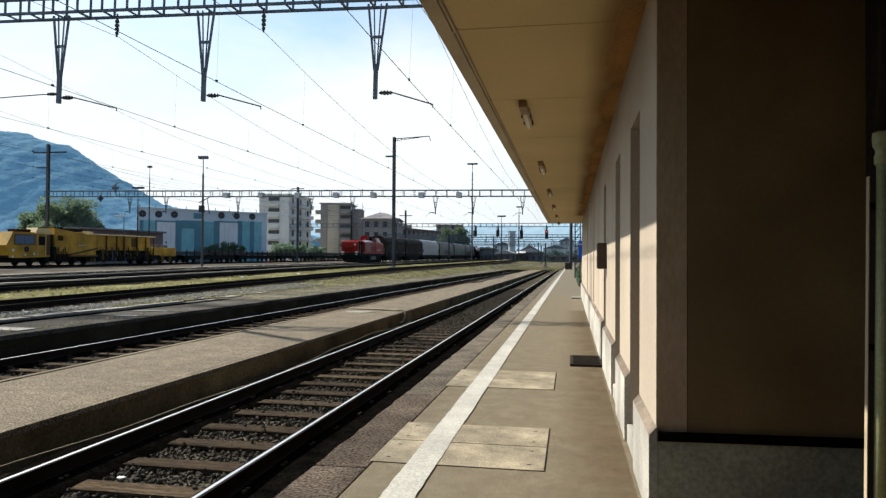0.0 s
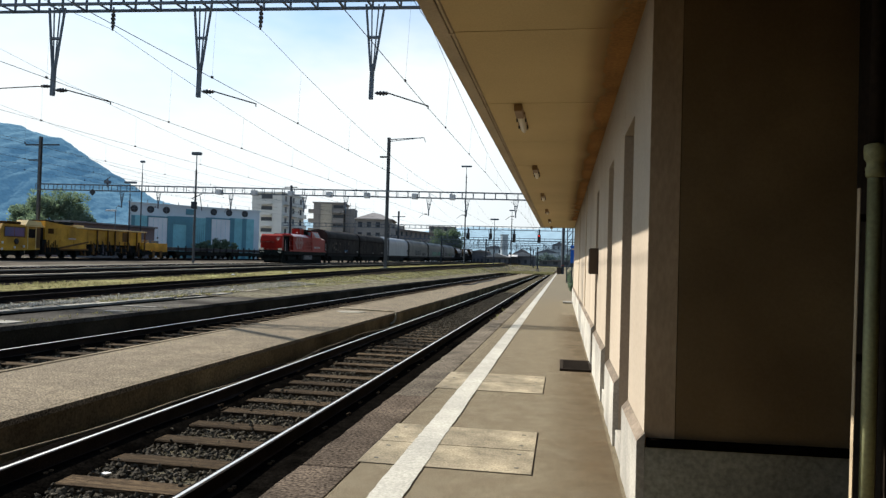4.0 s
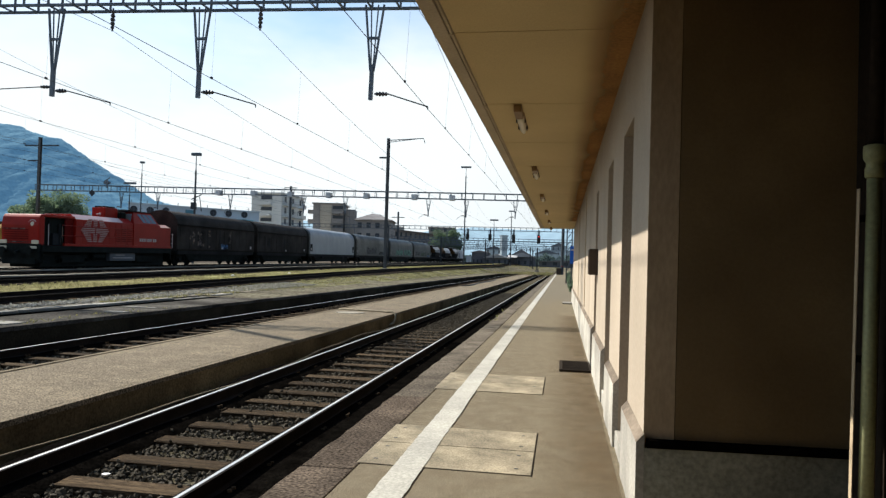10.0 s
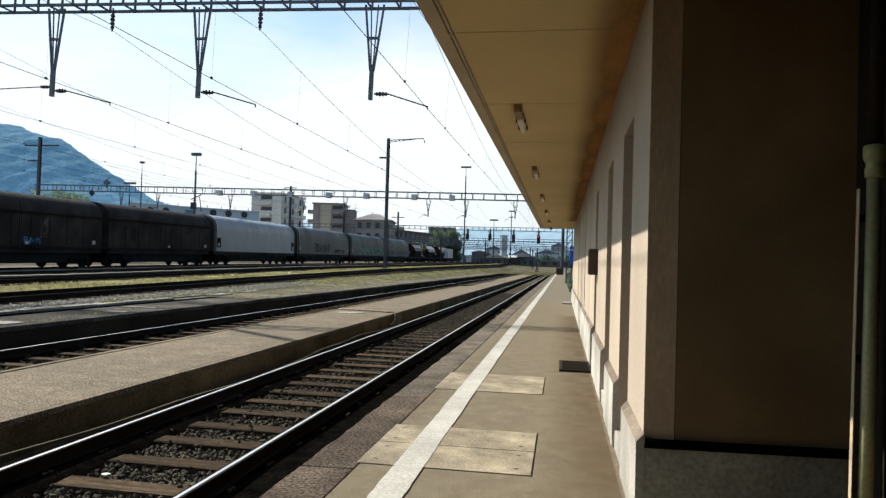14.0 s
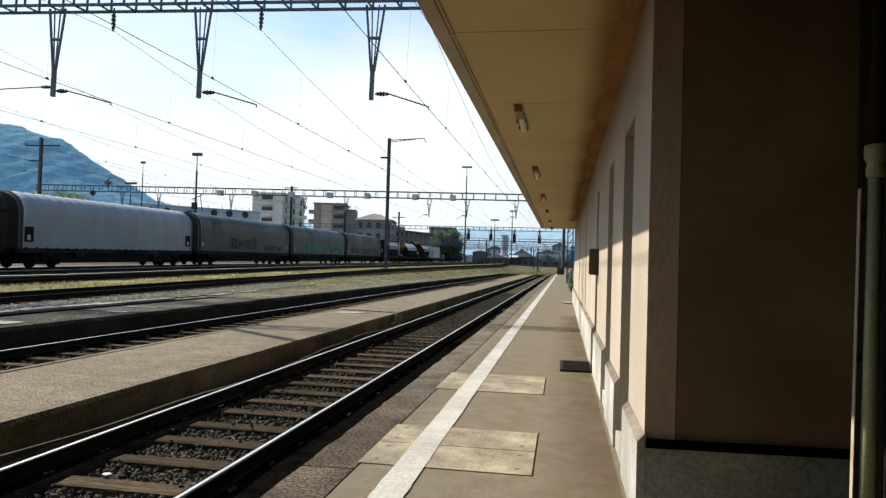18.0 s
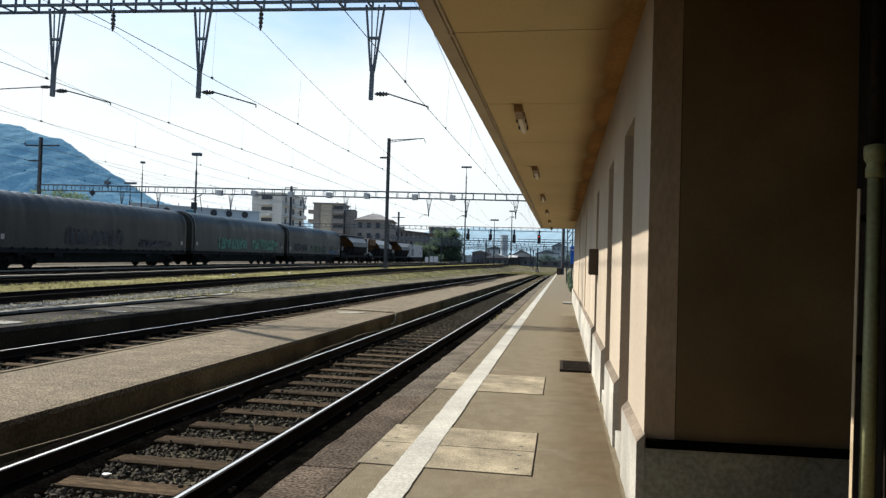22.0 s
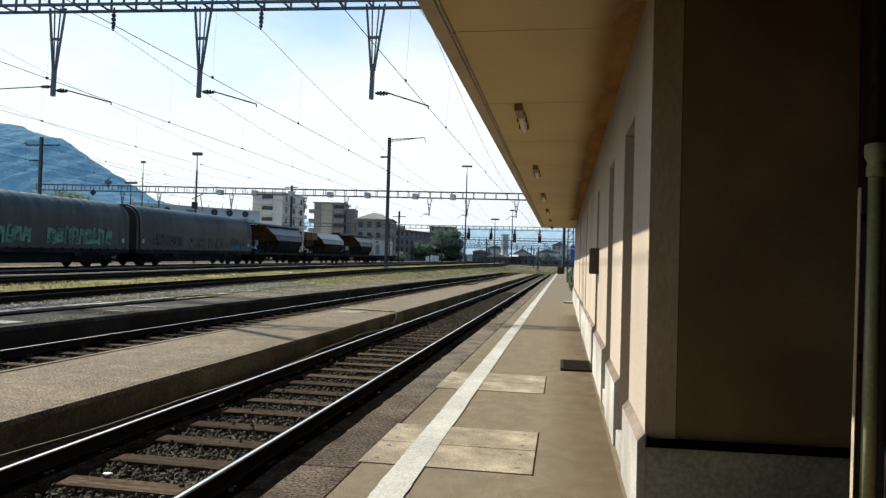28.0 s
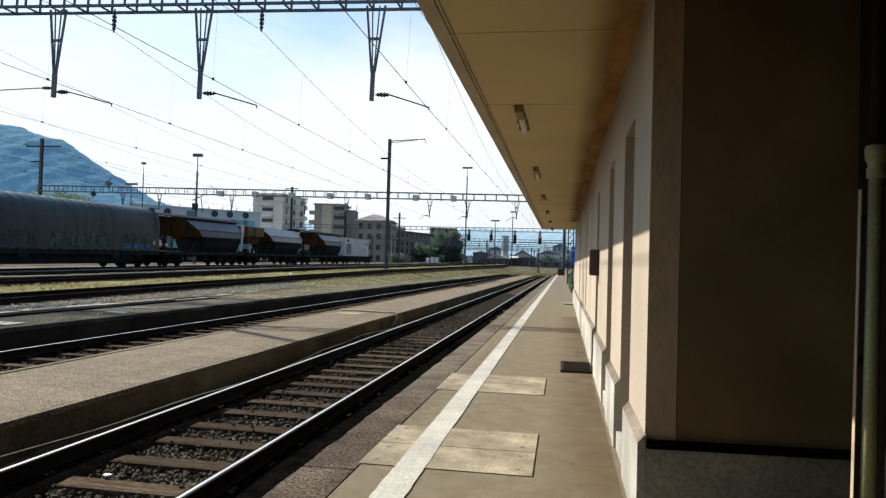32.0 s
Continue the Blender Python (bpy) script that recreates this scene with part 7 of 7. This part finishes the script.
    wy = 36.0 + 6.5 * k
    bush("ragged green weeds along the back of the platform", 0.50 + 0.035 * k, wy, 0.0, 0.16 + 0.02 * k, 0.5 + 0.05 * k, 500, M_LEAFDARK if k % 2 else M_LEAF, 40 + k)

rs_far = random.Random(77)
belt = []
for k in range(46):
    bx = -62 + 2.0 * k + rs_far.uniform(-1, 1)
    belt.append((bx, 345 + rs_far.uniform(-12, 12), 1.5 + rs_far.uniform(1.0, 3.5), rs_far.uniform(2.0, 3.6), rs_far.uniform(2.0, 3.8)))
# blue-green base puts the far haze into these leaves
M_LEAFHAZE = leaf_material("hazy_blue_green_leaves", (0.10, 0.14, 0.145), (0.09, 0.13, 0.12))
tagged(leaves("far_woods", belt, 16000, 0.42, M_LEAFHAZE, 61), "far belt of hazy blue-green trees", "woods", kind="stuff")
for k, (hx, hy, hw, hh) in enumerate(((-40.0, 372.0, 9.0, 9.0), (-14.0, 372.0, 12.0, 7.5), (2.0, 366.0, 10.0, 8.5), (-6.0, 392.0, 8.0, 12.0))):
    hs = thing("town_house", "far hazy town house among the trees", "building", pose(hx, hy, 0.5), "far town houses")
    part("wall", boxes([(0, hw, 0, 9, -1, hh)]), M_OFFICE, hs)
    bm = bmesh.new()
    extrude(bm, [(-0.5, hh), (hw / 2, hh + 2.0), (hw + 0.5, hh)], "y", -0.5, 9.5)
    part("roof", bm, M_SHEDGREY, hs)
    for j in range(3):
        for f in range(int(hh // 3)):
            part("window", boxes([(hw * (j + 0.3) / 3, hw * (j + 0.6) / 3, -0.05, 0.02, 1 + 3 * f, 2.5 + 3 * f)]), M_WINDOW, hs)
for cx, cy, w, h in ((-37.1, 190.0, 0.75, 1.5), (-35.8, 190.0, 0.85, 1.8), (-34.7, 190.0, 1.1, 1.7), (-39.2, 270.0, 1.8, 2.2), (-36.4, 270.0, 1.7, 2.5)):
    cab = thing("relay_cabinet", "white trackside relay cabinet on a plinth", "cabinet", pose(cx, cy, yard_z(cy)), "relay cabinets")
    part("case", boxes([(0, w, 0, 0.8, 0.15, h)], 0.04), M_FITTING, cab)
    part("plinth", boxes([(-0.05, w + 0.05, -0.05, 0.85, -0.1, 0.15)]), M_PALE, cab)
    part("lid", boxes([(-0.06, w + 0.06, -0.06, 0.86, h, h + 0.08)], 0.02), M_HOPPER, cab)

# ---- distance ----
# both ridges get their haze from a blue emission colour
M_HILL = backdrop_material("wooded_hill_haze_glow", (0.076, 0.128, 0.152), (0.024, 0.065, 0.116), 0.16)
M_FARHILL = backdrop_material("far_hills_haze_glow", (0.09, 0.12, 0.14), (0.155, 0.235, 0.295), 0.02)


def ridge(name, label, x0, x1, n, y_of, h_of, deep, mat, rough):
    verts, faces = [], []
    rows = 60
    for j in range(rows + 1):
        f = j / rows
        for k in range(n + 1):
            x = x0 + (x1 - x0) * k / n
            h = h_of(x)
            s = math.sin(min(1.0, f * 1.25) * math.pi / 2) if f < 0.8 else 1.0 - (f - 0.8) * 2.0
            z = h * s + rough * (noise.noise(Vector((x * 0.012, f * 6, 1.0))) + 0.45 * noise.noise(Vector((x * 0.05, f * 22, 5.0))) + 0.42 * noise.noise(Vector((x * 0.16, f * 60, 3.0))))
            verts.append((x, y_of(x) + deep * (f - 0.8), z - 4))
    w = n + 1
    faces = [(j * w + i, j * w + i + 1, (j + 1) * w + i + 1, (j + 1) * w + i) for j in range(rows) for i in range(n)]
    return tagged(from_lists(name, verts, faces, mat, True), label, kind="structure")


def hill_h(x):
    pts = ((-2600, 160), (-1700, 240), (-1350, 268), (-1184, 268), (-1137, 266), (-1101, 252), (-1053, 238), (-1005, 209), (-945, 170), (-909, 147), (-850, 118), (-780, 92), (-600, 55), (-300, 30))
    for (a, ha), (b, hb) in zip(pts, pts[1:]):
        if a <= x <= b:
            return 4.0 + ha + (hb - ha) * (x - a) / (b - a)
    return 20.0


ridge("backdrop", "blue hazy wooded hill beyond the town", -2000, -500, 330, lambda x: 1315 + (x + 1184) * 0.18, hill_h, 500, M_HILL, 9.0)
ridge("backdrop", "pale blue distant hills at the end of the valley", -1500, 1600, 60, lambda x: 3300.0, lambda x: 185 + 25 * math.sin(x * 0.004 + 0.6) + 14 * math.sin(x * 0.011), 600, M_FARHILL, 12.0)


# ---- platform fittings ----
for k in range(6):
    lp = thing("canopy_lamp", "narrow fluorescent lamp under the canopy", "lamp", pose(-0.43, 6.37 + 3.96 * k, SOFFIT), "canopy lamps")
    part("housing", boxes([(-0.036, 0.036, 0.0, 0.34, -0.07, 0.0)], 0.012), M_LAMPTRAY, lp, "brown lamp end housing")
    # tube cover: a rounded trough that narrows at its far end
    bm = bmesh.new()
    rings = []
    for y, w, d in ((0.33, 0.034, 0.072), (0.50, 0.034, 0.080), (0.95, 0.033, 0.082), (1.07, 0.024, 0.070), (1.12, 0.012, 0.05)):
        rings.append([bm.verts.new((w * math.cos(math.pi * q / 8), y, -0.03 - (d - 0.03) * math.sin(math.pi * q / 8))) for q in range(9)])
    for a, b in zip(rings, rings[1:]):
        for q in range(8):
            bm.faces.new((a[q], a[q + 1], b[q + 1], b[q]))
    bm.faces.new(rings[0])
    bm.faces.new(list(reversed(rings[-1])))
    bmesh.ops.recalc_face_normals(bm, faces=bm.faces)
    part("diffuser", bm, M_LAMPWHITE, lp, "clear ribbed tube cover", True)
    part("tray", boxes([(-0.044, 0.044, 0.34, 1.10, -0.034, 0.0)], 0.01), M_LAMPTRAY, lp, "brown lamp tray")
    for y in (0.52, 0.86):
        for cx in (-0.047, 0.036):
            part("clip", boxes([(cx, cx + 0.011, y, y + 0.03, -0.06, -0.02)]), M_DARK, lp)

for (x0, x1, y0, y1, rows) in ((-1.25, -0.15, 4.33, 5.44, 2), (-1.25, -0.155, 7.08, 8.20, 2)):
    cv = thing("cover_plate", "pale concrete cable pit cover let into the platform", "cover plate", pose(x0, y0, 0.0), "cover plates")
    w, d = x1 - x0, y1 - y0
    part("frame", boxes([(-0.005, w + 0.005, -0.004, 0, -0.03, 0.002), (-0.005, w + 0.005, d, d + 0.004, -0.03, 0.002), (-0.004, 0, 0, d, -0.03, 0.003), (w, w + 0.004, 0, d, -0.03, 0.003)]), M_RAILSIDE, cv, "rusty steel frame")
    for k in range(rows):
        slab = part("slab", boxes([(0.004, w - 0.004, d * k / rows + 0.006, d * (k + 1) / rows - 0.006, -0.03, 0.005)], 0.004), M_PLATE, cv)
        for hx in (0.1, w - 0.1):
            for hy in (0.12, d / rows - 0.12):
                part("lifting_hole", boxes([(hx - 0.014, hx + 0.014, d * k / rows + hy - 0.010, d * k / rows + hy + 0.010, 0.0, 0.006)]), M_DARK, slab)

gr = thing("foot_grate", "black ribbed foot scraper grate by a door", "grate", pose(0.0, 8.72, 0.0))
part("frame", boxes([(0.0, 0.40, 0.0, 0.04, 0, 0.032), (0.0, 0.40, 0.82, 0.86, 0, 0.032), (0.0, 0.04, 0.04, 0.82, 0, 0.032), (0.36, 0.40, 0.04, 0.82, 0, 0.032)], 0.006), M_DARKBROWN, gr)
for k in range(19):
    part("bar", boxes([(0.04, 0.36, 0.06 + 0.04 * k, 0.075 + 0.04 * k, 0.005, 0.034)]), M_DARKBROWN, gr)
gr2 = thing("doorstep", "small pale concrete doorstep slab along the wall", "doorstep", pose(0.05, 24.6, 0.0))
part("slab", boxes([(0, 0.34, 0, 0.9, 0, 0.05)], 0.01), M_KERB, gr2)

bx = thing("wall_box", "dark brown metal box fixed to the wall", "box", pose(WX, 8.50, 1.188))
part("case", boxes([(-0.103, 0.0, 0.0, 0.20, 0.0, 0.307)], 0.008), M_BROWNBOX, bx)
part("lid", boxes([(-0.111, -0.104, 0.01, 0.19, 0.01, 0.297)], 0.004), M_BROWNBOX, bx)

# brown water stains along the soffit's inner margin and on the asphalt by the wall
M_SOFFSTAIN = material("rusty_water_stain", (0.30, 0.150, 0.048), 0.85, var=0.25, scale=2.0, fine=40, bump=0.0, spec=0.05)
worn_through(M_SOFFSTAIN, 0.9, 0.0, 0.55, (0.06, 0.40))
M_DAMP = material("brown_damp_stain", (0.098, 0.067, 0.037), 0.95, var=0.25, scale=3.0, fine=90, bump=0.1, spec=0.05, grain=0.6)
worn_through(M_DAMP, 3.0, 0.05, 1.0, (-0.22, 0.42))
tagged(grid_sheet("soffit_stain", [0.02, 0.2, WX - 0.003], [3.7 + 1.0 * k for k in range(20)], lambda x, y: SOFFIT - 0.004, M_SOFFSTAIN), "brown water stain along the soffit margin", kind="structure")
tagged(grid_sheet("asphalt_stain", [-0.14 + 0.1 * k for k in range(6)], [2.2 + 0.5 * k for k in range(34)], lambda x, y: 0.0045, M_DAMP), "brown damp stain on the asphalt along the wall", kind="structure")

# wall pilaster strips farther along
for y in (12.95, 17.9):
    solid("wall_joint", boxes([(WX - 0.012, WX - 0.002, y, y + 0.10, 0.56, SOFFIT)]), M_FASCIA, "narrow vertical plaster strip on the wall", kind="structure")

# downpipe at the inner corner
dp = thing("downpipe", "green-grey painted rainwater downpipe with a wide collar", "downpipe", pose(1.281, 3.25, 0.0, 0, 0.6, 0))
part("lower_pipe", lathe(bmesh.new(), [(0.029, 0.0), (0.029, 1.69)], 24), M_PIPE, dp, "", True)
part("collar", lathe(bmesh.new(), [(0.030, 1.685), (0.037, 1.69), (0.038, 1.722), (0.033, 1.738), (0.034, 1.75), (0.044, 1.768), (0.046, 1.80), (0.044, 1.822), (0.03, 1.828)], 24), M_PIPE, dp, "stepped pipe collar", True)
# shade on the upper pipe is put in as a dark brown colour
part("upper_pipe", lathe(bmesh.new(), [(0.029, 1.825), (0.029, SOFFIT)], 20), M_DARKBROWN, dp, "upper pipe darkened for the shade", True)
part("edge_strip", boxes([(-0.057, -0.054, 0.0, 0.03, 0.0, 1.64)]), M_FASCIA, dp, "pale edge strip beside the pipe")
part("edge_strip", boxes([(0.030, 0.034, 0.0, 0.03, 0.0, 1.64)]), M_DOOR, dp, "brown edge strip beside the pipe")
for z in (0.9, 1.5):
    part("bracket", boxes([(-0.05, 0.034, 0.028, 0.05, z, z + 0.03)]), M_DARKBROWN, dp)

# dark post and blue sign far along the platform
ps = thing("signal_post", "dark steel post with small red and white plates", "post", pose(0.03, 118.0, 0.0))
part("shaft", rod(bmesh.new(), (0, 0, 0), (0.06, 0, 9.0), 0.26, 10, 0.24), M_STEELDARK, ps)
part("box", boxes([(-0.9, -0.2, -0.4, 0.4, 0.0, 1.1)], 0.03), M_BROWNBOX, ps)
M_REDPLATE = material("red_plate", (0.45, 0.03, 0.03), 0.5, var=0.1, scale=4, fine=30, bump=0.0)
M_BLUESIGN = material("blue_enamel_sign", (0.012, 0.10, 0.42), 0.4, var=0.08, scale=4, fine=30, bump=0.0)
part("plate", boxes([(-0.16, 0.16, -0.24, -0.22, 1.35, 1.5)]), M_REDPLATE, ps, "red plate")
ps2 = thing("lattice_post", "lattice steel post beside the platform end", "post", pose(0.55, 56.0, 0.0))
bm = bmesh.new()
for dx in (-0.2, 0.2):
    bar(bm, (dx, 0, 0), (dx, 0, 7.0), 0.08)
for k in range(13):
    bar(bm, (-0.2, 0, 0.5 * k), (0.2, 0, 0.5 * k + 0.5), 0.05)
part("shaft", bm, M_STEELDARK, ps2)
sgn = thing("blue_sign", "blue enamel station sign on two posts", "sign", pose(0.62, 40.6, -0.28))
part("panel", boxes([(-0.17, 0.35, -0.03, 0.03, 1.75, 2.75)], 0.01), M_BLUESIGN, sgn)
part("post", boxes([(-0.12, -0.07, -0.02, 0.02, 0, 1.75), (0.25, 0.30, -0.02, 0.02, 0, 1.75)]), M_STEELDARK, sgn)
part("white_bar", boxes([(-0.13, 0.30, -0.036, -0.031, 2.5, 2.58)]), M_LOGO, sgn, "white bar of lettering")

# hose and pit cover on the island platform
hs = thing("hose", "pale hose looped over the island platform edge", "hose")
pts = [(-6.6, 20.6, -0.19), (-6.0, 20.5, -0.19), (-5.3, 20.3, -0.19), (-4.95, 20.1, -0.18), (-4.78, 19.95, -0.16), (-4.70, 19.9, -0.22), (-4.68, 19.85, -0.34), (-4.70, 19.7, -0.46), (-4.72, 19.4, -0.49)]
part("tube", tube(pts, 0.028), M_PLATE, hs, "", True)
# pale tube that follows the crest of the fines
hs = thing("cable", "thin pale tube on the crest of the fines along the island wall", "cable")
pts = [(-4.47 + 0.115 * (1 - math.cos((y - 4.6) * 0.62)) + 0.02 * math.sin(y * 2.3), y, -0.412 + 0.012 * math.sin(y * 1.7)) for y in [3.0 + 0.35 * k for k in range(46)]]
part("tube", tube(pts, 0.009, 6), M_KERBTAN, hs, "", True)
hs = thing("cable", "dark cable lying across the island platform", "cable")
pts = [(-6.62, 47.4, -0.185), (-6.2, 49.5, -0.185), (-6.45, 54.4, -0.185), (-6.4, 66.6, -0.185), (-6.62, 72.7, -0.185)]
part("tube", tube(pts, 0.05), M_DARK, hs, "", True)
solid("pit_cover", lathe(bmesh.new(), [(0.42, 0.0), (0.42, 0.012), (0.40, 0.016)], 20), M_PALE, "round pale pit cover on the island platform", "cover", m=pose(-5.95, 19.6, -0.214))

# litter
M_PAPER = material("white_litter", (0.62, 0.62, 0.60), 0.8, var=0.1, scale=8, fine=40, bump=0.1)


def litter(x, y, z, r, seed):
    rnd = random.Random(seed)
    bm = bmesh.new()
    bmesh.ops.create_icosphere(bm, subdivisions=1, radius=r)
    for v in bm.verts:
        v.co = Vector((v.co.x * rnd.uniform(0.7, 1.3), v.co.y * rnd.uniform(0.6, 1.2), v.co.z * rnd.uniform(0.2, 0.5)))
    solid("litter", bm, M_PAPER, "crumpled white scrap of litter by the rails", "litter", "litter", m=pose(x, y, z, 0, 0, rnd.uniform(0, 180)))


litter(-3.44, 5.0, -0.435, 0.045, 1)
litter(-12.0, 24.5, 0.05, 0.07, 2)
litter(-18.6, 38.0, yard_z(38) + 0.12, 0.12, 3)
litter(-18.0, 45.0, yard_z(45) + 0.12, 0.12, 4)
litter(-24.6, 52.0, yard_z(52) + 0.08, 0.12, 5)

# ---- grass and weeds ----
M_BLADE = leaf_material("dry_grass_blades", (0.208, 0.192, 0.098), (0.20, 0.19, 0.085))


def tufts(name, label, x0, x1, y0, y1, count, hi, seed, zf):
    rs = np.random.RandomState(seed)
    verts, faces = [], []
    xs, yy = rs.uniform(x0, x1, count), y0 + (y1 - y0) * rs.uniform(0, 1, count) ** 1.4
    for k in range(count):
        x, y = float(xs[k]), float(yy[k])
        if noise.noise(Vector((x * 0.5, y * 0.22, 9.0))) < -0.12:
            continue
        z = zf(x, y)
        for j in range(3):
            a = rs.uniform(0, 6.28)
            h = hi * rs.uniform(0.5, 1.2)
            w = 0.022 + 0.0004 * y
            i = len(verts)
            verts += [(x - w * math.cos(a), y - w * math.sin(a), z - 0.03), (x + w * math.cos(a), y + w * math.sin(a), z - 0.03), (x + rs.uniform(-0.12, 0.12), y + rs.uniform(-0.12, 0.12), z + h)]
            faces.append((i, i + 1, i + 2))
    return tagged(from_lists(name, verts, faces, M_BLADE), label, "grass", kind="stuff")


tufts("grass", "dry yellow-green grass between the yard tracks", -20.6, -17.1, 12, 170, 6000, 0.085, 1, lambda x, y: yard_z(y) + 0.05)
tufts("weeds", "patchy dry weeds on the gravel bank", -14.2, -11.7, 17, 100, 2600, 0.06, 21, lambda x, y: bank_z(x, y) + 0.01)
tufts("weeds", "sparse weeds along the platform edge", -1.66, -1.5, 16, 70, 240, 0.10, 23, lambda x, y: -0.06 if x > -1.55 else -0.42)
tufts("weeds", "dry weeds over the station throat", -14.3, -1.5, 112, 250, 3600, 0.13, 27, lambda x, y: wide_throat_z(x, y) if y > 160 else far_third_z(min(x, -9.6), y))
tufts("weeds", "low mossy weeds along the old platform edge", -10.3, -9.62, 9, 17, 45, 0.045, 8, lambda x, y: -0.05)
tufts("grass", "sparse dry grass along the yard tracks", -25.2, -24.0, 15, 170, 3500, 0.07, 2, lambda x, y: yard_z(y) + 0.02)
tufts("grass", "sparse dry grass beside the train track", -29.4, -28.3, 15, 170, 2500, 0.07, 4, lambda x, y: yard_z(y) + 0.02)

# ---- loose ballast stones near the platform ----
def stones(name, label, x0, x1, y0, y1, count, size, seed, z):
    rs = np.random.RandomState(seed)
    base = np.array([(0, 0, 1), (0.9, 0, 0.2), (0.28, 0.85, 0.2), (-0.72, 0.53, 0.2), (-0.72, -0.53, 0.2), (0.28, -0.85, 0.2), (0, 0, -0.6)])
    tri = [(0, 1, 2), (0, 2, 3), (0, 3, 4), (0, 4, 5), (0, 5, 1), (6, 2, 1), (6, 3, 2), (6, 4, 3), (6, 5, 4), (6, 1, 5)]
    verts, faces = [], []
    yy = y0 + (y1 - y0) * rs.uniform(0, 1, count) ** 1.5
    xx = rs.uniform(x0, x1, count)
    for k in range(count):
        s = size * rs.uniform(0.55, 1.35)
        q = Euler(tuple(rs.uniform(0, 6.28, 3))).to_matrix()
        p = base * rs.uniform(0.7, 1.25, (7, 3)) * s
        i = len(verts)
        zc = z + rs.uniform(-0.012, 0.022) + (0.045 if rs.uniform() < 0.03 else 0.0) + ((yard_z(yy[k]) * min(1.0, (-11.95 - xx[k]) / 2.2) + 0.01) if z == 0.0 else 0.0)
        for v in p:
            c = q @ Vector(v)
            verts.append((xx[k] + c.x, yy[k] + c.y, zc + c.z))
        faces += [(i + a, i + b, i + c) for a, b, c in tri]
    return tagged(from_lists(name, verts, faces, M_STONE), label, "ballast", kind="stuff")


stones("ballast_stones", "loose grey-brown ballast stones between the sleepers", TRACK_1 - 0.60, TRACK_1 + 0.72, -2.0, 45, 29000, 0.025, 11, -0.508)
stones("ballast_stones", "loose ballast stones of the second track", TRACK_2 - 0.7, TRACK_2 + 0.7, 6, 45, 4000, 0.04, 12, -0.512)
_pale = stones("gravel_stones", "pale loose stones beside the old platform", -13.9, -12.1, 8, 34, 7500, 0.03, 13, 0.0)
_pale.data.materials.clear()
_pale.data.materials.append(M_STONEPALE)

# the nearest stones, one by one
def stone_mesh(seed):
    rnd = random.Random(seed)
    bm = bmesh.new()
    bmesh.ops.create_icosphere(bm, subdivisions=1, radius=0.028)
    for q in bm.verts:
        q.co = Vector((q.co.x * rnd.uniform(0.75, 1.3), q.co.y * rnd.uniform(0.65, 1.1), q.co.z * rnd.uniform(0.55, 0.95)))
    me = bpy.data.meshes.new("ballast_stone")
    bm.to_mesh(me)
    bm.free()
    me.materials.append(M_STONEOBJ)
    return me


STONES = [stone_mesh(70 + k) for k in range(7)]
for k in range(300):
    s = new("ballast_stone", STONES[k % 7])
    s.parent = track_one
    s.location = (TRACK_1 + random.uniform(-0.58, 0.66), 3.6 + 3.6 * random.random(), -0.498 + random.uniform(-0.008, 0.012))
    s.rotation_euler = (random.uniform(-0.5, 0.5), random.uniform(-0.5, 0.5), random.uniform(0, 6.28))

# ---- sleepers, one by one ----
for parent, x, n, y0 in ((track_one, TRACK_1, 308, 0.96 - 8 * 0.655), (track_two, TRACK_2, 246, 3.1 - 6 * 0.655)):
    for k in range(n):
        s = new("sleeper", SLEEPERS[k % 4])
        s.parent = parent
        y = y0 + 0.655 * k
        sunk = min(0.075, max(0.0, (y - 13.0) * 0.008)) if parent is track_one else 0.0
        s.location = (x + random.uniform(-0.05, 0.05), y + random.uniform(-0.02, 0.02), SLEEPER_Z - sunk * random.uniform(0.75, 1.0))
        s.rotation_euler = (0, 0, random.uniform(-0.012, 0.012))


# ---- the train runs ----
TRAIN_ROWS = ((0.0, 112.39), (1.0, 106.00), (2.0, 99.68), (3.0, 93.42), (4.0, 87.23), (5.0, 81.08), (6.0, 74.99), (7.0, 68.93), (8.0, 62.92), (9.0, 56.94), (10.0, 51.00), (11.0, 45.09), (12.0, 39.22), (13.0, 33.38), (14.0, 27.58), (15.0, 21.83), (16.0, 16.12), (17.0, 10.47), (18.0, 4.88), (19.0, -0.64), (20.0, -6.09), (21.0, -11.45), (22.0, -16.71), (23.0, -21.86), (24.0, -26.89), (25.0, -31.78), (26.0, -36.27), (27.0, -40.59), (28.0, -44.82), (29.0, -48.95), (30.0, -52.96), (31.0, -56.93), (32.0, -60.78))


def run(t):
    for (a, sa), (b, sb) in zip(TRAIN_ROWS, TRAIN_ROWS[1:]):
        if a <= t <= b:
            return sa + (sb - sa) * (t - a) / (b - a)
    return TRAIN_ROWS[-1][1]


def rail_pose(y):
    ahead, behind = yard_z(y + 5.0), yard_z(y - 5.0)
    return pose(TRAIN_X, y, (ahead + behind) / 2 + 0.183, math.degrees(math.atan2(ahead - behind, 10.0)))


def motions():
    for v, mid in VEHICLES:
        walk(v, [(t, rail_pose(s + mid)) for t, s in TRAIN_ROWS])
    start = run(0.0)
    steps = [0.125 * k for k in range(257)]
    for w, y in WHEELSETS:
        walk(w, [(t, pose(0, y, 0.463, math.degrees((start - run(t)) / 0.463))) for t in steps])


motions()
